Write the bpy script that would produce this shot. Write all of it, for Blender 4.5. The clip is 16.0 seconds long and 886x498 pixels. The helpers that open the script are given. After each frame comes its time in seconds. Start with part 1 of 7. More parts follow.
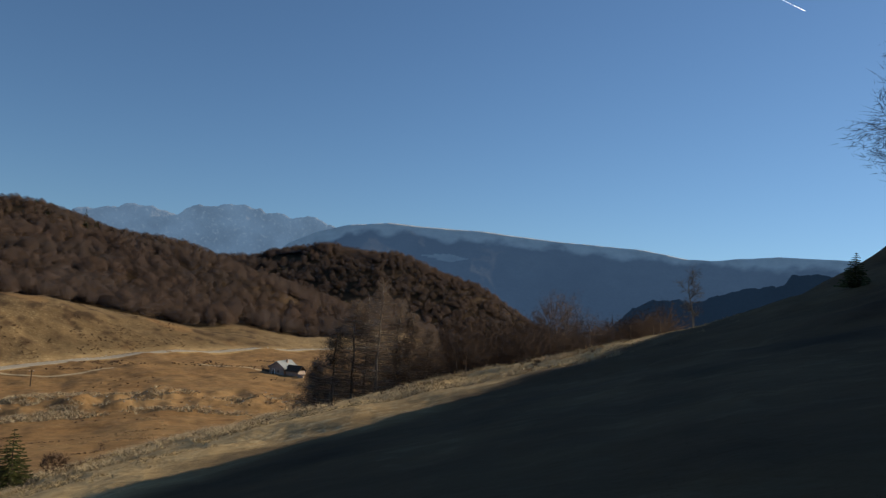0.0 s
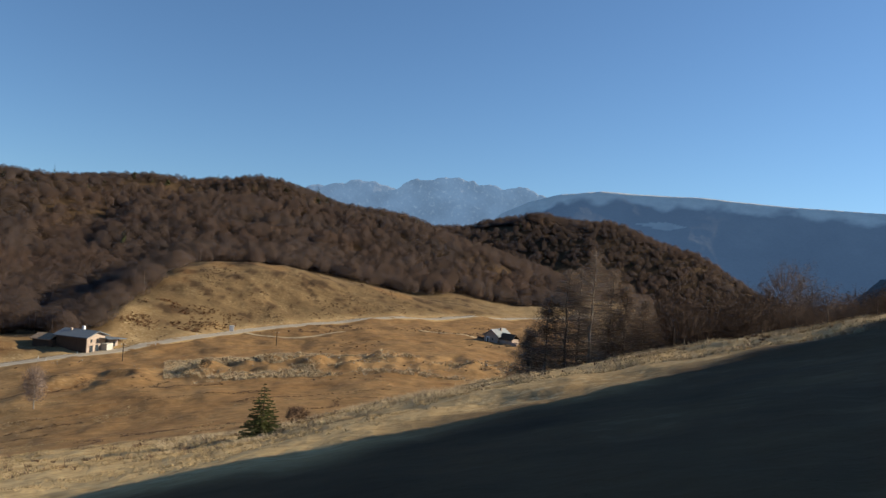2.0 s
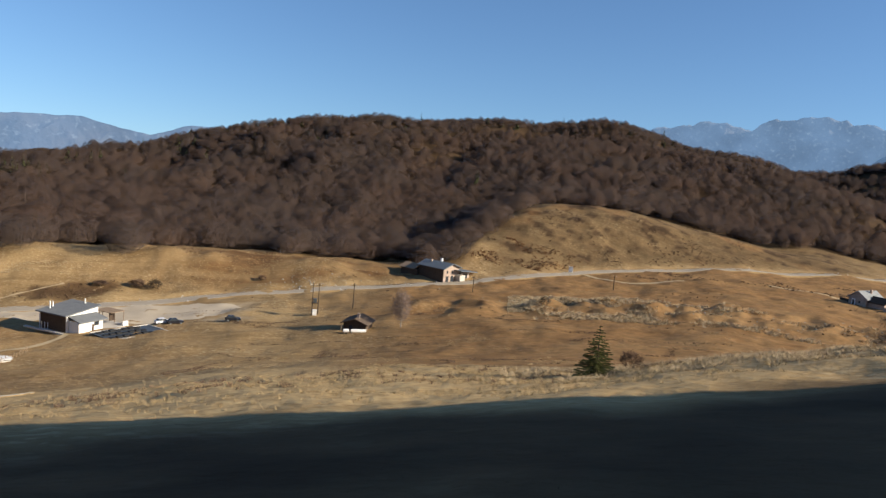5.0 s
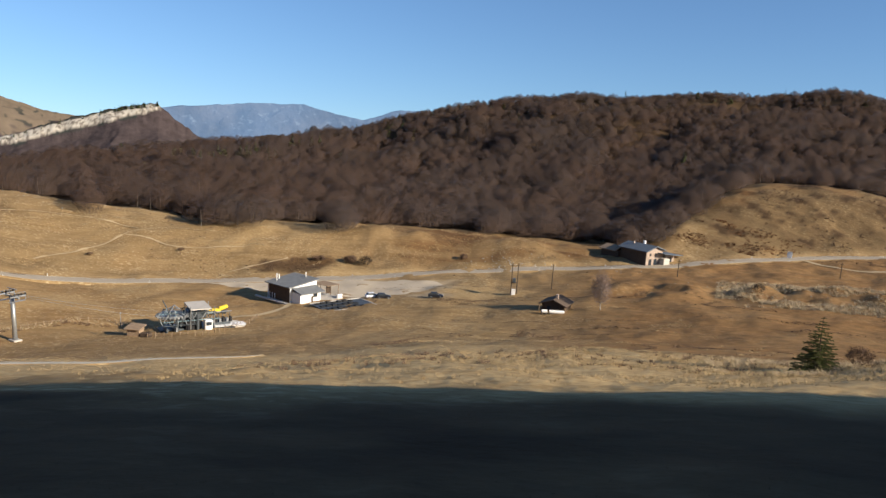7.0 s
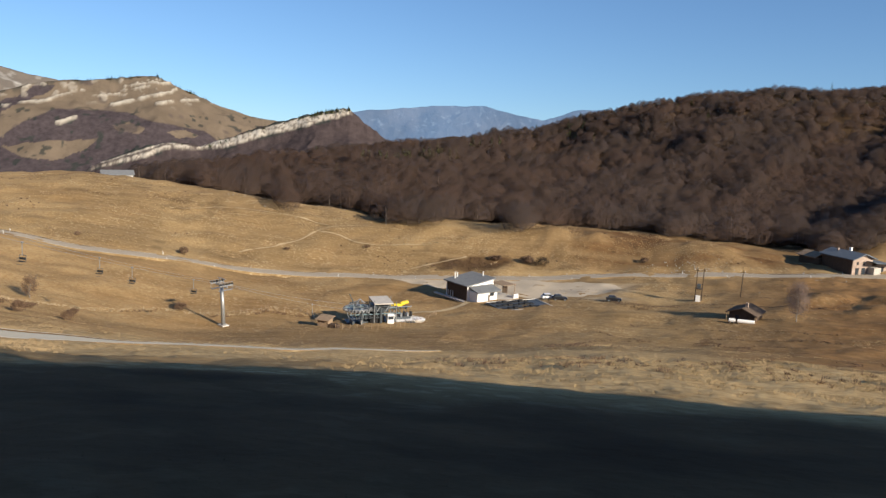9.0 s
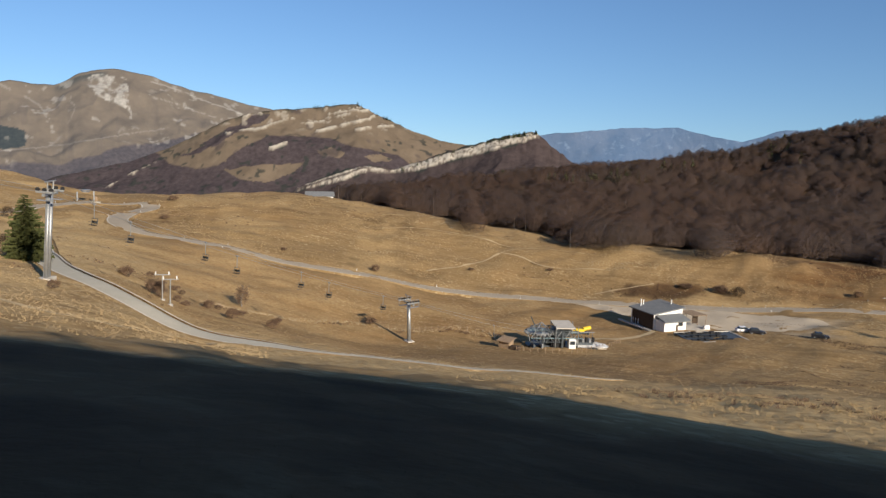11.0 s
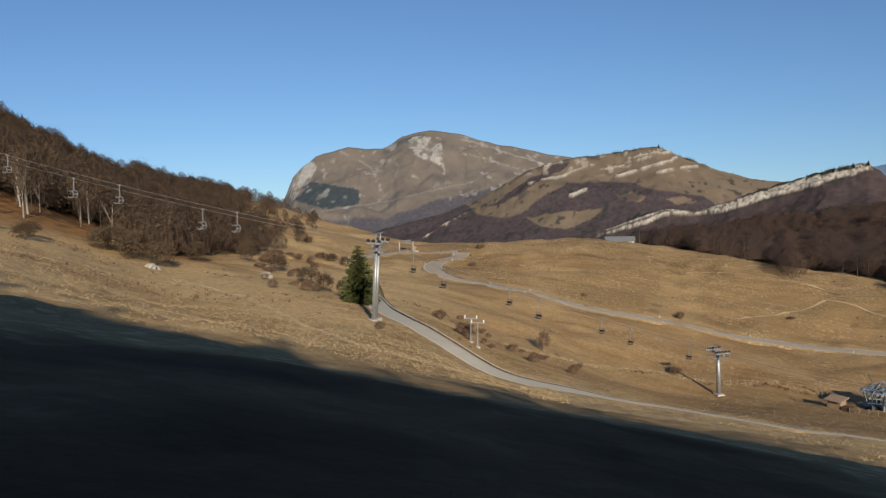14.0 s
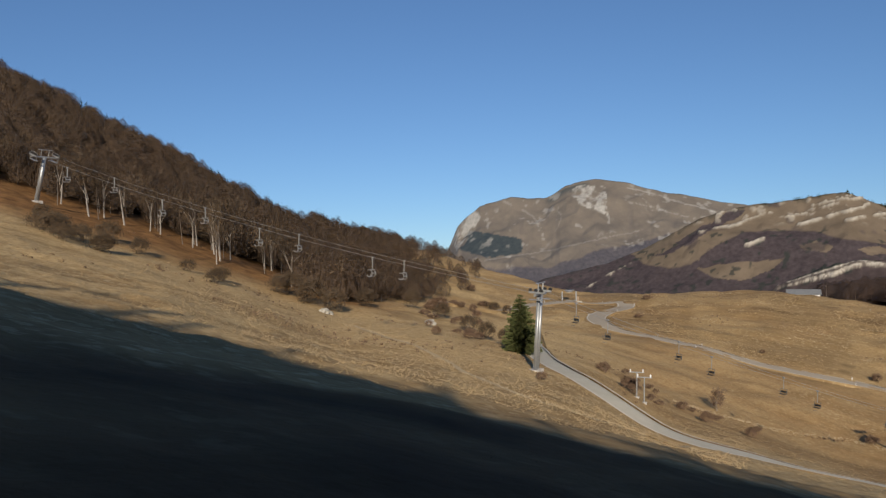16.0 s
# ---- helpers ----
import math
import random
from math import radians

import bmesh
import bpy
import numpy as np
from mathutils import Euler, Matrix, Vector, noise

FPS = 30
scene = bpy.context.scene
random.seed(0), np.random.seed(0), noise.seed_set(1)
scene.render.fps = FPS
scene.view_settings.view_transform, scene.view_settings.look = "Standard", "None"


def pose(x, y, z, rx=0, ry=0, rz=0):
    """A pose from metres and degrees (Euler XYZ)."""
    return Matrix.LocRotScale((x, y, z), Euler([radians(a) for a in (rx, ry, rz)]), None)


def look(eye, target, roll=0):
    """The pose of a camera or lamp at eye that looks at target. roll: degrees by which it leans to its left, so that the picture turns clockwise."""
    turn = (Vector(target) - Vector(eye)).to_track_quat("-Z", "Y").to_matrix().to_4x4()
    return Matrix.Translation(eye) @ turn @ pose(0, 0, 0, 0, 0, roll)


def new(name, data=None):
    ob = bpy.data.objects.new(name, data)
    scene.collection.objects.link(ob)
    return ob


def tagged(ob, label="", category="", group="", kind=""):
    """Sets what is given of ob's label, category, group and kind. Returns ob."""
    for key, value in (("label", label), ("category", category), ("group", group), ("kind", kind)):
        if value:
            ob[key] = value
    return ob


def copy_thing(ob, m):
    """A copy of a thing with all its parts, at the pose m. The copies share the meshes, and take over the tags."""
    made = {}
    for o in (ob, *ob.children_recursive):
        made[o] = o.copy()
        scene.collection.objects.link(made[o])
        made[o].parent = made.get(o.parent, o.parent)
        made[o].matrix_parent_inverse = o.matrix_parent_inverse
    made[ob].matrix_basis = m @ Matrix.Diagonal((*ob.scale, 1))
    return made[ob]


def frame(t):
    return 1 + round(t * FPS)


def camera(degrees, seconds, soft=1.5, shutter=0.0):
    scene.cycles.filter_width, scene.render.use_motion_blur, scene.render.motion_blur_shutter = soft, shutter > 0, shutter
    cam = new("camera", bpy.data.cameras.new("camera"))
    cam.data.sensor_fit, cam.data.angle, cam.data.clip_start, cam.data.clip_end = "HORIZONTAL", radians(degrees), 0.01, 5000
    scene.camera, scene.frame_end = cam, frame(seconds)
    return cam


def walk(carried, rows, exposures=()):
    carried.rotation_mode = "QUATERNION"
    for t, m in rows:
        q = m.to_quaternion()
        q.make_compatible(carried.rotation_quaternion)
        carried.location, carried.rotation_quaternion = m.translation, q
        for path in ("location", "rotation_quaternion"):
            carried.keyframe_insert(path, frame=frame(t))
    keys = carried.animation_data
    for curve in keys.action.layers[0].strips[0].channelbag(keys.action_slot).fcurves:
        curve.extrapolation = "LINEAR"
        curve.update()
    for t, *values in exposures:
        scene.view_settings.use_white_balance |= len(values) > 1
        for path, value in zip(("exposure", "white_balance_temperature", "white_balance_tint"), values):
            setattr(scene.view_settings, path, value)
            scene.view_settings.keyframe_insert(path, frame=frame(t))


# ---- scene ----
cam = camera(61.5, 16.0, soft=1.4)
walk(cam, [
    (0.0, pose(0.1, 0.1, 0, 93.10, -4.10, -0.11)),
    (0.5, pose(0.1, 0.1, 0, 91.85, -4.13, 4.61)),
    (1.0, pose(0.1, 0.1, 0, 90.51, -4.08, 9.32)),
    (1.5, pose(0.1, 0.1, 0, 90.04, -3.68, 13.31)),
    (2.0, pose(0.1, 0.1, 0, 89.67, -3.83, 16.11)),
    (2.5, pose(0.1, 0.1, 0, 88.03, -3.43, 20.43)),
    (3.0, pose(0.1, 0.1, 0, 86.87, -3.52, 24.05)),
    (3.5, pose(0.1, 0.1, 0, 85.58, -3.94, 28.72)),
    (4.0, pose(0.1, 0.1, 0, 85.32, -4.89, 31.70)),
    (4.5, pose(0.1, 0.1, 0, 84.29, -5.01, 36.65)),
    (5.0, pose(0.1, 0.1, 0, 83.43, -4.69, 41.98)),
    (7.5, pose(0.1, 0.1, 0, 80.55, -3.01, 60.81)),
    (8.0, pose(0.1, 0.1, 0, 80.42, -2.56, 64.56)),
    (8.5, pose(0.1, 0.1, 0, 80.19, -2.53, 67.76)),
    (11.0, pose(0.1, 0.1, 0, 81.40, -1.89, 84.98)),
    (11.5, pose(0.1, 0.1, 0, 81.49, -1.85, 89.13)),
    (12.0, pose(0.1, 0.1, 0, 81.68, -1.72, 92.92)),
    (12.5, pose(0.1, 0.1, 0, 81.99, -0.65, 96.07)),
    (13.0, pose(0.1, 0.1, 0, 82.81, -0.17, 98.56)),
    (13.5, pose(0.1, 0.1, 0, 83.65, 0.72, 103.01)),
    (14.0, pose(0.1, 0.1, 0, 84.79, 1.31, 107.55)),
    (14.5, pose(0.1, 0.1, 0, 86.21, 1.26, 110.66)),
    (15.0, pose(0.1, 0.1, 0, 87.10, 1.51, 112.88)),
    (15.5, pose(0.1, 0.1, 0, 87.96, 1.62, 116.36)),
    (16.0, pose(0.1, 0.1, 0, 88.86, 1.41, 120.01)),
], exposures=[(0.0, 0.22, 7050, 6), (1.0, 0.34, 6950, 6), (1.5, 0.50, 6950, 6), (2.5, 0.74, 6850, 7), (3.5, 0.72, 6750, 8), (5.0, 0.74, 6800, 9), (8.0, 0.70, 6750, 10), (12.0, 0.33, 6750, 10), (16.0, 0.10, 6650, 10)])

# ---- world, sun ----
SUN_BEARING, SUN_HEIGHT = -60.0, 22.0      # degrees, bearing counted to the left of north


def bearing(az, r, z=0.0):
    """A place at that bearing (degrees, left of +y) and distance from the look-out."""
    return Vector((-r * math.sin(radians(az)), r * math.cos(radians(az)), z))


world = bpy.data.worlds.new("world")
scene.world = world
world.use_nodes = True
wn = world.node_tree
sky = wn.nodes.new("ShaderNodeTexSky")
sky.sky_type, sky.sun_disc = "NISHITA", False
sky.sun_elevation, sky.sun_rotation = radians(SUN_HEIGHT), radians(-SUN_BEARING)
sky.altitude, sky.air_density, sky.dust_density, sky.ozone_density = 1400, 1.0, 0.2, 6.0
wn.nodes["Background"].inputs["Strength"].default_value = 0.085
# clear dry mountain air: the sky pales only a little towards the horizon
aim, lift = wn.nodes.new("ShaderNodeTexCoord"), wn.nodes.new("ShaderNodeVectorMath")
lift.operation = "MULTIPLY_ADD"
lift.inputs[1].default_value, lift.inputs[2].default_value = (1.0, 1.0, 0.8), (0.0, 0.0, 0.06)
wn.links.new(aim.outputs["Generated"], lift.inputs[0])
wn.links.new(lift.outputs[0], sky.inputs["Vector"])
wn.links.new(sky.outputs[0], wn.nodes["Background"].inputs["Color"])

sun = new("sun", bpy.data.lights.new("sun", "SUN"))
sun.data.energy, sun.data.angle, sun.data.color = 5.0, radians(0.5), (1.0, 0.90, 0.765)
toward = bearing(SUN_BEARING, math.cos(radians(SUN_HEIGHT)), math.sin(radians(SUN_HEIGHT)))
sun.matrix_world = look(toward * 500, (0, 0, 0))

# ---- numbers shared by the ground and what stands on it ----
rng = np.random.default_rng(7)


def lattice(ix, iy, seed):
    h = (ix * 374761393 + iy * 668265263 + seed * 974634533) & 0xFFFFFFFF
    h = ((h ^ (h >> 13)) * 1274126177) & 0xFFFFFFFF
    return ((h ^ (h >> 16)) & 0xFFFF) / 32767.5 - 1.0


def noise2(x, y, seed=0):
    """Smooth value noise, -1 to 1, on arrays."""
    x, y = np.asarray(x, float), np.asarray(y, float)
    ix, iy = np.floor(x).astype(np.int64), np.floor(y).astype(np.int64)
    fx, fy = x - ix, y - iy
    fx, fy = fx * fx * fx * (fx * (fx * 6 - 15) + 10), fy * fy * fy * (fy * (fy * 6 - 15) + 10)
    a, b = lattice(ix, iy, seed), lattice(ix + 1, iy, seed)
    c, d = lattice(ix, iy + 1, seed), lattice(ix + 1, iy + 1, seed)
    return (a * (1 - fx) + b * fx) * (1 - fy) + (c * (1 - fx) + d * fx) * fy


def fbm(x, y, size, octaves=4, seed=0):
    total, amp, f = 0.0, 1.0, 1.0 / size
    for k in range(octaves):
        total = total + amp * noise2(x * f + 17.3 * k, y * f - 9.1 * k, seed + k)
        amp, f = amp * 0.5, f * 2.03
    return total


def smooth(a, b, x):
    t = np.clip((np.asarray(x, float) - a) / (b - a), 0, 1)
    return t * t * (3 - 2 * t)


# Plan of the land: bearings, then for each contour line its distance and its height relative to the eye
BEAR = [-50, -40, -31, -25, -18, -10, -3, 3, 11, 20, 29, 35, 42, 50, 58, 66, 74, 82, 90, 97, 104, 110, 116, 122, 128, 134, 141, 151, 165, 190, 247, 290]
N = len(BEAR)
CREST = ([58] * N,
         [6, 4.4, 2.45, 0.5, -1.9, -4.5, -6.4, -8, -10.3, -12.6, -15.4, -16, -16.6, -17.5, -18.3, -19, -19.7, -19.4, -18.8, -17.95, -16.5, -15.1, -13.4, -11.8, -10, -8.2, -5.6, -2.5, 1, 8, 17, 12])
TOE = ([110] * 15 + [105, 102, 98, 95, 92, 95, 108, 120, 115, 112, 110, 110, 110, 110, 110, 110, 110],
       [9, 6, 2.6, -2, -7.5, -14, -18, -21, -25, -26, -27.2, -28.6, -29.9, -31.1, -32.6, -33.3, -33.0, -31.3, -29.2, -26.7, -25.4, -21.4, -19.4, -16.2, -14.5, -10.2, -5.4, 1, 4, 16, 33, 20])
MEADOW = ([165] * N,
          [10, 2, -7, -14, -25, -33, -34, -34, -34.5, -34, -36, -38, -40.5, -43, -44.5, -45.8, -46.7, -46.7, -45.1, -39.9, -32.7, -25.5, -22, -17.9, -15, -8.6, -0.9, 9.2, 14, 26, 49, 30])
LANE = ([240, 240, 240, 240, 240, 240, 300, 480, 430, 375, 335, 300, 275, 262, 252, 243, 240, 233, 224, 221, 228, 240, 250, 240, 230, 225, 225, 225, 225, 225, 225, 225],
        [18, 5, -15, -28, -38, -42, -40, -38.6, -39.9, -39.1, -42.3, -42.7, -44.8, -47.5, -49.7, -51.4, -52.3, -49.7, -43.7, -37.8, -32.2, -29, -26.7, -19.3, -15.3, -5.9, 4.7, 19.7, 26, 40, 67, 40])
KNOLL = ([400, 400, 400, 400, 400, 400, 450, 540, 470, 425, 410, 400, 310, 295, 300, 298, 300, 312, 335, 340, 335, 340, 370, 390, 400, 420, 430, 430, 430, 430, 430, 430],
         [20, 0, -30, -45, -55, -60, -45, -34, -39.5, -29, -15.8, -18.2, -44, -42, -42.2, -41, -41.6, -36.7, -32.3, -27.4, -28.1, -28.3, -19.4, -7.5, -2, 17, 49, 83.6, 105, 115, 125, 60])
DIP = ([460, 460, 460, 460, 460, 460, 510, 600, 520, 475, 460, 450, 350, 340, 345, 343, 345, 357, 385, 400, 400, 410, 450, 480, 500, 520, 530, 530, 530, 530, 530, 530],
       [10, -10, -40, -60, -75, -70, -55, -38, -40, -31, -19, -20, -46, -45, -45.5, -45, -45, -41, -38, -36, -40, -42, -36, -25, -22, -5, 20, 50, 95, 110, 120, 60])
RIDGE = ([700, 700, 700, 700, 700, 700, 700, 720, 760, 800, 850, 850, 850, 820, 780, 720, 660, 600, 560, 560, 560, 560, 600, 640, 680, 700, 700, 700, 700, 700, 700, 700],
         [-20, -40, -90, -120, -120, -90, -50, -42, -7, 25, 48.5, 41.5, 38.5, 26, 2, -8.5, -27, -44, -50, -62, -75, -75, -70, -65, -60, -50, -20, 10, 70, 90, 100, 40])
VALE = ([930] * N,
        [-60, -70, -140, -160, -160, -110, -60, -45, -25, 2, 40, 40, 38, 25, 0, -15, -35, -60, -80, -90, -100, -100, -95, -90, -85, -80, -60, -40, 40, 60, 70, 10])
SPUR = ([1120] * N,
        [-100, -120, -180, -200, -180, -70, -2, 38, 37, 20, 20, 10, 0, -20, -40, -60, -80, -100, -110, -120, -120, -120, -120, -120, -120, -110, -90, -70, 0, 20, 30, -40])

FALL, STEEP, EYE = 67.0, 0.30, 1.7
AZ = np.concatenate([np.arange(-42, 160, 0.25), np.arange(160, 318, 2.0)])
RAD = np.concatenate([[0.001, 0.8, 1.4], np.geomspace(2, 20, 26), np.arange(21.2, 120, 1.4), np.arange(120, 480, 3.0), np.arange(480, 1200, 12.0), np.geomspace(1200, 4900, 12)])


def around(values):
    """A contour's values at every bearing of the grid, rounded off."""
    fine = np.arange(-180, 540, 0.5)
    b = np.array(BEAR, float)
    v = np.interp(fine, np.concatenate([b - 360, b, b + 360]), np.tile(np.array(values, float), 3))
    k = np.hanning(13)
    v = np.convolve(np.pad(v, 6, mode="edge"), k / k.sum(), "valid")
    return np.interp(AZ, fine, v)


def land():
    az, r = np.meshgrid(AZ, RAD, indexing="ij")
    lines = [(np.full(AZ.shape, 0.0), np.full(AZ.shape, -EYE)),
             (np.full(AZ.shape, 30.0), -EYE - 30 * STEEP * np.cos(np.radians(AZ - FALL)))]
    lines += [(around(a), around(b)) for a, b in (CREST, TOE, MEADOW, LANE, KNOLL, DIP, RIDGE, VALE, SPUR)]
    lines += [(np.full(AZ.shape, 1600.0), np.full(AZ.shape, -230.0)), (np.full(AZ.shape, 5000.0), np.full(AZ.shape, -330.0))]
    R, Z = np.array([a for a, _ in lines]), np.array([b for _, b in lines])
    # monotone cubic through the contour lines along each bearing
    h, d = np.diff(R, axis=0), np.diff(Z, axis=0) / np.diff(R, axis=0)
    m = np.zeros_like(Z)
    same = d[:-1] * d[1:] > 0
    w1, w2 = 2 * h[1:] + h[:-1], h[1:] + 2 * h[:-1]
    with np.errstate(divide="ignore", invalid="ignore"):
        m[1:-1] = np.where(same, (w1 + w2) / (w1 / d[:-1] + w2 / d[1:]), 0)
    m[0], m[-1] = d[0], d[-1]
    z = np.zeros_like(r)
    for k in range(len(R) - 1):
        t = (r - R[k][:, None]) / h[k][:, None]
        inside = (t >= 0) & (t < 1)
        t = np.clip(t, 0, 1)
        val = ((1 + 2 * t) * (1 - t) ** 2 * Z[k][:, None] + t * (1 - t) ** 2 * h[k][:, None] * m[k][:, None]
               + t * t * (3 - 2 * t) * Z[k + 1][:, None] + t * t * (t - 1) * h[k][:, None] * m[k + 1][:, None])
        z = np.where(inside, val, z)
    x, y = -r * np.sin(np.radians(az)), r * np.cos(np.radians(az))
    # wooded shoulder above the look-out, towards the sun
    sx, sy = bearing(SUN_BEARING, 1)[:2]
    along, side = x * sx + y * sy, x * sy - y * sx
    need = np.interp(-side, [-130, -95, -25, -14, -6, 2, 10, 19, 23, 27, 32, 36, 42, 48], [26, 63, 46.3, 44.2, 40.0, 36.0, 33.2, 30.8, 27.0, 23.3, 17.0, 8, -20, -80])
    z = z + np.maximum(0, need - z) * np.exp(-((along - 78) / 17.0) ** 2)
    # tussock banks and a scoured bank in the meadow
    z = z + (1.4 * smooth(-0.1, 0.7, fbm(x, y, 16, 3, 25)) + 0.95 * fbm(x, y, 4.8, 2, 26)) * smooth(204, 214, r) * smooth(252, 236, r) * smooth(7, 10, az) * smooth(37, 33, az)
    z = z + 1.6 * smooth(0.0, 0.5, fbm(x, y, 14, 2, 27)) * smooth(202, 212, r) * smooth(240, 228, r) * smooth(36, 38, az) * smooth(46, 43, az)
    # grassy knobs with undercut edges on the hump beyond the road
    for a0, r0, up, sa, sr in ((61.8, 290, 3.2, 1.5, 8), (58.6, 288, 2.0, 1.2, 7), (50.8, 285, 2.2, 1.8, 8), (70.5, 292, 1.6, 1.4, 7)):
        z = z + up * np.exp(-((az - a0) / sa) ** 2 - ((r - r0) / sr) ** 2)
    # unevenness: tussocks near by, humps in the meadow, gullies in the woods
    z = z + 0.05 * fbm(x, y, 1.3, 3, 3) * smooth(2, 8, r) * smooth(140, 70, r)
    z = z + 0.11 * fbm(x, y, 3.0, 2, 4) * smooth(28, 42, r) * smooth(100, 76, r)
    z = z + 0.22 * fbm(x, y, 7.0, 3, 11) * smooth(8, 40, r) * smooth(900, 400, r)
    z = z + 0.30 * fbm(x, y, 6.0, 2, 17) * smooth(180, 250, r) * smooth(600, 450, r)
    z = z + 0.45 * fbm(x, y, 13.0, 3, 19) * smooth(120, 200, r) * smooth(600, 450, r)
    z = z + 0.26 * fbm(az / 2.4, r / 6.5, 1.0, 3, 23) * smooth(230, 260, r) * smooth(480, 430, r)
    z = z + 0.55 * fbm(x, y, 34.0, 3, 21) * smooth(60, 160, r) * smooth(700, 400, r)
    z = z + 3.2 * fbm(x, y, 62.0, 2, 37) * smooth(380, 520, r) * smooth(1500, 900, r)
    dip, ridge = around(DIP[0])[:, None], around(RIDGE[0])[:, None]
    spur = 1 - 2 * np.abs(fbm(az / 5.5 + r / 260, r / 420, 1.0, 2, 61))
    z = z + 3.2 * spur * smooth(20, 120, r - dip) * smooth(10, 130, ridge - r) * smooth(96, 86, az) * smooth(-4, 4, az)
    z = z + 9.0 * fbm(x, y, 150.0, 3, 31) * smooth(380, 640, r) * smooth(5000, 1500, r)
    return x, y, z


GX, GY, GZ = land()


def ground_z(x, y):
    x, y = np.asarray(x, float), np.asarray(y, float)
    r, az = np.hypot(x, y), np.degrees(np.arctan2(-x, y))
    az = np.where(az < AZ[0], az + 360, az)
    i = np.clip(np.searchsorted(AZ, az) - 1, 0, len(AZ) - 2)
    j = np.clip(np.searchsorted(RAD, r) - 1, 0, len(RAD) - 2)
    u = np.clip((az - AZ[i]) / (AZ[i + 1] - AZ[i]), 0, 1)
    v = np.clip((r - RAD[j]) / (RAD[j + 1] - RAD[j]), 0, 1)
    return (GZ[i, j] * (1 - u) + GZ[i + 1, j] * u) * (1 - v) + (GZ[i, j + 1] * (1 - u) + GZ[i + 1, j + 1] * u) * v


def on_ground(az, r, sink=0.0):
    p = bearing(az, r)
    return Vector((p.x, p.y, float(ground_z(p.x, p.y)) - sink))


# ---- materials ----
def material(name, rough=0.8, metal=0.0):
    m = bpy.data.materials.new(name)
    m.use_nodes = True
    b = m.node_tree.nodes["Principled BSDF"]
    b.inputs["Roughness"].default_value, b.inputs["Metallic"].default_value = rough, metal
    b.inputs["Specular IOR Level"].default_value = 0.25 if rough < 0.75 else 0.06
    return m, m.node_tree, b


def nd(nt, kind, **values):
    n = nt.nodes.new(kind)
    for k, v in values.items():
        n.inputs[k].default_value = v
    return n


def mottle(nt, size, detail=4.0, coord=None):
    n = nd(nt, "ShaderNodeTexNoise", Scale=1.0 / size, Detail=detail, Roughness=0.6)
    if coord is None:
        coord = nt.nodes.new("ShaderNodeNewGeometry").outputs["Position"]
    nt.links.new(coord, n.inputs["Vector"])
    return n.outputs["Fac"]


def ramp(nt, fac, stops):
    n = nt.nodes.new("ShaderNodeValToRGB")
    e = n.color_ramp.elements
    while len(e) < len(stops):
        e.new(0.5)
    for el, (p, c) in zip(e, stops):
        el.position, el.color = p, (*c, 1)
    nt.links.new(fac, n.inputs["Fac"])
    return n.outputs["Color"]


def blend(nt, fac, a, b, mode="MIX"):
    n = nt.nodes.new("ShaderNodeMix")
    n.data_type, n.blend_type = "RGBA", mode
    for sock, v in ((n.inputs[0], fac), (n.inputs[6], a), (n.inputs[7], b)):
        if isinstance(v, (int, float)):
            sock.default_value = v
        elif isinstance(v, tuple):
            sock.default_value = (*v, 1)
        else:
            nt.links.new(v, sock)
    return n.outputs[2]


def bump(nt, b, height, strength, distance):
    n = nd(nt, "ShaderNodeBump", Strength=strength, Distance=distance)
    nt.links.new(height, n.inputs["Height"])
    nt.links.new(n.outputs[0], b.inputs["Normal"])


def plain(name, a, b, size=0.6, rough=0.8, metal=0.0, relief=0.15):
    """Two shades mottled at two scales with a fine relief."""
    m, nt, p = material(name, rough, metal)
    f = mottle(nt, size)
    g = mottle(nt, size * 0.12)
    mid = tuple((u + v) / 2 for u, v in zip(a, b))
    c = ramp(nt, f, [(0.3, a), (0.7, b)])
    c = blend(nt, 0.4, c, ramp(nt, g, [(0.3, b), (0.55, mid), (0.75, a)]))
    nt.links.new(c, p.inputs["Base Color"])
    if relief:
        bump(nt, p, g, relief, size * 0.1)
    return m


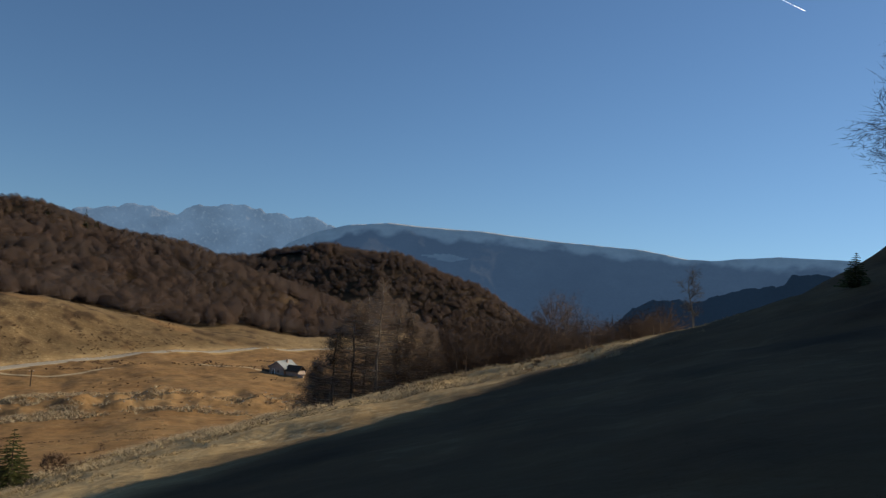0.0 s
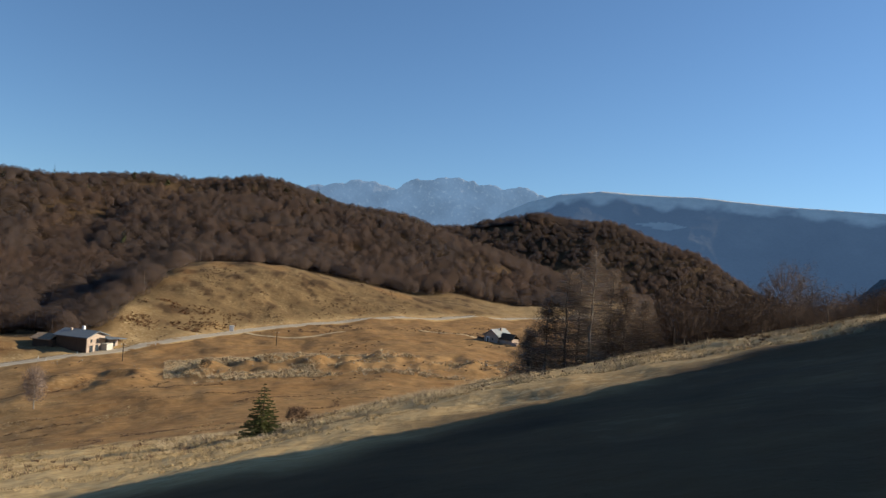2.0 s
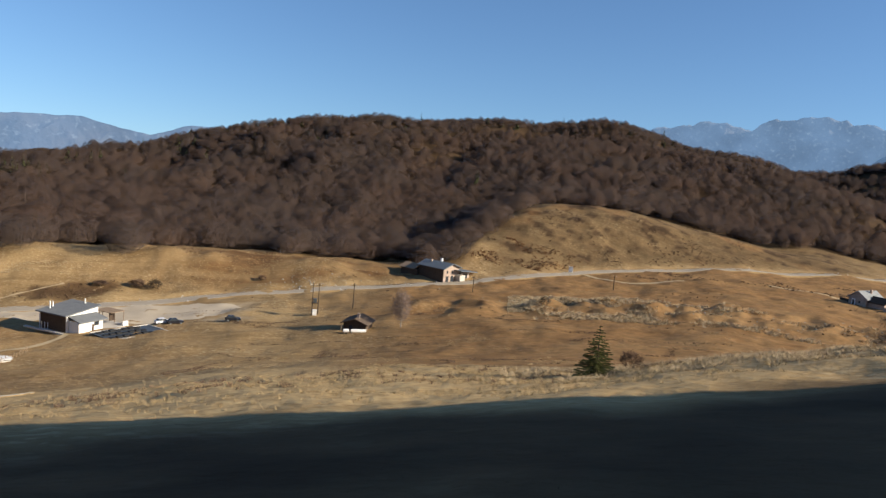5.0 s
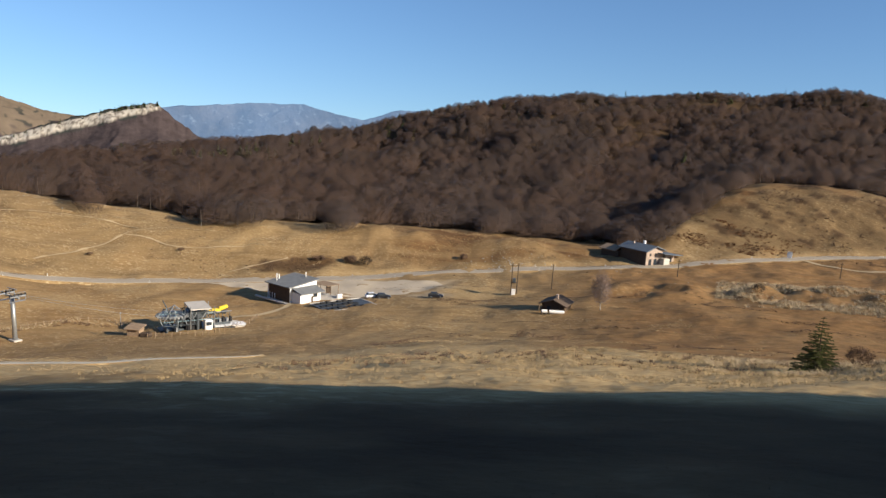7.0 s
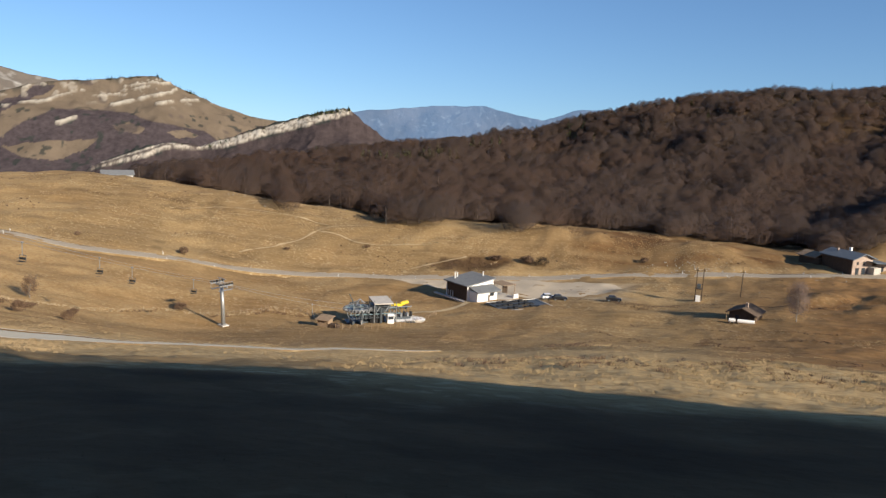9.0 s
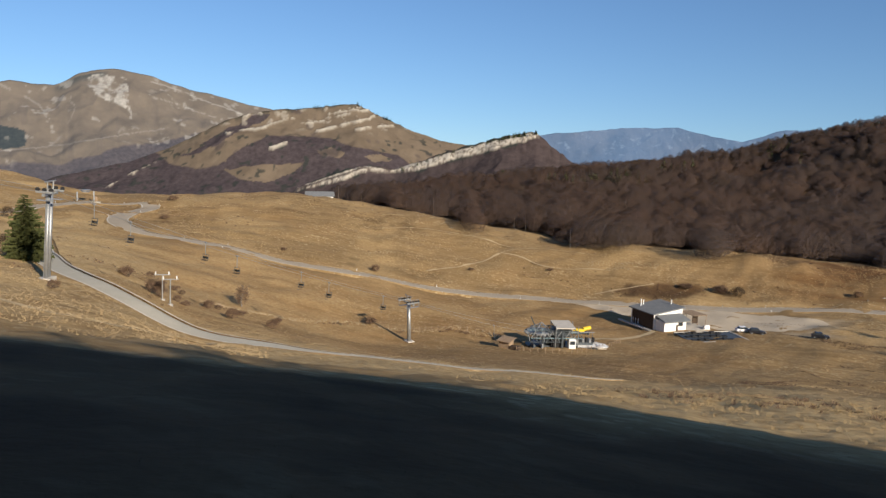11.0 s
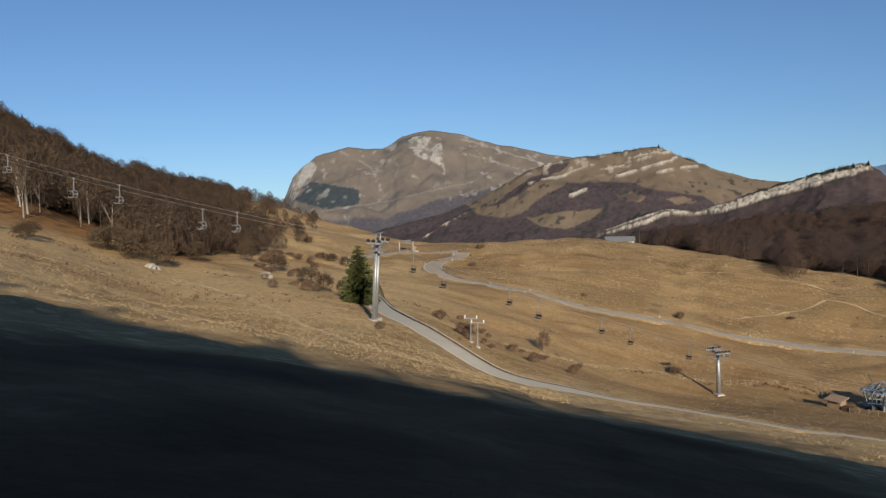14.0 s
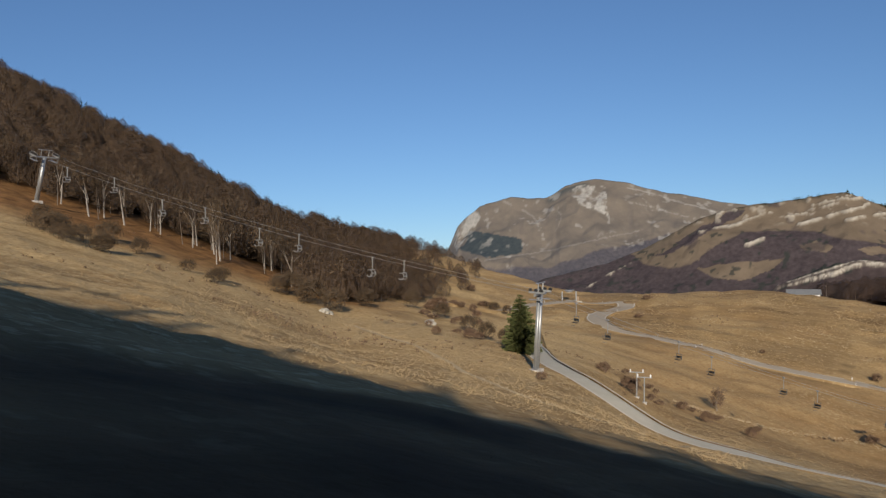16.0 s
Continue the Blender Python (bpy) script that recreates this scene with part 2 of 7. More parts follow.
def ground_material():
    m, nt, p = material("dry_grass", 0.95)
    a = nt.nodes.new("ShaderNodeAttribute")
    a.attribute_name = "cover"
    sep = nt.nodes.new("ShaderNodeSeparateColor")
    nt.links.new(a.outputs["Color"], sep.inputs[0])
    meadow = ramp(nt, mottle(nt, 14.0), [(0.3, (0.285, 0.190, 0.092)), (0.5, (0.322, 0.220, 0.110)), (0.72, (0.372, 0.262, 0.138))])
    meadow = blend(nt, 0.45, meadow, ramp(nt, mottle(nt, 1.6, 6.0), [(0.3, (0.215, 0.140, 0.066)), (0.6, (0.335, 0.230, 0.115)), (0.8, (0.43, 0.315, 0.175))]))
    # mowing and grazing lines that follow the curve of the slope
    pos = nt.nodes.new("ShaderNodeSeparateXYZ")
    nt.links.new(nt.nodes.new("ShaderNodeNewGeometry").outputs["Position"], pos.inputs[0])
    flat, arc, size = nt.nodes.new("ShaderNodeCombineXYZ"), nt.nodes.new("ShaderNodeMath"), nt.nodes.new("ShaderNodeVectorMath")
    arc.operation, size.operation = "ARCTAN2", "LENGTH"
    nt.links.new(pos.outputs[0], flat.inputs[0]), nt.links.new(pos.outputs[1], flat.inputs[1])
    nt.links.new(flat.outputs[0], size.inputs[0])
    nt.links.new(pos.outputs[0], arc.inputs[0]), nt.links.new(pos.outputs[1], arc.inputs[1])
    far, wide, both = nt.nodes.new("ShaderNodeMath"), nt.nodes.new("ShaderNodeMath"), nt.nodes.new("ShaderNodeCombineXYZ")
    far.operation = wide.operation = "MULTIPLY"
    far.inputs[1].default_value, wide.inputs[1].default_value = 0.42, 8.0
    nt.links.new(size.outputs["Value"], far.inputs[0]), nt.links.new(arc.outputs[0], wide.inputs[0])
    nt.links.new(far.outputs[0], both.inputs[0]), nt.links.new(wide.outputs[0], both.inputs[1])
    streak = nd(nt, "ShaderNodeTexNoise", Scale=1.0, Detail=6.0, Roughness=0.65, Distortion=0.6)
    nt.links.new(both.outputs[0], streak.inputs["Vector"])
    meadow = blend(nt, 0.68, meadow, ramp(nt, streak.outputs["Fac"], [(0.30, (0.185, 0.118, 0.054)), (0.46, (0.278, 0.183, 0.087)), (0.60, (0.338, 0.232, 0.115)), (0.74, (0.45, 0.335, 0.185))]))
    straw = ramp(nt, mottle(nt, 0.8, 6.0), [(0.3, (0.31, 0.207, 0.098)), (0.5, (0.475, 0.335, 0.168)), (0.75, (0.585, 0.445, 0.245))])
    # leaf litter tones, also used to paint the near slope's shade
    litter_and_shade = ramp(nt, mottle(nt, 5.0, 6.0), [(0.3, (0.044, 0.029, 0.017)), (0.55, (0.072, 0.046, 0.026)), (0.75, (0.110, 0.068, 0.036))])
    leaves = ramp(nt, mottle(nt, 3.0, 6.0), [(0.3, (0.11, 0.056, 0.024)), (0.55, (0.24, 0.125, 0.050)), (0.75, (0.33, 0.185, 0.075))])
    litter_and_shade = blend(nt, a.outputs["Alpha"], litter_and_shade, leaves)
    gravel = ramp(nt, mottle(nt, 4.0, 6.0), [(0.3, (0.33, 0.262, 0.175)), (0.7, (0.45, 0.368, 0.255))])
    # single bleached tussocks stand out from the turf
    tussock = nt.nodes.new("ShaderNodeMath")
    tussock.operation = "MULTIPLY"
    nt.links.new(ramp(nt, mottle(nt, 1.0, 3.0), [(0.53, (0, 0, 0)), (0.64, (0.9, 0.9, 0.9))]), tussock.inputs[0])
    nt.links.new(ramp(nt, mottle(nt, 22.0, 3.0), [(0.38, (0.15, 0.15, 0.15)), (0.62, (1, 1, 1))]), tussock.inputs[1])
    meadow = blend(nt, tussock.outputs[0], meadow, (0.50, 0.385, 0.225))
    hollow = nt.nodes.new("ShaderNodeMath")
    hollow.operation = "MULTIPLY"
    nt.links.new(ramp(nt, mottle(nt, 1.7, 4.0), [(0.30, (0.7, 0.7, 0.7)), (0.42, (0, 0, 0))]), hollow.inputs[0])
    nt.links.new(ramp(nt, mottle(nt, 16.0, 3.0), [(0.40, (0.1, 0.1, 0.1)), (0.62, (1, 1, 1))]), hollow.inputs[1])
    meadow = blend(nt, hollow.outputs[0], meadow, (0.155, 0.098, 0.048))
    c = blend(nt, sep.outputs[0], meadow, straw)
    c = blend(nt, sep.outputs[1], c, litter_and_shade)
    c = blend(nt, sep.outputs[2], c, gravel)
    c = blend(nt, 1.0, c, (1.02, 1.0, 0.95), "MULTIPLY")
    nt.links.new(c, p.inputs["Base Color"])
    add = nt.nodes.new("ShaderNodeMath")
    add.operation = "MULTIPLY_ADD"
    add.inputs[1].default_value = 5.0
    nt.links.new(mottle(nt, 3.2, 8.0), add.inputs[0]), nt.links.new(mottle(nt, 0.5, 6.0), add.inputs[2])
    bump(nt, p, add.outputs[0], 0.40, 0.16)
    return m


MAT_GROUND = ground_material()
MAT_ASPHALT = plain("worn_asphalt", (0.40, 0.37, 0.295), (0.49, 0.45, 0.365), 3.0, 0.9)
MAT_ROAD = plain("bleached_asphalt", (0.32, 0.272, 0.205), (0.40, 0.340, 0.258), 3.0, 0.9)
MAT_YARD = plain("pale_gravel", (0.42, 0.345, 0.245), (0.54, 0.45, 0.33), 5.0, 0.95)
MAT_LINE = plain("road_paint", (0.50, 0.46, 0.38), (0.62, 0.57, 0.48), 1.0, 0.8)
def twig_material(name, a, b, size, clear=0.30):
    """Sprays of fine twigs: light passes between and through them."""
    m, nt, p = material(name, 0.95)
    c = ramp(nt, mottle(nt, size), [(0.32, a), (0.68, b)])
    back, thin = nt.nodes.new("ShaderNodeBsdfTranslucent"), nt.nodes.new("ShaderNodeBsdfTransparent")
    one, two = nt.nodes.new("ShaderNodeMixShader"), nt.nodes.new("ShaderNodeMixShader")
    one.inputs[0].default_value, two.inputs[0].default_value = 0.35, clear
    nt.links.new(c, p.inputs["Base Color"]), nt.links.new(c, back.inputs["Color"])
    nt.links.new(p.outputs[0], one.inputs[1]), nt.links.new(back.outputs[0], one.inputs[2])
    nt.links.new(one.outputs[0], two.inputs[1]), nt.links.new(thin.outputs[0], two.inputs[2])
    nt.links.new(two.outputs[0], nt.nodes["Material Output"].inputs["Surface"])
    return m


MAT_TWIG_BROWN = twig_material("brown_twigs", (0.098, 0.070, 0.045), (0.165, 0.120, 0.078), 20.0, 0.4)
MAT_TWIG = twig_material("bare_twigs", (0.100, 0.073, 0.060), (0.150, 0.110, 0.090), 26.0, 0.5)


def crown_material(name, grey, red, clear):
    """The mesh of fine bare twigs that makes a beech crown: each crown has its own tone, grained by its twigs."""
    m, nt, p = material(name, 1.0)
    own = nt.nodes.new("ShaderNodeNewGeometry").outputs["Random Per Island"]
    c = ramp(nt, mottle(nt, 70.0, 3.0), [(0.36, grey), (0.66, red)])
    c = blend(nt, 0.8, c, ramp(nt, own, [(0.0, (0.78, 0.77, 0.77)), (0.6, (1.0, 1.0, 1.0)), (1.0, (1.22, 1.21, 1.20))]), "MULTIPLY")
    c = blend(nt, 0.75, c, ramp(nt, mottle(nt, 0.8, 5.0), [(0.3, (0.55, 0.53, 0.52)), (0.7, (1.35, 1.36, 1.38))]), "MULTIPLY")
    nt.links.new(c, p.inputs["Base Color"])
    thin, two = nt.nodes.new("ShaderNodeBsdfTransparent"), nt.nodes.new("ShaderNodeMixShader")
    # twigs run upward: gaps between them are long and narrow
    long = nt.nodes.new("ShaderNodeVectorMath")
    long.operation = "MULTIPLY"
    long.inputs[1].default_value = (2.0, 2.0, 0.45)
    nt.links.new(nt.nodes.new("ShaderNodeNewGeometry").outputs["Position"], long.inputs[0])
    gaps = ramp(nt, mottle(nt, 1.0, 5.0, long.outputs[0]), [(0.40, (clear - 0.28,) * 3), (0.60, (min(clear + 0.30, 0.97),) * 3)])
    nt.links.new(gaps, two.inputs[0])
    bump(nt, p, mottle(nt, 0.7, 5.0, long.outputs[0]), 0.5, 0.5)
    nt.links.new(p.outputs[0], two.inputs[1]), nt.links.new(thin.outputs[0], two.inputs[2])
    nt.links.new(two.outputs[0], nt.nodes["Material Output"].inputs["Surface"])
    return m


MAT_CROWN = crown_material("beech_crowns", (0.106, 0.079, 0.066), (0.128, 0.083, 0.062), 0.73)
MAT_CROWN_BROWN = crown_material("brown_beech_crowns", (0.120, 0.084, 0.057), (0.142, 0.095, 0.062), 0.70)
MAT_BIRCH = twig_material("birch_twigs", (0.22, 0.165, 0.135), (0.34, 0.26, 0.215), 3.0, 0.3)
MAT_LARCH = twig_material("larch_twigs", (0.155, 0.115, 0.090), (0.26, 0.20, 0.158), 2.0, 0.55)
# darker than bare_twigs: shade and silhouette are put into this colour
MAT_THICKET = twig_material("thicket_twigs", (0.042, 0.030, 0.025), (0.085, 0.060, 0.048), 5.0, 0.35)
# darker copy of grey_bark, with the shade among the stems in its colour
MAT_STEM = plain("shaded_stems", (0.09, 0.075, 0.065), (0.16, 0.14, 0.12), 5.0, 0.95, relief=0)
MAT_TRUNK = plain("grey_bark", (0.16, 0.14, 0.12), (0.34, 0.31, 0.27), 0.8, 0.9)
MAT_NEEDLE = plain("conifer_needles", (0.030, 0.040, 0.016), (0.085, 0.095, 0.036), 0.9, 0.9, relief=0)
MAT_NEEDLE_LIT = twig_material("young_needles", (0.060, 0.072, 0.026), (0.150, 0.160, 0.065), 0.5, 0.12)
# grass of the shaded slope, with the shade put into its colour
MAT_SHADE_GRASS = plain("shade_dark_grass", (0.044, 0.030, 0.016), (0.080, 0.055, 0.029), 1.4, 0.9, relief=0)
MAT_HAY = plain("hay_blades", (0.34, 0.238, 0.125), (0.47, 0.345, 0.19), 6.0, 0.9, relief=0)
MAT_PALE = plain("bleached_tussock", (0.35, 0.265, 0.155), (0.52, 0.41, 0.26), 3.0, 0.9, relief=0)
MAT_STRAW = plain("straw_blades", (0.25, 0.175, 0.088), (0.40, 0.30, 0.165), 2.2, 0.9, relief=0)


# ---- builders ----
def mesh_of(name, verts, faces, mats, index=None, normals=None):
    """A mesh object from arrays; faces all of one size."""
    me = bpy.data.meshes.new(name)
    verts, faces = np.asarray(verts, np.float32), np.asarray(faces, np.int32)
    n, k = faces.shape
    me.vertices.add(len(verts))
    me.vertices.foreach_set("co", verts.ravel())
    me.loops.add(n * k)
    me.loops.foreach_set("vertex_index", faces.ravel())
    me.polygons.add(n)
    me.polygons.foreach_set("loop_start", np.arange(0, n * k, k, dtype=np.int32))
    for m in mats:
        me.materials.append(m)
    if index is not None:
        me.polygons.foreach_set("material_index", np.asarray(index, np.int32))
    me.update(calc_edges=True)
    if normals is not None:
        smooth_shade(me)
        me.normals_split_custom_set_from_vertices(np.asarray(normals, np.float32))
    return me


def grid_faces(a, b, wrap=False):
    i, j = np.meshgrid(np.arange(a if wrap else a - 1), np.arange(b - 1), indexing="ij")
    k = (i + 1) % a
    return np.stack([i * b + j, i * b + j + 1, k * b + j + 1, k * b + j], -1).reshape(-1, 4)


def smooth_shade(me):
    me.polygons.foreach_set("use_smooth", np.ones(len(me.polygons), bool))


# ---- ground ----
def build_ground():
    r, az = np.hypot(GX, GY), np.broadcast_to(AZ[:, None], GX.shape)
    verts = np.stack([GX, GY, GZ], -1).reshape(-1, 3)
    me = mesh_of("ground", verts, grid_faces(len(AZ), len(RAD), True)[:, ::-1], [MAT_GROUND])
    smooth_shade(me)
    rough = smooth(np.interp(az, [5, 25], [40, 16]), np.interp(az, [5, 25], [50, 30]), r) * smooth(80, 60, r + 6 * fbm(GX, GY, 12, 3, 5)) * smooth(82, 62, az) * np.interp(az, [10, 40], [0.62, 1.0])
    rough = np.maximum(rough, 0.8 * smooth(0.1, 0.5, fbm(GX, GY, 22, 4, 6)) * smooth(70, 90, r) * smooth(500, 300, r) * (0.55 + 0.45 * smooth(92, 112, az)))
    rough = np.maximum(rough, 0.85 * smooth(206, 214, r) * smooth(252, 240, r) * smooth(7, 10, az) * smooth(36, 33, az) * smooth(-0.5, 0.3, fbm(GX, GY, 8, 3, 7)))
    rough = np.maximum(rough, 0.8 * smooth(112, 124, az) * smooth(75, 95, r) * smooth(175, 160, r) * smooth(-0.5, 0.4, fbm(GX, GY, 12, 3, 12)))
    edge = around(DIP[0])[:, None]
    wood = np.where(az < 116, smooth(edge - 30, edge + 5, r + 12 * fbm(GX, GY, 40, 3, 8)), smooth(140, 175, r + 10 * fbm(GX, GY, 30, 3, 9)) * smooth(121, 128, az))
    wood = np.maximum(wood, smooth(1.0, 0.0, np.abs(az + 60) / 200) * smooth(84, 96, r) * ((az > 152) | (az < -33)))
    park = (smooth(205, 215, r) * smooth(250, 240, r) * smooth(54.5, 57, az) * smooth(65, 63, az) * 0.7 * smooth(-0.6, 0.4, fbm(GX, GY, 7, 3, 15)))
    rust = np.where(az > 116, (0.25 + 0.75 * smooth(235, 195, r)) * smooth(110, 140, r), 0.5 * smooth(56, 66, az) * smooth(240, 280, r) * smooth(420, 330, r) * smooth(-0.3, 0.8, fbm(GX, GY, 45, 3, 18)))
    scour = smooth(0.05, 0.45, fbm(GX, GY, 9, 3, 28)) * smooth(202, 210, r) * smooth(240, 230, r) * smooth(36, 38, az) * smooth(46, 43, az)
    wood = np.maximum(wood, 0.95 * scour)
    beyond = smooth(4, 12, r - around(LANE[0])[:, None]) * smooth(118, 108, az) * smooth(5, 10, az)
    patchy = 0.62 * smooth(0.15, 0.7, fbm(GX, GY, 7, 3, 29)) * smooth(-0.2, 0.5, fbm(GX, GY, 38, 2, 30) + 0.5 * smooth(60, 35, az)) * beyond
    scrub = 0.95 * smooth(1.1, 0.7, np.hypot((az - 67.6) / 3.9, (r - 259 + 0.8 * (az - 67.6)) / 8.0) + 0.35 * fbm(GX, GY, 8, 3, 33))
    wood = np.maximum(wood, np.maximum(patchy, scrub))
    terrace = fbm(az / 3.0 + r / 40, r / 5.0, 1.0, 4, 35)
    knoll = smooth(8, 14, az) * smooth(40, 36, az) * smooth(5, 16, r - around(LANE[0])[:, None])
    wood = np.maximum(wood, knoll * (0.66 + 0.15 * smooth(0.0, 0.5, terrace) + 0.35 * smooth(0.2, 0.8, fbm(GX, GY, 6, 3, 36))) * smooth(1.0, 0.3, wood))
    hump = smooth(36, 42, az) * smooth(68, 58, az) * smooth(5, 14, r - around(LANE[0])[:, None]) * smooth(30, 12, r - around(KNOLL[0])[:, None])
    wood = np.maximum(wood, hump * (0.56 + 0.35 * smooth(0.0, 0.6, terrace) + 0.3 * smooth(0.2, 0.7, fbm(GX, GY, 14, 3, 56))))
    rust = np.maximum(rust, 0.45 * hump)
    wood = np.maximum(wood, 0.26 * beyond * smooth(56, 66, az))
    tan = smooth(58, 40, az) * smooth(76, 100, r) * smooth(6, -4, r - around(LANE[0])[:, None]) * smooth(2, 6, az)
    wood = np.maximum(wood, tan * (0.74 + 0.09 * fbm(az / 2.2, r / 6.0, 1.0, 3, 43)))
    rust = np.maximum(rust, tan)
    pasture = smooth(52, 66, az) * smooth(112, 104, az) * smooth(104, 122, r) * smooth(4, -3, r - around(LANE[0])[:, None])
    wood = np.maximum(wood, pasture * (0.34 + 0.14 * fbm(az / 4.0, r / 7.0, 1.0, 3, 58)))
    rust = np.maximum(rust, 0.8 * pasture)
    # paints the hill's shade on the near slope, out to this distance
    shade_reach = np.interp(az, [-24, -12, -5, 22], [80, 58, 50, 32])
    shade_paint = 0.97 * smooth(shade_reach, shade_reach - 13, r + 6 * fbm(GX, GY, 11, 3, 39)) * (0.92 + 0.12 * fbm(GX, GY, 5, 3, 40))
    wood = np.maximum(wood, shade_paint)
    straw = smooth(84, 100, az) * smooth(48, 60, r) * smooth(230, 200, r) * smooth(-0.6, 0.5, fbm(az / 5.0 + r / 30, r / 4.5, 1.0, 4, 38))
    rough = np.maximum(rough, 0.95 * straw)
    rough = np.maximum(rough, (0.86 + 0.22 * fbm(az / 2.0, r / 5.0, 1.0, 3, 47)) * smooth(46, 54, az) * smooth(112, 100, az) * smooth(56, 64, r) * smooth(112, 100, r))
    rust = np.maximum(rust, 0.5 * smooth(0.3, 0.7, fbm(GX, GY, 25, 2, 34)) * beyond * smooth(25, 5, r - around(KNOLL[0])[:, None]))
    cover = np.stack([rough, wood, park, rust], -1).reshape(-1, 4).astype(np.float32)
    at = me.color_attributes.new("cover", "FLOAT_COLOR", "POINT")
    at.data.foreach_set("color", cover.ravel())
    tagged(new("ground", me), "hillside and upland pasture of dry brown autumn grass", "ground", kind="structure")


build_ground()


def spline(points, step):
    """A rounded line through (bearing, distance) pairs, in plan, sampled evenly."""
    p = np.array([bearing(a, r)[:2] for a, r in points])
    q = np.vstack([2 * p[0] - p[1], p, 2 * p[-1] - p[-2]])
    out = []
    for k in range(1, len(q) - 2):
        for t in np.linspace(0, 1, 24, endpoint=False):
            a, b, c, d = q[k - 1:k + 3]
            out.append(0.5 * (2 * b + (c - a) * t + (2 * a - 5 * b + 4 * c - d) * t * t + (3 * b - a - 3 * c + d) * t ** 3))
    out = np.array(out + [p[-1]])
    s = np.concatenate([[0], np.cumsum(np.hypot(*np.diff(out, axis=0).T))])
    g = np.arange(0, s[-1], step)
    return np.stack([np.interp(g, s, out[:, 0]), np.interp(g, s, out[:, 1])], -1)


def ribbon(name, line, offsets, lift, mat, taper=1.0, skirt=0.0, bed=None):
    """A strip along the line. With a bed (half its width) it lies in one plane across, cut half into the bank."""
    t = np.gradient(line, axis=0)
    t /= np.hypot(t[:, 0], t[:, 1])[:, None]
    nrm = np.stack([-t[:, 1], t[:, 0]], -1)
    k = np.hanning(15)

    def side(o):
        return line + nrm * (o * np.ones(len(line)) * taper)[:, None]

    def height(q):
        return np.convolve(np.pad(ground_z(q[:, 0], q[:, 1]), 7, mode="edge"), k / k.sum(), "valid")
    mid = height(line)
    if bed:
        one, two = height(side(-bed)), height(side(bed))
        tilt, rise = 0.5 * (two - one) / bed, 0.3 * np.abs(two - one)
        mid = np.maximum(mid, 0.5 * (one + two))
    rows = []
    for o in offsets:
        q = side(o)
        zz = mid + 0.4 * tilt * o + rise + lift if bed else np.maximum(ground_z(q[:, 0], q[:, 1]) + 0.03, mid + lift)
        rows.append(np.concatenate([q, zz[:, None]], 1))
    if skirt:
        # shoulders run down into the bank
        for o, at in ((offsets[0] - skirt, 0), (offsets[-1] + skirt, len(rows))):
            q = side(o)
            rows.insert(at, np.concatenate([q, ground_z(q[:, 0], q[:, 1])[:, None] - 0.15], 1))
    bank = np.zeros((len(line) - 1, len(rows) - 1), int)
    if skirt:
        bank[:, 0] = bank[:, -1] = 1
    return mesh_of(name, np.stack(rows, 1).reshape(-1, 3), grid_faces(len(line), len(rows)), [mat, MAT_GROUND], bank.ravel())


UPPER = [(121, 225), (115.7, 250), (112.3, 285), (107.4, 303), (106.3, 292), (108.4, 258), (107.6, 236), (104, 228), (97, 222), (90, 224), (82, 233), (74, 240), (66, 243), (58, 252), (50, 262), (42, 274), (35, 300), (29, 335), (20, 375), (11, 430), (4, 480)]
LOWER = [(113.6, 190), (113.3, 150), (112.3, 122), (109, 105), (105, 95.5), (101, 92), (97, 92), (88, 95), (79, 100), (70, 106)]


def build_roads():
    a = spline(UPPER, 1.5)
    road = tagged(new("road", ribbon("road", a, np.linspace(-3.2, 3.2, 7), 0.12, MAT_ROAD, 1.0, 1.0, 3.2)), "narrow grey asphalt mountain road with pale edge lines", "road", kind="structure")
    for o in (-2.9, 2.9):
        line = new("edge_line", ribbon("edge_line", a, [o - 0.13, o + 0.13], 0.135, MAT_LINE, bed=3.2))
        line.parent = road
    b = spline(LOWER, 1.0)
    narrow = np.interp(np.degrees(np.arctan2(-b[:, 0], b[:, 1])), [70, 73, 80, 94, 99], [0.08, 0.22, 0.34, 0.42, 1.0])
    road = tagged(new("road", ribbon("lower_road", b, np.linspace(-2.15, 2.15, 6), 0.07, MAT_ASPHALT, narrow, 1.3, 2.15)), "single-track grey asphalt lane crossing the slope", "road", kind="structure")
    for o in (-2.0, 2.0):
        line = new("edge_line", ribbon("edge_line", b, [o - 0.15, o + 0.15], 0.09, MAT_LINE, narrow, bed=2.15))
        line.parent = road


build_roads()


def gravel_yard():
    line = spline([(75.6, 240), (72, 236), (68, 232), (64, 230), (60, 230.5), (56.6, 236)], 1.0)
    f = np.arange(len(line)) / len(line)
    wide = np.interp(f, [0, 0.15, 0.4, 0.6, 0.85, 1.0], [0.10, 0.42, 0.8, 1.0, 0.9, 0.15]) * (1 + 0.10 * fbm(f * 40, f * 0, 1.0, 3, 57))
    tagged(new("gravel_yard", ribbon("gravel_yard", line, np.linspace(-13.5, 11.0, 13), 0.02, MAT_YARD, wide)), "pale beige gravel yard between the lodge and the road", "ground", kind="structure")


gravel_yard()


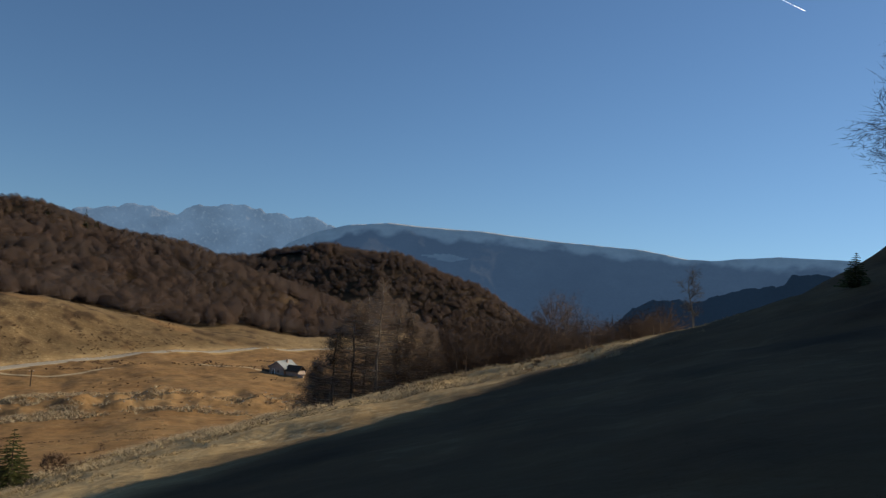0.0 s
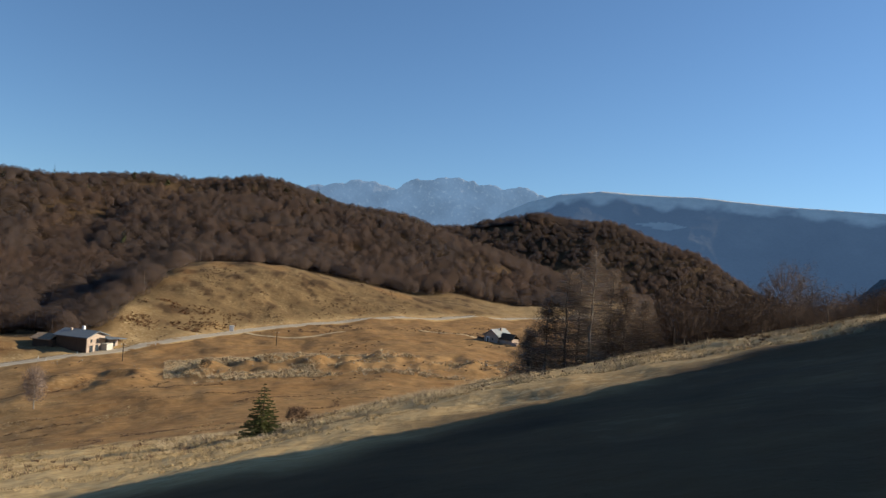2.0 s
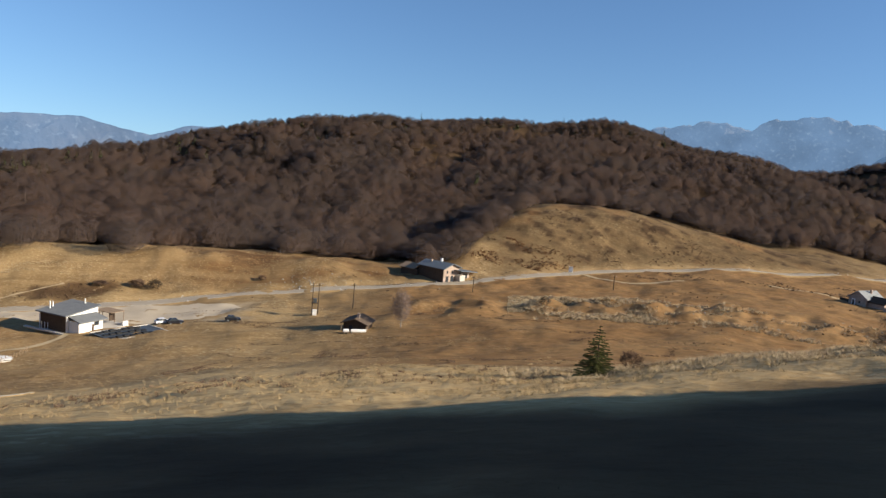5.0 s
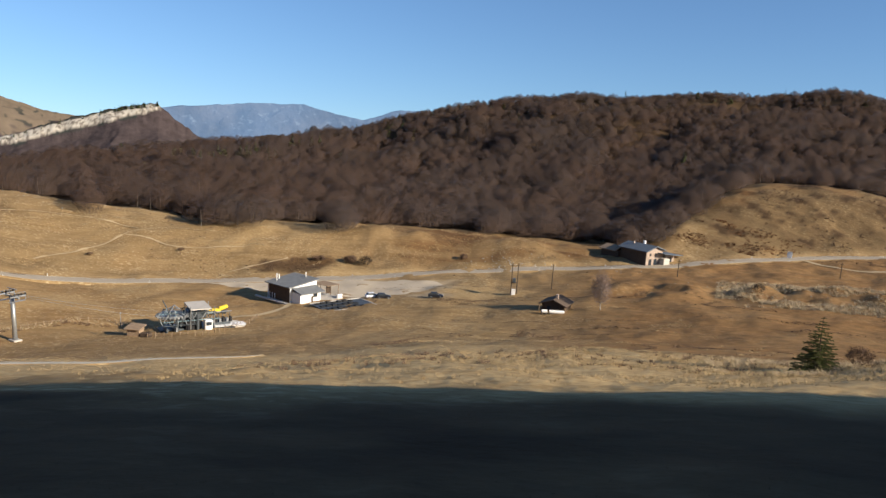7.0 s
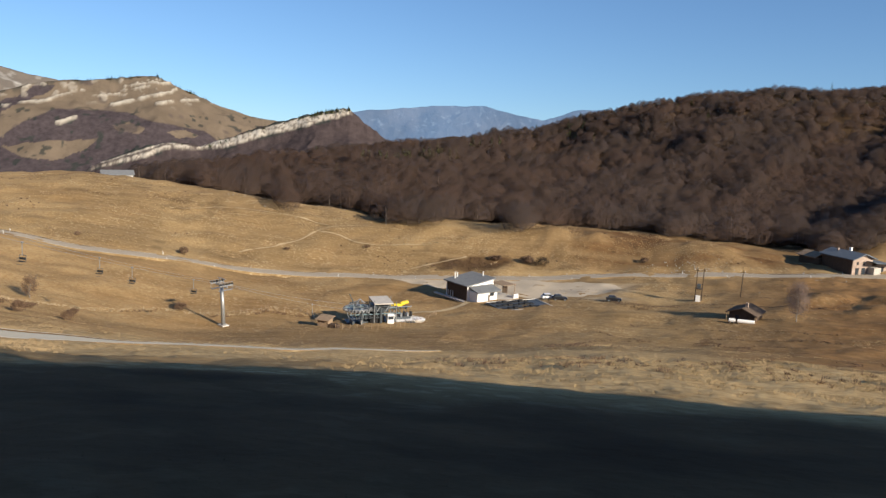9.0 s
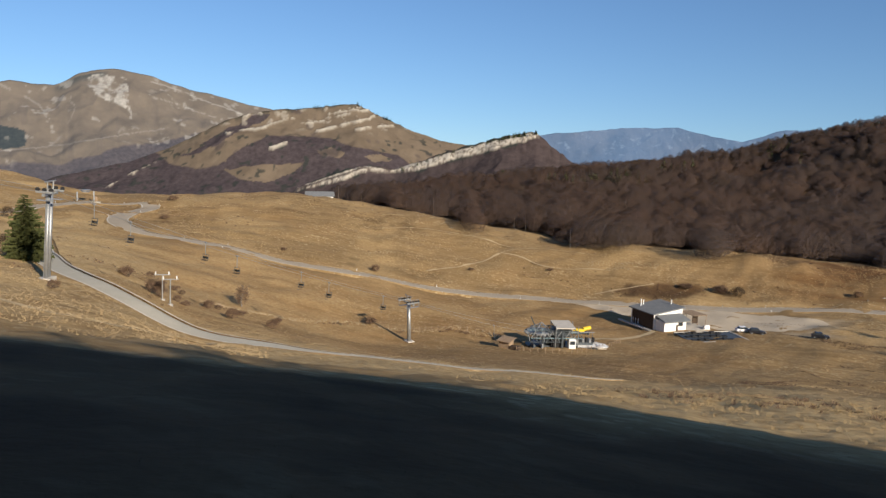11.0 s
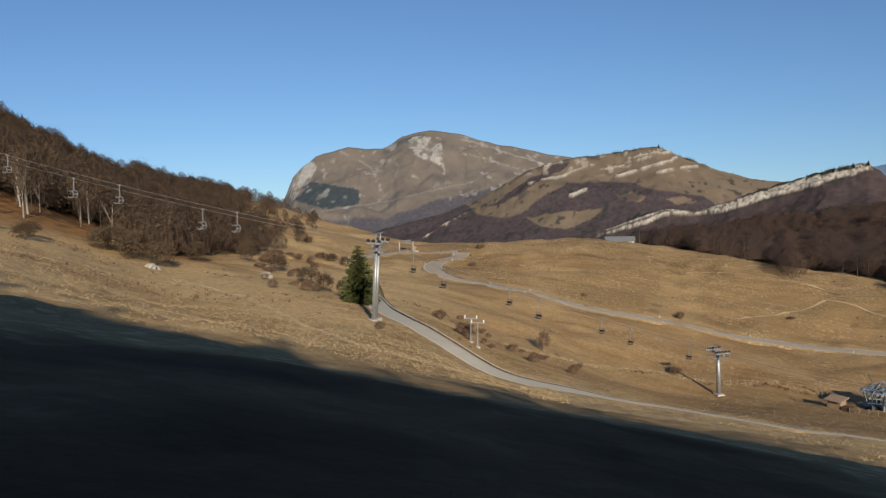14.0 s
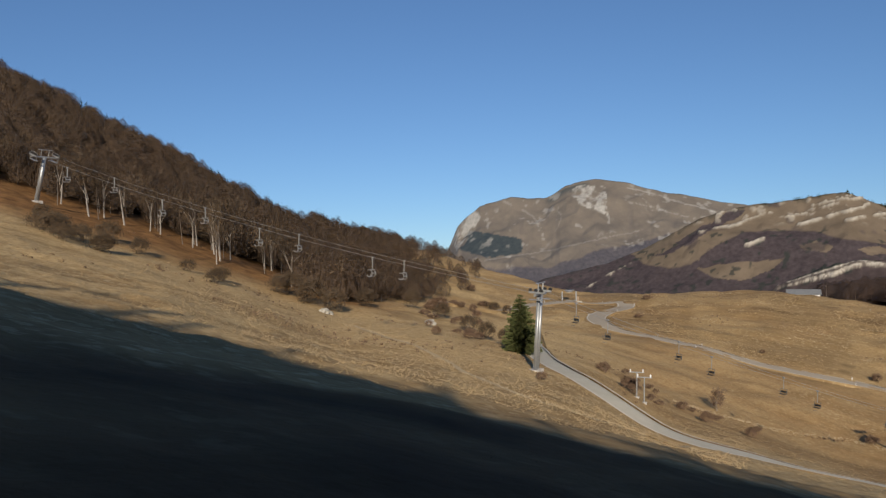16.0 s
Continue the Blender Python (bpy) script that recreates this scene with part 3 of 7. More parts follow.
# ---- woods ----
def twigs(base, height, radius, count, width, low=0.25, seed=1, under=-0.25):
    """Triangles of many bare crowns: fans of twigs over rounded, uneven crowns. base (n,3), height and radius (n,)."""
    g = np.random.default_rng(seed)
    n = len(base)
    sh = (n, count)
    az = g.uniform(0, 2 * np.pi, sh)
    up = g.uniform(under, 1.0, sh)
    ring = np.sqrt(np.clip(1 - up * up, 0, 1))
    lobe = 1 + 0.22 * np.sin(az * 3 + g.uniform(0, 6, (n, 1))) * ring + g.normal(0, 0.09, sh)
    cz = (low + 1) / 2
    inner, outer = g.uniform(0.35, 0.75, sh), lobe
    half = (height * (1 - low) / 2)[:, None]
    rad = radius[:, None]

    def at(k):
        return np.stack([base[:, None, 0] + np.cos(az) * ring * rad * k, base[:, None, 1] + np.sin(az) * ring * rad * k,
                         base[:, None, 2] + (height * cz)[:, None] + up * half * k + (k - 0.5) * half * 0.25], -1)
    a, tip = at(inner), at(outer)
    wv = g.normal(0, 1, sh + (3,))
    wv /= np.linalg.norm(wv, axis=-1, keepdims=True)
    wv *= (width * g.uniform(0.5, 1.4, sh) * radius[:, None])[..., None]
    # each twig takes the roundness of its crown
    out = np.stack([np.cos(az) * ring, np.sin(az) * ring, up + 0.35], -1)
    out /= np.linalg.norm(out, axis=-1, keepdims=True)
    away = np.einsum("ijk,ijk->ij", np.cross(2 * wv, tip - a), out) < 0
    wv = np.where(away[..., None], -wv, wv)
    v = np.stack([a - wv, a + wv, tip + wv * 0.3], -2).reshape(-1, 3)
    return v, np.arange(len(v)).reshape(-1, 3), np.repeat(out.reshape(-1, 3), 3, axis=0)


def sprays(base, height, radius, count, size, low=0.0, seed=1, under=-0.6):
    """Triangles of many bare crowns as small clumps of fine twigs spread through rounded, uneven crowns."""
    g = np.random.default_rng(seed)
    n = len(base)
    sh = (n, count)
    az = g.uniform(0, 2 * np.pi, sh)
    up = g.uniform(under, 1.0, sh)
    ring = np.sqrt(np.clip(1 - up * up, 0, 1)) * np.interp(up, [-1, 0, 1], [0.75, 1.0, 1.0])
    k = g.uniform(0.5, 1.05, sh) ** 0.5 * (1 + 0.16 * np.sin(az * 3 + g.uniform(0, 6, (n, 1))) + 0.12 * np.sin(az * 2 + 5 * up + g.uniform(0, 6, (n, 1))))
    half = (height * (1 - low) / 2)[:, None]
    rad = radius[:, None]
    c = np.stack([base[:, None, 0] + np.cos(az) * ring * rad * k, base[:, None, 1] + np.sin(az) * ring * rad * k, base[:, None, 2] + (height * (low + 1) / 2)[:, None] + up * half * k], -1)
    d = g.normal(0, 1, sh + (3, 3)) * (size * radius)[:, None, None, None]
    # clumps lie roughly along the crown's surface
    out = np.stack([np.cos(az) * ring, np.sin(az) * ring, up * (radius / (0.5 * height))[:, None] + 0.1], -1)
    out /= np.linalg.norm(out, axis=-1, keepdims=True)
    d -= 0.7 * np.einsum("ijkl,ijl->ijk", d, out)[..., None] * out[:, :, None]
    v = (c[:, :, None] + d)
    turned = np.einsum("ijl,ijl->ij", np.cross(v[:, :, 1] - v[:, :, 0], v[:, :, 2] - v[:, :, 0]), out) < 0
    v[turned] = v[turned][:, ::-1]
    v = v.reshape(-1, 3)
    return v, np.arange(len(v)).reshape(-1, 3), np.repeat(out.reshape(-1, 3), 3, axis=0)


def stems(base, height, girth, lean=0.04, sides=4, seed=2):
    g = np.random.default_rng(seed)
    n = len(base)
    top = base + np.stack([g.normal(0, lean, n) * height, g.normal(0, lean, n) * height, height], -1)
    foot = base - np.array([0, 0, 0.5])
    ang = np.arange(sides) * 2 * np.pi / sides
    ring = np.stack([np.cos(ang), np.sin(ang), 0 * ang], -1)
    v = np.concatenate([foot[:, None] + ring * girth[:, None, None], top[:, None] + ring * girth[:, None, None] * 0.25], 1).reshape(-1, 3)
    k = np.arange(n)[:, None, None] * 2 * sides
    i = np.arange(sides)
    q = np.stack([i, (i + 1) % sides, (i + 1) % sides + sides, i + sides], -1)
    tri = np.concatenate([q[:, [0, 1, 2]], q[:, [0, 2, 3]]])
    return v, (k + tri).reshape(-1, 3)


def joined(name, parts, label, category="forest"):
    """parts: (verts, tris, material); one object of stuff."""
    vs, fs, ix, mats, ns, o = [], [], [], [], [], 0
    for v, f, *given, m in parts:
        ns.append(given[0] if given else np.zeros_like(v))
        if m not in mats:
            mats.append(m)
        vs.append(v), fs.append(f + o), ix.append(np.full(len(f), mats.index(m)))
        o += len(v)
    rounded = np.concatenate(ns)
    me = mesh_of(name, np.concatenate(vs), np.concatenate(fs), mats, np.concatenate(ix), rounded if np.any(rounded) else None)
    return tagged(new(name, me), label, category, kind="stuff")


def scatter(n, az0, az1, r0, r1, keep, seed):
    g = np.random.default_rng(seed)
    az, r = g.uniform(az0, az1, n), np.sqrt(g.uniform(r0 * r0, r1 * r1, n))
    x, y = -r * np.sin(np.radians(az)), r * np.cos(np.radians(az))
    ok = keep(az, r, x, y, g.uniform(0, 1, n))
    x, y = x[ok], y[ok]
    return np.stack([x, y, ground_z(x, y)], -1)


def table(values, az):
    return np.interp(az, AZ, around(values))


def conifers(base, height, radius, seed, c=40):
    """Tiers of drooping sprays round a stem."""
    g = np.random.default_rng(seed)
    n = len(base)
    t = np.linspace(0.06, 0.99, c)[None, :] + g.normal(0, 0.01, (n, c))
    az = g.uniform(0, 6.283, (n, c))
    reach = radius[:, None] * (1.02 - t) * g.uniform(0.7, 1.15, (n, c))
    z = base[:, None, 2] + height[:, None] * t
    c0 = np.stack([base[:, None, 0] + 0 * t, base[:, None, 1] + 0 * t, z + 0.06 * height[:, None]], -1)
    d = np.stack([np.cos(az), np.sin(az), 0 * az], -1)
    s = np.stack([-np.sin(az), np.cos(az), 0 * az], -1)
    tip = c0 + d * reach[..., None] - np.array([0, 0, 1]) * (reach * 0.45)[..., None]
    mid = c0 + d * reach[..., None] * 0.45
    w = (reach * 0.42 + 0.1)[..., None] * s
    v = np.stack([c0, mid - w, tip, mid + w], -2).reshape(-1, 3)
    k = np.arange(n * c)[:, None] * 4
    return v, np.concatenate([k + np.array([0, 1, 2]), k + np.array([0, 2, 3])])


def crowns(base, height, radius, seed, seg=12):
    """Lobed, uneven bare crowns, broad below and rounded at the top, with soft rounded shading."""
    g = np.random.default_rng(seed)
    n = len(base)
    level = np.array([0.10, 0.26, 0.44, 0.62, 0.78, 0.90, 0.97])
    reach = np.array([0.62, 0.96, 1.00, 0.88, 0.64, 0.38, 0.16])
    L = len(level)
    ang = np.arange(seg) * 2 * np.pi / seg
    turn = g.uniform(0, 6.28, (n, 1, 1)) + ang[None, None, :] + g.normal(0, 0.05, (n, L, seg))
    k = 1 + 0.14 * np.sin(2 * turn + g.uniform(0, 6, (n, 1, 1))) + 0.11 * np.sin(3 * turn + 7 * level[None, :, None] + g.uniform(0, 6, (n, 1, 1))) + g.normal(0, 0.075, (n, L, seg))
    taper = np.clip(reach[None, :, None] * (1 + g.normal(0, 0.10, (n, L, 1))), 0.1, 1.2)
    rr = radius[:, None, None] * taper * k
    x, y = base[:, 0, None, None] + np.cos(turn) * rr, base[:, 1, None, None] + np.sin(turn) * rr
    z = base[:, 2, None, None] + height[:, None, None] * (level[None, :, None] + g.normal(0, 0.025, (n, L, seg))) + 0 * rr
    v = np.concatenate([np.stack([x, y, z], -1).reshape(n, L * seg, 3), (base + np.stack([0 * height, 0 * height, height], -1))[:, None]], 1)
    up = np.interp(level, [0.1, 0.4, 0.7, 1.0], [0.0, 0.35, 0.8, 1.6])[None, :, None] + 0 * turn
    nr = np.stack([0.45 * np.cos(turn), 0.45 * np.sin(turn), up + 0.85], -1).reshape(n, L * seg, 3)
    nr = np.concatenate([nr, np.tile([[[0, 0, 1.0]]], (n, 1, 1))], 1)
    nr = nr / np.linalg.norm(nr, axis=-1, keepdims=True)
    i = np.arange(seg)
    j = (i + 1) % seg
    f = [np.stack([q * seg + i, q * seg + j, q * seg + seg + j], -1) for q in range(L - 1)] + [np.stack([q * seg + i, q * seg + seg + j, q * seg + seg + i], -1) for q in range(L - 1)]
    f = np.concatenate(f + [np.stack([(L - 1) * seg + i, (L - 1) * seg + j, np.full(seg, L * seg)], -1)])
    return v.reshape(-1, 3), (np.arange(n)[:, None, None] * (L * seg + 1) + f).reshape(-1, 3), nr.reshape(-1, 3)


def build_woods():
    def on_face(az, r, x, y, u):
        gap = fbm(x, y, 70, 3, 41)
        return (r > table(DIP[0], az) - 20 + 26 * fbm(x, y, 30, 2, 44) * smooth(50, 60, az) + 10 * fbm(x, y, 25, 2, 45)) & (gap > -1.05) & (u < 1.0) & ~((az < 35.5) & (az > 8) & (r < table(KNOLL[0], az) + 8)) | ((az > 35.2) & (az < 44) & (r > np.interp(az, [35.2, 38.2, 40.5], [395, 350, 309]) + 6 * fbm(x, y, 12, 2, 46)))

    def seen(az, r, x, y, u):
        rim = np.interp(az, [64.9, 68.7, 70.8, 73.0, 74.3, 77.2, 80.0, 82.5, 83.6, 86.0], [296, 334, 284, 336, 285, 330, 288, 300, 365, 400])
        edge = (az > 64) & (az < 86) & (r > rim + 7 * fbm(x, y, 12, 2, 48)) & (fbm(x, y, 26, 2, 49) > -0.35)
        return (on_face(az, r, x, y, u) | edge) & ((r < table(RIDGE[0], az) + 50) | ((az < 24) & (r > 900) & (r < 1150)))
    p = scatter(60000, -12, 93, 288, 1180, seen, 51)
    # crowns stand apart from one another
    p = p[np.sort(np.unique(np.floor((p[:, :2] @ np.array([[0.83, -0.56], [0.56, 0.83]])) / 5.5 + 1.1 * np.stack([fbm(p[:, 0], p[:, 1], 26, 2, 53), fbm(p[:, 0], p[:, 1], 26, 2, 54)], -1)).astype(int), axis=0, return_index=True)[1])]
    g = np.random.default_rng(61)
    p = p[g.uniform(0, 1, len(p)) < 0.90 + 0.25 * fbm(p[:, 0], p[:, 1], 60, 2, 55)]
    far = np.hypot(p[:, 0], p[:, 1])
    h = g.uniform(0.75, 1.15, len(p)) * np.interp(far, [300, 430, 620, 800, 1100], [12.5, 11.5, 9.4, 6.6, 10.5])
    w = np.maximum(h * g.uniform(0.44, 0.74, len(p)), 3.4)
    h = h * g.uniform(0.74, 1.16, len(p))
    heart = crowns(p, h * 0.90, w * 0.82, 64)
    v0 = sprays(p, h, w * 0.97, 96, 0.046, 0.06, 60, -0.3)
    v1 = twigs(p, h, w * 0.98, 22, 0.013, 0.05, 62, 0.0)
    s1 = stems(p, h * 0.5, 0.10 + 0 * h, sides=3, seed=63)
    near = p[far < 440][::3]
    s2 = stems(near + g.normal(0, 1.6, near.shape) * np.array([1, 1, 0]), h[far < 440][::3] * g.uniform(0.45, 0.8, len(near)), g.uniform(0.07, 0.15, len(near)), sides=4, seed=66)
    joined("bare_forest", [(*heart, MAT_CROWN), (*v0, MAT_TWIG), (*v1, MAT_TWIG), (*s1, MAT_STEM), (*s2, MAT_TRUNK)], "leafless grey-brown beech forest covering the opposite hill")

    def on_hill(az, r, x, y, u):
        return (r > np.interp(az, [117, 122, 128, 134, 141, 151, 160], [300, 215, 168, 172, 175, 192, 192]) + 9 * fbm(x, y, 20, 2, 71)) & (u < np.interp(az, [117, 121, 125], [0.1, 0.35, 1.0])) & ((r < 374) | (az < 130))
    p = scatter(2700, 117, 156, 140, 415, on_hill, 72)
    h = g.uniform(7.5, 12, len(p)) * np.interp(np.degrees(np.arctan2(-p[:, 0], p[:, 1])) % 360, [117, 121, 128], [0.38, 0.6, 1.0])
    h = h * np.where(np.degrees(np.arctan2(-p[:, 0], p[:, 1])) % 360 > 130, np.interp(np.hypot(p[:, 0], p[:, 1]), [300, 372], [1.0, 0.78]), 1.0)
    w = h * g.uniform(0.32, 0.44, len(p))
    front = (np.hypot(p[:, 0], p[:, 1]) < 208) & (np.degrees(np.arctan2(-p[:, 0], p[:, 1])) % 360 > 131)
    h = np.where(front, h * 1.3, h)
    base = p + np.stack([0 * h, 0 * h, np.where(front, h * 0.20, 0)], -1)
    hc = np.where(front, h * 0.84, h)
    full = ~front
    v0 = crowns(base[full], hc[full] * 0.94, w[full] * 0.95, 77)
    v1 = sprays(base, hc, w, 120, 0.075, 0.08, 76, -0.75)
    v2 = twigs(base, hc, w, 40, 0.030, 0.08, 73, -0.3)
    r = np.hypot(p[:, 0], p[:, 1])
    edge = front & (r < 205) & (g.uniform(0, 1, len(p)) < 0.22)
    few = np.flatnonzero(~edge)[::4]
    s1 = stems(p[few], h[few] * 0.7, g.uniform(0.08, 0.15, len(few)), sides=4, seed=74)
    s2 = stems(p[edge], h[edge] * 0.62, g.uniform(0.16, 0.28, int(edge.sum())), 0.06, 6, 75)
    # boughs that leave the pale trunks half way up
    fork = np.repeat(np.flatnonzero(edge), 4)
    s3 = stems(p[fork] + np.stack([0 * fork, 0 * fork, h[fork] * g.uniform(0.28, 0.55, len(fork))], -1), h[fork] * g.uniform(0.2, 0.42, len(fork)), g.uniform(0.06, 0.11, len(fork)), 0.42, 4, 78)
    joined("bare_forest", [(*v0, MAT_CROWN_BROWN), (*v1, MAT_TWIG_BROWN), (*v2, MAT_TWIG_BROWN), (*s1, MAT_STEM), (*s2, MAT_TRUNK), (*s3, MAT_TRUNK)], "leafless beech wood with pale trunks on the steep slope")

    p = scatter(150, -8, 86, 330, 1050, lambda az, r, x, y, u: (r > table(DIP[0], az)) & (u < np.where(r > 700, 0.9, 0.35)), 81)
    q = scatter(330, 124, 156, 366, 402, lambda az, r, x, y, u: u < 0.8, 82)
    top = scatter(330, 8, 62, 690, 880, lambda az, r, x, y, u: u < 0.9, 85)
    dark = scatter(260, 65, 77, 520, 640, lambda az, r, x, y, u: (np.abs(r - np.interp(az, [67, 70.3, 73.5, 75.4], [620, 574, 552, 530])) < 24) & (fbm(x, y, 40, 2, 86) > -0.5), 87)
    p = np.concatenate([p, q, top, dark])
    h = g.uniform(6, 12, len(p))
    few = len(p) - len(q) - len(top) - len(dark)
    h[:few] *= 1.3
    h[few:few + len(q)] *= 0.6
    h[len(p) - len(dark):] *= 1.25
    w = h * 0.28
    w[few:few + len(q)] *= 1.4
    pine = slice(few + len(q), len(p) - len(dark))
    h[pine] *= 0.62
    w[pine] = h[pine] * 0.55
    joined("conifers", [(*conifers(p, h, w, 83), MAT_NEEDLE)], "scattered dark green spruces among the bare trees")

    # tall wood on the shoulder towards the sun, whose shade lies over the look-out
    sx, sy = bearing(SUN_BEARING, 1)[:2]
    a, s = g.uniform(66, 92, 1800), g.uniform(-95, 45, 1800)
    a, s = a[s < 0.52 * a - 1.5], s[s < 0.52 * a - 1.5]
    x, y = a * sx - s * sy, a * sy + s * sx
    p = np.stack([x, y, ground_z(x, y)], -1)
    top = np.interp(s, [-95, -25, -14, -6, 2, 6, 10, 14, 19, 21, 24, 28, 31, 34, 38, 45], [62, 45, 43, 38.5, 34.0, 32.2, 31.0, 29.8, 28.2, 26.8, 23.5, 20.5, 17, 14, 11, 6]) + (a - 72) * 0.40
    room = top - p[:, 2] - np.where(s > 32, 0.0, 1.0)
    p, s, room = p[room > 2.2], s[room > 2.2], room[room > 2.2]
    h = room * g.uniform(np.where(s > 20, 0.93, 0.80), 1.0)
    # single taller trees along the wood's edge
    spots = ((8.8, 36.5), (9.8, 38), (4.5, 35), (-1.6, 40), (-1.0, 41.5), (-0.4, 42), (0.2, 41.5), (0.6, 40), (15.5, 36.5), (-12, 46), (-19, 49), (-22, 50), (-30, 53))
    a2 = np.full(len(spots), 70.0)
    s2 = np.array([s for s, _ in spots])
    x, y = a2 * sx - s2 * sy, a2 * sy + s2 * sx
    q = np.stack([x, y, ground_z(x, y)], -1)
    # unseen trees added behind the look-out to keep sky light off the slope
    az, r = g.uniform(168, 296, 700), np.sqrt(g.uniform(42 ** 2, 95 ** 2, 700))
    x, y = -r * np.sin(np.radians(az)), r * np.cos(np.radians(az))
    back = np.stack([x, y, ground_z(x, y)], -1)
    back = back[(x * sx + y * sy) < 62]
    sb = -(back[:, 0] * sy - back[:, 1] * sx)
    ab = back[:, 0] * sx + back[:, 1] * sy
    hb = np.clip(np.interp(sb, [-95, -25, -14, -6, 2], [62, 43, 40, 36, 32]) + (ab - 72) * 0.40 - back[:, 2], 1.5, 20) * 0.95
    p, h = np.concatenate([p, q, back]), np.concatenate([h, np.array([t for _, t in spots]) - q[:, 2], hb])
    joined("shoulder_wood", [(*conifers(p, h, np.clip(h * 0.18, 1.3, 3.4), 84, 66), MAT_NEEDLE)], "unseen tall conifer wood on the shaded shoulder, with trees added behind the look-out")


build_woods()


# ---- mountains ----
def mountain_material(name, grass, wood, rock, haze_glow):
    """Pasture, bare woods and limestone by the land's own cover; thin blue haze is painted on as emission."""
    m, nt, p = material(name, 1.0)
    a = nt.nodes.new("ShaderNodeAttribute")
    a.attribute_name = "cover"
    sep = nt.nodes.new("ShaderNodeSeparateColor")
    nt.links.new(a.outputs["Color"], sep.inputs[0])
    c = ramp(nt, mottle(nt, 70.0, 9.0), [(0.32, tuple(0.80 * v for v in grass)), (0.5, grass), (0.70, tuple(1.18 * v for v in grass))])
    w = ramp(nt, mottle(nt, 12.0, 6.0), [(0.3, tuple(0.7 * v for v in wood)), (0.7, tuple(1.3 * v for v in wood))])
    s = ramp(nt, mottle(nt, 14.0, 8.0), [(0.35, tuple(0.72 * v for v in rock)), (0.6, rock)])
    dark = ramp(nt, mottle(nt, 20.0, 6.0), [(0.3, (0.020, 0.026, 0.024)), (0.7, (0.042, 0.046, 0.040))])
    c = blend(nt, sep.outputs[0], c, w)
    c = blend(nt, sep.outputs[2], c, dark)
    c = blend(nt, sep.outputs[1], c, s)
    nt.links.new(c, p.inputs["Base Color"])
    bump(nt, p, mottle(nt, 26.0, 8.0), 0.55, 6.0)
    if any(haze_glow):
        p.inputs["Emission Color"].default_value = (*haze_glow, 1)
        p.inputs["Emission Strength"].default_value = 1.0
    return m


def mountain(name, label, crest, r, base, mat, depth=500.0, rough=30.0, size=260.0, seed=5, step=0.12, cover=None, power=0.9, rows=81, jag=0.1):
    """A range whose crest runs through (bearing, elevation) pairs at distance r, falling to the height base in front and behind."""
    b, e = np.array(sorted(crest)).T
    az = np.arange(b.min(), b.max() + step, step)
    top = np.interp(az, b, e)
    k = np.hanning(5)
    top = np.convolve(np.pad(top, 2, mode="edge"), k / k.sum(), "valid")
    t = np.concatenate([np.linspace(-1, 0, rows), np.linspace(0, 1, 14)[1:]])
    A, Tt = np.meshgrid(az, t, indexing="ij")
    rr = r + Tt * depth
    x, y = -rr * np.sin(np.radians(A)), rr * np.cos(np.radians(A))
    zt = r * np.tan(np.radians(top))[:, None]
    f = 1 - np.abs(Tt) ** power
    ridged = 1 - np.abs(fbm(x, y, size, 5, seed))
    z = base + (zt - base) * f + rough * (ridged - 0.72) * smooth(0, 0.12, np.abs(Tt)) * np.clip(f, 0, 1) ** 0.3
    z += jag * rough * fbm(A * 40, A * 0, size * 0.12, 4, seed + 9) * smooth(0.15, 0.0, np.abs(Tt))
    if cover is not None:
        wood, rock, fir, push = cover(A, Tt, x, y, np.degrees(np.arctan2(z, rr)))
        z = z + push
    me = mesh_of(name, np.stack([x, y, z], -1).reshape(-1, 3), grid_faces(len(az), len(t))[:, ::-1], [mat])
    smooth_shade(me)
    if cover is not None:
        col = np.stack([wood, rock, fir, np.ones_like(wood)], -1).reshape(-1, 4).astype(np.float32)
        me.color_attributes.new("cover", "FLOAT_COLOR", "POINT").data.foreach_set("color", np.clip(col, 0, 1).ravel())
    return tagged(new(name, me), label, "mountain", kind="structure")


def far_material(name, colour, light, haze_glow, size=160.0, fleck=0.0):
    """Distant slopes with folds and flecks of first snow; blue haze is painted on as emission."""
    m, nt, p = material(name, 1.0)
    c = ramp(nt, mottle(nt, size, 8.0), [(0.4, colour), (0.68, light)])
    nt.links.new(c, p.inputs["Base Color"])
    air = ramp(nt, mottle(nt, size * 1.6, 6.0), [(0.35, tuple(0.84 * v for v in haze_glow)), (0.65, tuple(1.10 * v for v in haze_glow))])
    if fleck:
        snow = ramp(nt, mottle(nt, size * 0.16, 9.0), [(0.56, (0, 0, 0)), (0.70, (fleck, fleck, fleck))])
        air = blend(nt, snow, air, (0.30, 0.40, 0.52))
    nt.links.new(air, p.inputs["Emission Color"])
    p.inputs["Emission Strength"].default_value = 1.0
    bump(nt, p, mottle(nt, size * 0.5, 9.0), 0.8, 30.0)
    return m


# the third colour of each range is haze, painted as a faint blue glow
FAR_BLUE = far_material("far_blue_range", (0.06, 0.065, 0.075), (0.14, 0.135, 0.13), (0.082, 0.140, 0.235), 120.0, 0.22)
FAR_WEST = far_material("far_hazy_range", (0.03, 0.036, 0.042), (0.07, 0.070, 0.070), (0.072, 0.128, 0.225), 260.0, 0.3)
# haze is painted in twice here: the emission and the bluish wood tone
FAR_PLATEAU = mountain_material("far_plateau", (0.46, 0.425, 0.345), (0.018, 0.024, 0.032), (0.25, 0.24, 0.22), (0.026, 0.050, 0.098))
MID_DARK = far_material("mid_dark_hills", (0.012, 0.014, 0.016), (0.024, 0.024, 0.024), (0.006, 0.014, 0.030))
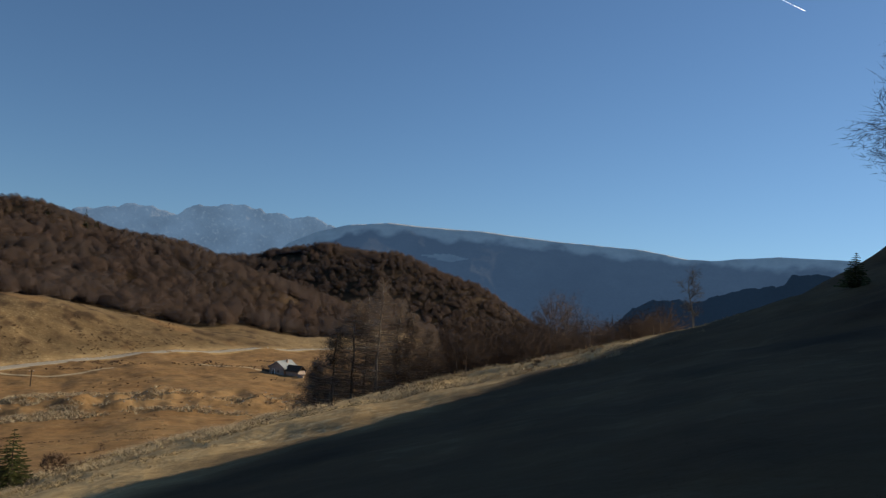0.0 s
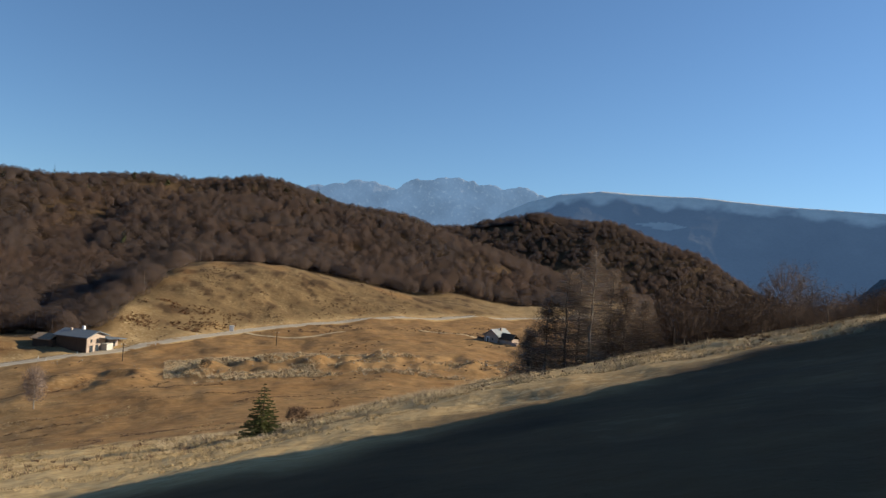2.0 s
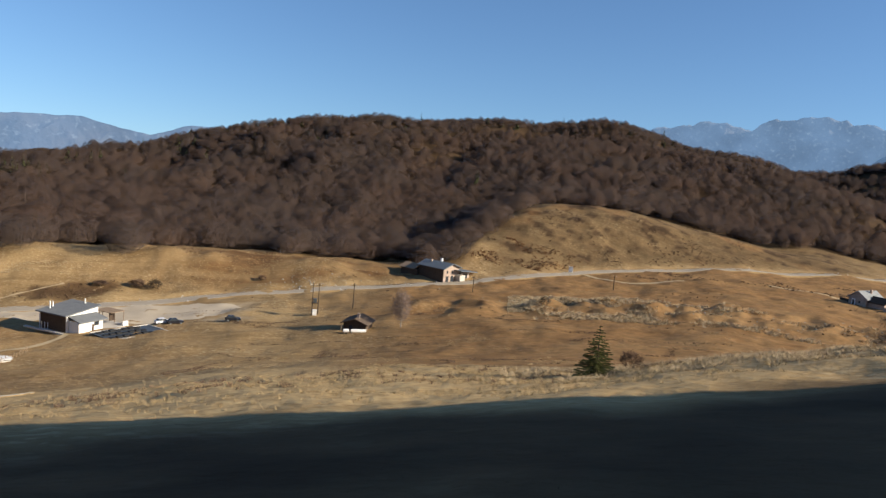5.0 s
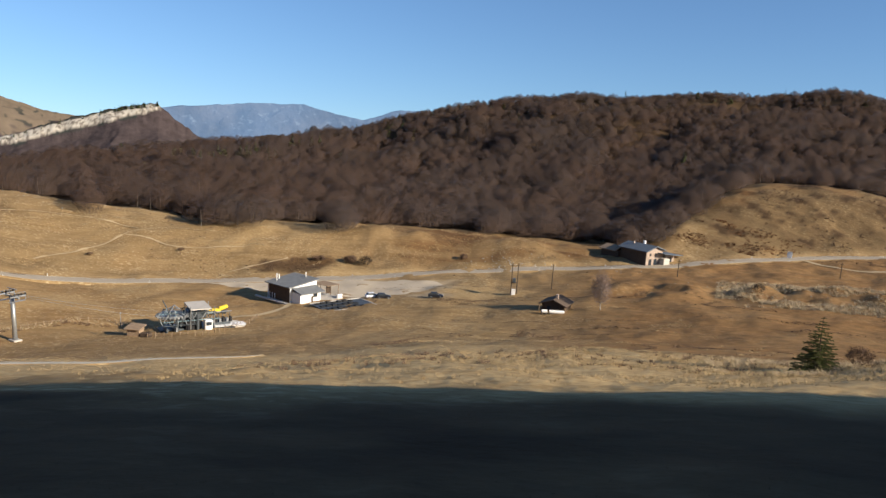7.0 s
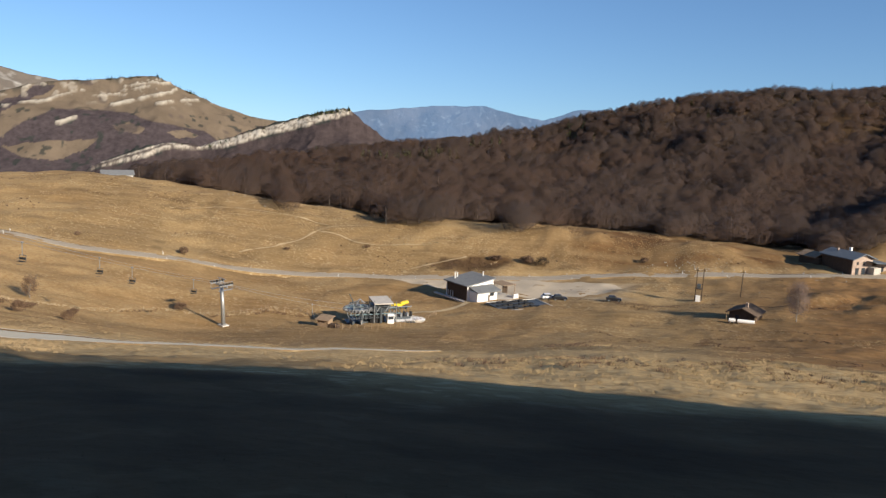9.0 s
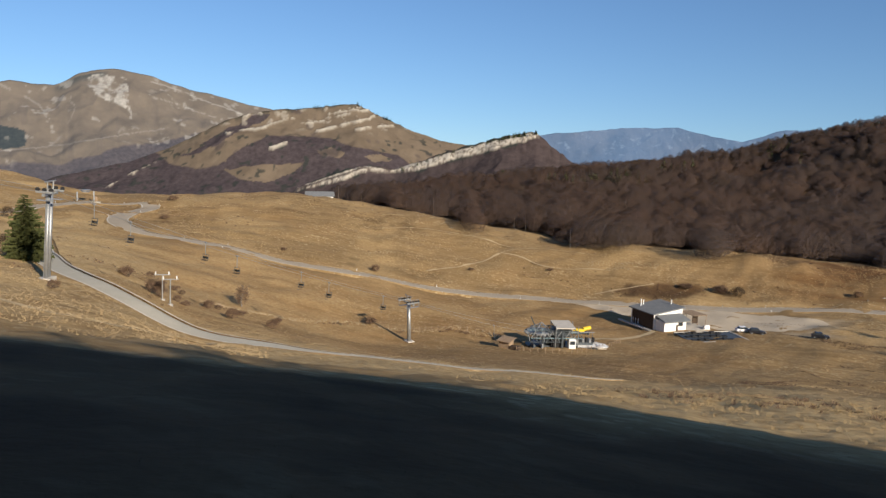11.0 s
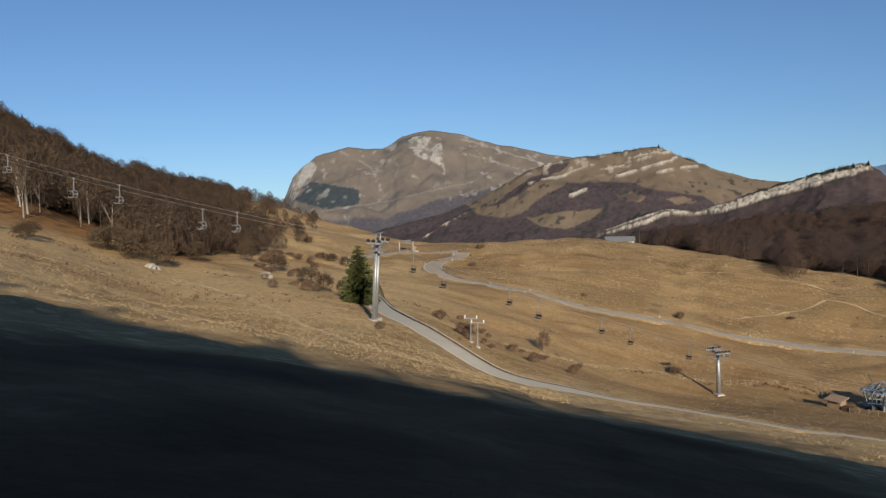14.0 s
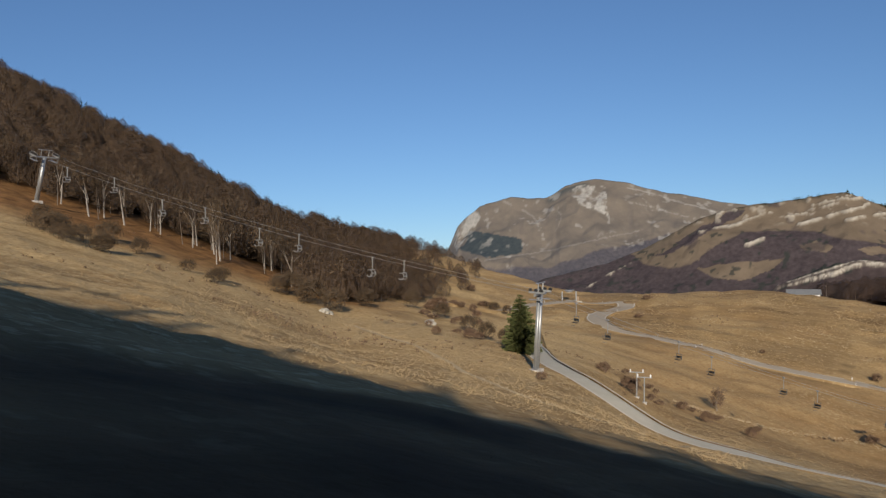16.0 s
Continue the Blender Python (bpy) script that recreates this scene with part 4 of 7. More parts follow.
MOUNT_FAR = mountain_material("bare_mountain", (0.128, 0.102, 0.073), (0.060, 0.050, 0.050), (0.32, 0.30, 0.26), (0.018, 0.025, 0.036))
MOUNT_NEAR = mountain_material("banded_mountain", (0.142, 0.110, 0.078), (0.060, 0.048, 0.050), (0.40, 0.365, 0.30), (0.0, 0.0, 0.0))


MOUNT_SCARP = mountain_material("limestone_scarp", (0.145, 0.110, 0.070), (0.056, 0.043, 0.042), (0.44, 0.405, 0.34), (0.0, 0.0, 0.0))


def inside(A, E, outline):
    """1 within a closed outline of (bearing, elevation) pairs."""
    hit = np.zeros(A.shape, bool)
    for (a0, e0), (a1, e1) in zip(outline, outline[1:] + outline[:1]):
        if e0 != e1:
            hit ^= ((E < e0) != (E < e1)) & (A < a0 + (E - e0) * (a1 - a0) / (e1 - e0))
    return hit.astype(float)


def stripe(A, E, points, width):
    """Falls from 1 to 0 across a line through (bearing, elevation) pairs."""
    best = np.full(A.shape, 9.0)
    for (a0, e0), (a1, e1) in zip(points, points[1:]):
        da, de = a1 - a0, e1 - e0
        t = np.clip(((A - a0) * da + (E - e0) * de) / (da * da + de * de), 0, 1)
        best = np.minimum(best, np.hypot(A - a0 - t * da, E - e0 - t * de))
    return smooth(width, width * 0.5, best)


def plateau_cover(A, T, x, y, E):
    n, m = fbm(x, y, 300, 4, 91), fbm(x, y, 90, 4, 92)
    top = np.interp(A, [-34, -20, -9, 1, 8, 12], [3.3, 2.9, 3.45, 3.98, 3.7, 2.3])
    wood = smooth(top + 0.30, top - 0.22, E + 0.36 * n + 0.22 * m)
    wood = wood * (1 - 0.55 * inside(A + 0.3 * m, E + 0.1 * n, [(1.8, 2.5), (-0.6, 2.75), (-2.0, 2.4), (-0.4, 2.1)]))
    return wood * (0.92 + 0.08 * n), 0 * wood, 0 * wood, 0 * wood


def summit_cover(A, T, x, y, E):
    n, m = fbm(x, y, 160, 5, 93), fbm(x, y, 32, 4, 94)
    A2, E2 = A + 0.22 * m, E + 0.12 * n + 0.10 * m
    scar = inside(A2, E2, [(110.4, 2.9), (109.7, 3.45), (107.6, 3.3), (107.6, 1.8), (107.4, 0.5), (107.7, 1.3), (108.6, 1.5), (109.7, 2.0)]) * smooth(-0.7, 0.1, m)
    cliff = inside(A2, E2, [(117.85, 2.0), (118.65, 1.3), (119.7, -0.7), (118.94, -1.2), (118.3, 0.1), (117.1, 1.1)]) * smooth(-0.3, 0.4, m)
    pale = np.maximum.reduce([stripe(A2, E2, [(106.06, 3.2), (103.21, 2.26), (99.8, 1.1)], 0.06), 0.7 * stripe(A2, E2, [(106.66, 2.43), (103.2, 1.2), (101.0, 0.5)], 0.05), stripe(A2, E2, [(109.9, 0.3), (109.4, 0.2)], 0.14), stripe(A2, E2, [(107.65, 1.3), (107.45, 0.5)], 0.1),
                              0.6 * stripe(A2, E2, [(113.6, 1.6), (113.0, 1.25), (112.6, 0.4)], 0.08), 0.6 * stripe(A2, E2, [(115.2, 2.3), (114.8, 2.1)], 0.1), 0.55 * stripe(A, E, [(117.0, -2.1), (112.7, -1.56), (107.9, -0.6), (105.3, -0.1)], 0.05), 0.5 * stripe(A2, E2, [(111.2, 1.9), (111.0, 0.8), (111.5, 0.1)], 0.06)])
    specks = smooth(0.55, 0.85, fbm(x, y, 26, 3, 95)) * smooth(0.0, 0.5, fbm(x, y, 190, 2, 90)) * 0.55
    fir = inside(A2, E2, [(118.0, 0.2), (116.0, -0.05), (114.15, -0.45), (114.1, -1.6), (116.6, -1.95), (118.7, -1.1)])
    fir = np.maximum(fir, 0.8 * smooth(0.16, 0.05, E - np.interp(A, [108.6, 110.5, 112.1], [3.8, 3.4, 2.5]) + 0.2) * smooth(108.6, 109.3, A) * smooth(112.4, 111.5, A) * smooth(-0.06, -0.02, T))
    low = np.interp(A, [97, 103, 104.5, 108, 112.3, 117], [0.2, -0.5, -0.9, -1.45, -2.85, -2.75])
    wood = smooth(low + 0.08, low - 0.08, E2)
    gully = fbm(A * 2.6 + 1.2 * T, T * 2.2, 1.0, 4, 89)
    shrub = smooth(0.1, 0.7, 0.7 * gully + 0.5 * n) * smooth(0.04, 0.25, -T) * 0.20
    return np.maximum(wood, shrub), np.clip(scar * smooth(-0.9, 0.2, fbm(x, y, 16, 3, 88)) + cliff + 0.6 * pale + specks, 0, 1), fir, -3.0 * smooth(0.0, 0.9, gully) * smooth(0.02, 0.2, -T)


def banded_cover(A, T, x, y, E):
    n, m = fbm(x, y, 120, 4, 96), fbm(x, y, 30, 4, 97)
    A2, E2 = A + 0.16 * m, E + 0.10 * n + 0.07 * m
    rows = (([(94.6, 0.0), (92.6, 0.5), (90.2, 1.35)], 0.12), ([(95.1, 0.8), (93.2, 1.1), (91.7, 1.5)], 0.08), ([(101.0, -0.3), (98.9, 0.1), (96.1, 0.95)], 0.07), ([(93.6, 1.3), (91.7, 1.68), (90.5, 1.75)], 0.07), ([(97.9, -1.33), (96.7, -0.92)], 0.16), ([(91.5, 0.23), (90.4, 0.45)], 0.14),
            ([(89.9, 0.55), (88.8, 0.62)], 0.12), ([(96.6, 0.45), (94.9, 0.62), (93.0, 0.9)], 0.04), ([(99.9, 1.0), (98.6, 1.25)], 0.06), ([(107.4, -3.3), (105.5, -2.25)], 0.11), ([(109.5, -4.6), (107.4, -3.3)], 0.045), ([(92.8, 1.6), (91.2, 2.0)], 0.05))
    rock = np.maximum.reduce([stripe(A2, E2, p, w) for p, w in rows]) * smooth(-0.75, -0.1, m + 0.5 * n)
    rock = np.maximum(rock, 0.5 * smooth(0.62, 0.9, fbm(x, y, 22, 3, 100)) * smooth(-0.2, 0.6, E))
    up = np.interp(A, [86, 87.1, 88.4, 89.7, 91.9, 93.5, 96, 98, 99.8, 100.4, 101.65, 103.2, 105, 106, 107.7, 110, 112.4], [-2.6, -2.36, -1.5, -1.28, -0.94, -0.52, -0.28, -0.4, -1.17, -1.65, -2.62, -2.81, -2.54, -1.79, -1.68, -2.18, -3.56])
    wood = smooth(up + 0.07, up - 0.07, E2)
    wood = np.maximum(wood, inside(A2, E2, [(104.4, -2.06), (100.4, 0.37), (98.6, 1.35), (97.9, 1.16), (99.5, 0.08), (103.2, -1.78)]))
    clear = [[(104.7, -2.07), (102.6, -1.65), (100.7, -1.41), (101.0, -2.3), (104.1, -2.73)], [(101.3, -2.86), (98.8, -2.61), (95.4, -2.2), (96.2, -2.86), (98.2, -3.86), (100.1, -3.58)], [(94.4, -1.42), (93.5, -1.08), (92.5, -1.43), (92.7, -1.9), (94.0, -1.79)], [(91.0, -1.6), (89.6, -1.45), (88.6, -1.9), (90.2, -2.0)]]
    for c in clear:
        wood = wood * (1 - inside(A2, E2, c))
    wood = np.maximum(wood, 0.6 * smooth(0.45, 0.8, fbm(x, y, 55, 3, 99)))
    fir = smooth(0.05, 0.0, -T + 0.02 * m) * 0.6 * smooth(-0.3, 0.2, m)
    fir = np.maximum(fir, 0.8 * smooth(0.55, 0.8, fbm(x, y, 16, 2, 87)) * smooth(0.2, -0.6, E))
    return wood * (1 - rock), rock, fir * (1 - rock), 5.0 * rock


def scarp_cover(A, T, x, y, E):
    n, m = fbm(x, y, 70, 4, 101), fbm(x, y, 18, 4, 102)
    up = np.interp(A, [77.96, 82.24, 85.3, 89.0, 90.3, 90.9, 91.9, 93.4, 96.3], [0.52, -0.73, -1.67, -2.83, -2.56, -2.32, -2.92, -3.41, -4.44]) + 0.05 * m
    low = np.interp(A, [77.9, 80.4, 83.7, 86.8, 89.3, 90.6, 91.84, 94.05, 96], [0.12, -0.68, -1.66, -2.66, -2.92, -2.86, -3.28, -3.95, -4.52]) + 0.07 * m + 0.05 * n
    rock = smooth(low - 0.05, low + 0.05, E) * smooth(up + 0.03, up - 0.03, E) * smooth(77.6, 78.0, A) * smooth(97.0, 96.0, A)
    crack = smooth(-0.1, 0.45, fbm(A * 6, E * 13.0, 1.0, 4, 103))
    ledge = smooth(0.10, 0.03, np.abs(E - 0.5 * (up + low) + 0.03 * n)) * smooth(90.0, 91.5, A)
    rock = rock * (1 - 0.72 * crack) * (1 - 0.85 * ledge)
    fir = smooth(up - 0.02, up + 0.05, E) * smooth(-0.4, 0.2, m)
    fir = np.maximum(fir, smooth(low + 0.02, low - 0.05, E) * smooth(low - 0.3, low - 0.1, E) * smooth(0.1, 0.5, m))
    face = smooth(low - 0.06, low + 0.1, E)
    return np.clip(1 - rock, 0, 1), rock, fir * (1 - rock), 4.0 * face * smooth(77, 79, A)


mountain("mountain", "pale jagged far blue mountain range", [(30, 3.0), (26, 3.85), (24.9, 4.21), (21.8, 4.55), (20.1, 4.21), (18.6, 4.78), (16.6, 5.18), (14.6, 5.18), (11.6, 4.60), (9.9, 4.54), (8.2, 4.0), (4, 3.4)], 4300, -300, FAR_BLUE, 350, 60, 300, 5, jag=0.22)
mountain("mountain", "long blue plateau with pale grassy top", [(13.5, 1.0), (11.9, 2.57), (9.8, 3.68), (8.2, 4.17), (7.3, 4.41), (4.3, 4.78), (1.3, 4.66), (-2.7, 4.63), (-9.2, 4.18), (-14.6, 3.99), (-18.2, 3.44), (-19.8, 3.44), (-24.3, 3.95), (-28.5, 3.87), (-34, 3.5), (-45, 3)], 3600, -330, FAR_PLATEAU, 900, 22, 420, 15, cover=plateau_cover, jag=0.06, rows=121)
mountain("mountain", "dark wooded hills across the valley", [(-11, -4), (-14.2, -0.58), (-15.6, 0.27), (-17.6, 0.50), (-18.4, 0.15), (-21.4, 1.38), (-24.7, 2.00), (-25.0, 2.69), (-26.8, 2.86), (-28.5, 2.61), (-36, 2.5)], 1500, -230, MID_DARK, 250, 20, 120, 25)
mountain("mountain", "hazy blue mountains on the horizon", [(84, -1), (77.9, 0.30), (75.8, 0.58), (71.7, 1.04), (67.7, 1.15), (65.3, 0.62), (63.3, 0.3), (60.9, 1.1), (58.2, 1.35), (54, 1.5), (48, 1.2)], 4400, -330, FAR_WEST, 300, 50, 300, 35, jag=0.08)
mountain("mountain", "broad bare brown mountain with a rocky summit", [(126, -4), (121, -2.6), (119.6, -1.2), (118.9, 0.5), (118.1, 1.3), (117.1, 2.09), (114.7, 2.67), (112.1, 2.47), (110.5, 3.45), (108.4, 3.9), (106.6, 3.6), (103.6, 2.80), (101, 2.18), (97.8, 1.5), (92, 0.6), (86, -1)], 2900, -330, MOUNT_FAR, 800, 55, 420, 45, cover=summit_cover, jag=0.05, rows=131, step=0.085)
mountain("mountain", "layered brown mountain with pale limestone bands", [(116, -6), (112.5, -3.6), (108, -2.6), (105, -1.5), (102.8, -0.3), (101, 0.7), (99.2, 1.2), (97.8, 1.45), (94.5, 1.84), (91.5, 2.2), (90.3, 1.58), (87.7, 0.49), (85.1, -0.36), (80, -1.0), (75, -3)], 2100, -260, MOUNT_NEAR, 520, 22, 260, 55, cover=banded_cover, jag=0.08, rows=141, step=0.08)
mountain("mountain", "tilted limestone escarpment above dark woods", [(103, -6), (96.6, -4.73), (92.8, -2.94), (90.8, -2.55), (88.5, -2.75), (84.3, -1.19), (80, 0.11), (77.9, 0.47), (75.3, -1.51), (72, -3.2)], 1500, -200, MOUNT_SCARP, 330, 16, 160, 65, cover=scarp_cover, jag=0.12, rows=131, step=0.065)


def ridge_trees():
    """Dark pines along the top of the escarpment and at the foot of its cliffs, and on the layered mountain's crest."""
    g = np.random.default_rng(320)
    rows = []
    for n, a0, a1, az, el, r, spread, drop in ((210, 77.9, 90.0, [77.9, 80, 84.3, 88.5, 90], [0.47, 0.11, -1.19, -2.75, -2.6], 1500, 10, 3.0), (70, 77.9, 82.5, [77.9, 80, 84.3], [0.47, 0.11, -1.19], 1502, 6, 2.0), (120, 88.2, 98.5, [87.7, 90.3, 91.5, 94.5, 98.6], [0.49, 1.58, 2.2, 1.84, 1.3], 2103, 12, 3.0)):
        a = g.uniform(a0, a1, n)
        rr = r + g.uniform(-spread, spread, n)
        a = np.where(fbm(a * 3, a * 0, 1.0, 2, 321) > -0.35, a, a0 + 0.3 * (a - a0))
        rows.append(np.stack([-rr * np.sin(np.radians(a)), rr * np.cos(np.radians(a)), r * np.tan(np.radians(np.interp(a, az, el))) - drop], -1))
    p = np.concatenate(rows)
    h = g.uniform(5, 11, len(p))
    joined("conifers", [(*conifers(p, h, h * 0.34, 322, 24), MAT_NEEDLE)], "dark pines along the limestone ridge")


ridge_trees()


# ---- helpers for things ----
def part(name, bm, mat, parent, label="", smooth_faces=False):
    me = bpy.data.meshes.new(name)
    bmesh.ops.recalc_face_normals(bm, faces=bm.faces)
    bm.to_mesh(me)
    bm.free()
    me.materials.append(mat)
    if smooth_faces:
        smooth_shade(me)
    ob = new(name, me)
    ob.parent = parent
    return tagged(ob, label)


def thing(name, az, r, turn, label, category, group="", sink=0.05):
    """An Empty at its base; its x points to the right and y away as seen from the look-out, then turned to the left by turn degrees."""
    ob = new(name)
    ob.matrix_world = Matrix.Translation(on_ground(az, r, sink)) @ pose(0, 0, 0, 0, 0, az + turn)
    return tagged(ob, label, category, group)


def slab(x0, y0, z0, x1, y1, z1, bevel=0.03, bm=None):
    bm = bm or bmesh.new()
    made = bmesh.ops.create_cube(bm, size=1.0, matrix=Matrix.Translation(((x0 + x1) / 2, (y0 + y1) / 2, (z0 + z1) / 2)) @ Matrix.Diagonal((abs(x1 - x0), abs(y1 - y0), abs(z1 - z0), 1)))
    if bevel:
        edges = {e for v in made["verts"] for e in v.link_edges}
        bmesh.ops.bevel(bm, geom=list(edges), offset=bevel, segments=1, affect="EDGES")
    return bm


def prism(profile, axis, a, b, bm=None):
    """A closed outline of (u, z) pairs drawn out along x or y from a to b."""
    bm = bm or bmesh.new()

    def at(u, z, w):
        return (w, u, z) if axis == "x" else (u, w, z)
    lo = [bm.verts.new(at(u, z, a)) for u, z in profile]
    hi = [bm.verts.new(at(u, z, b)) for u, z in profile]
    bm.faces.new(lo), bm.faces.new(hi[::-1])
    for i in range(len(lo)):
        j = (i + 1) % len(lo)
        bm.faces.new((lo[i], hi[i], hi[j], lo[j]))
    return bm


def rod(p, q, r0, r1=None, sides=8, bm=None):
    bm = bm or bmesh.new()
    p, q = Vector(p), Vector(q)
    m = Matrix.Translation((p + q) / 2) @ (q - p).to_track_quat("Z", "Y").to_matrix().to_4x4()
    bmesh.ops.create_cone(bm, cap_ends=True, segments=sides, radius1=r0, radius2=r0 if r1 is None else r1, depth=(q - p).length, matrix=m)
    return bm


MAT_WHITE = plain("white_render", (0.70, 0.69, 0.66), (0.82, 0.81, 0.78), 1.5, 0.85)
MAT_BOARD = plain("dark_boards", (0.055, 0.040, 0.030), (0.10, 0.072, 0.052), 0.7, 0.85)
MAT_ROOF = plain("grey_metal_roof", (0.135, 0.142, 0.145), (0.195, 0.203, 0.205), 1.2, 0.75, 0.0)
MAT_SLABS = plain("stone_slab_roof", (0.20, 0.21, 0.21), (0.34, 0.35, 0.34), 0.9, 0.9)
MAT_SLATE = plain("blue_grey_roof", (0.085, 0.105, 0.12), (0.135, 0.155, 0.175), 1.0, 0.6)
MAT_STONE = plain("rubble_stone", (0.24, 0.17, 0.13), (0.48, 0.39, 0.32), 0.9, 0.9, relief=0.5)
MAT_SHINGLE = plain("dark_shingles", (0.085, 0.062, 0.046), (0.155, 0.115, 0.085), 0.8, 0.9)
MAT_CONCRETE = plain("concrete", (0.40, 0.37, 0.32), (0.54, 0.50, 0.44), 1.3, 0.9)
MAT_STEEL = plain("galvanised_steel", (0.27, 0.28, 0.28), (0.40, 0.41, 0.41), 0.5, 0.45, 0.6)
MAT_DARKSTEEL = plain("dark_machinery", (0.05, 0.06, 0.07), (0.14, 0.16, 0.17), 0.4, 0.5, 0.5)
MAT_TEAL = plain("blue_green_paint", (0.10, 0.17, 0.19), (0.20, 0.28, 0.30), 0.5, 0.5)
MAT_YELLOW = plain("yellow_paint", (0.62, 0.43, 0.02), (0.75, 0.55, 0.05), 0.4, 0.5)
MAT_WOOD = plain("weathered_wood", (0.20, 0.14, 0.09), (0.34, 0.25, 0.17), 0.5, 0.85)
MAT_BLACK = plain("black_rubber", (0.012, 0.012, 0.013), (0.03, 0.03, 0.03), 0.2, 0.7)
MAT_GLASS = plain("dark_window_glass", (0.02, 0.025, 0.03), (0.05, 0.06, 0.07), 0.6, 0.08, relief=0)
MAT_ROCK = plain("limestone_rock", (0.24, 0.22, 0.18), (0.42, 0.39, 0.33), 0.7, 0.9, relief=0.6)
MAT_SHRUB = plain("reddish_shrub", (0.105, 0.066, 0.044), (0.19, 0.125, 0.082), 1.0, 0.95, relief=0)
MAT_BRACKEN = plain("dead_bracken", (0.10, 0.052, 0.028), (0.20, 0.105, 0.052), 3.0, 0.95, relief=0)
MAT_CARWHITE = plain("white_car_paint", (0.70, 0.70, 0.70), (0.78, 0.78, 0.78), 1.0, 0.3, relief=0)
MAT_CARDARK = plain("dark_car_paint", (0.012, 0.013, 0.017), (0.03, 0.03, 0.035), 1.0, 0.25, relief=0)
MAT_TRACK = plain("pale_gravel_track", (0.38, 0.285, 0.165), (0.48, 0.37, 0.225), 2.0, 0.95)


# ---- contrail ----
def contrail():
    p, q = bearing(-25.16, 4300, 4300 * math.tan(radians(20.59))), bearing(-23.46, 4300, 4300 * math.tan(radians(21.52)))
    bm = rod(p, q, 1.2, 0.6, 10)
    m, nt, s = material("ice_trail", 1.0)
    s.inputs["Base Color"].default_value = (0.9, 0.9, 0.92, 1)
    through_light, both = nd(nt, "ShaderNodeBsdfTranslucent", Color=(0.92, 0.92, 0.94, 1)), nt.nodes.new("ShaderNodeAddShader")
    nt.links.new(s.outputs[0], both.inputs[0]), nt.links.new(through_light.outputs[0], both.inputs[1])
    nt.links.new(both.outputs[0], nt.nodes["Material Output"].inputs["Surface"])
    me = bpy.data.meshes.new("contrail")
    bm.to_mesh(me)
    bm.free()
    me.materials.append(m)
    tagged(new("contrail", me), "short white vapour trail high in the sky", "contrail", kind="structure")


contrail()


# ---- buildings ----
def window(parent, x, y, z, w, h, side="y"):
    """A window set in a wall that faces -y (side y) or -x (side x)."""
    if side == "y":
        f = part("window", slab(x, y - 0.06, z, x + w, y + 0.1, z + h, 0.02), MAT_WOOD, parent)
        part("pane", slab(x + 0.1, y - 0.08, z + 0.1, x + w - 0.1, y - 0.04, z + h - 0.1, 0), MAT_GLASS, f)
    else:
        f = part("window", slab(x - 0.06, y, z, x + 0.1, y + w, z + h, 0.02), MAT_WOOD, parent)
        part("pane", slab(x - 0.08, y + 0.1, z + 0.1, x - 0.04, y + w - 0.1, z + h - 0.1, 0), MAT_GLASS, f)


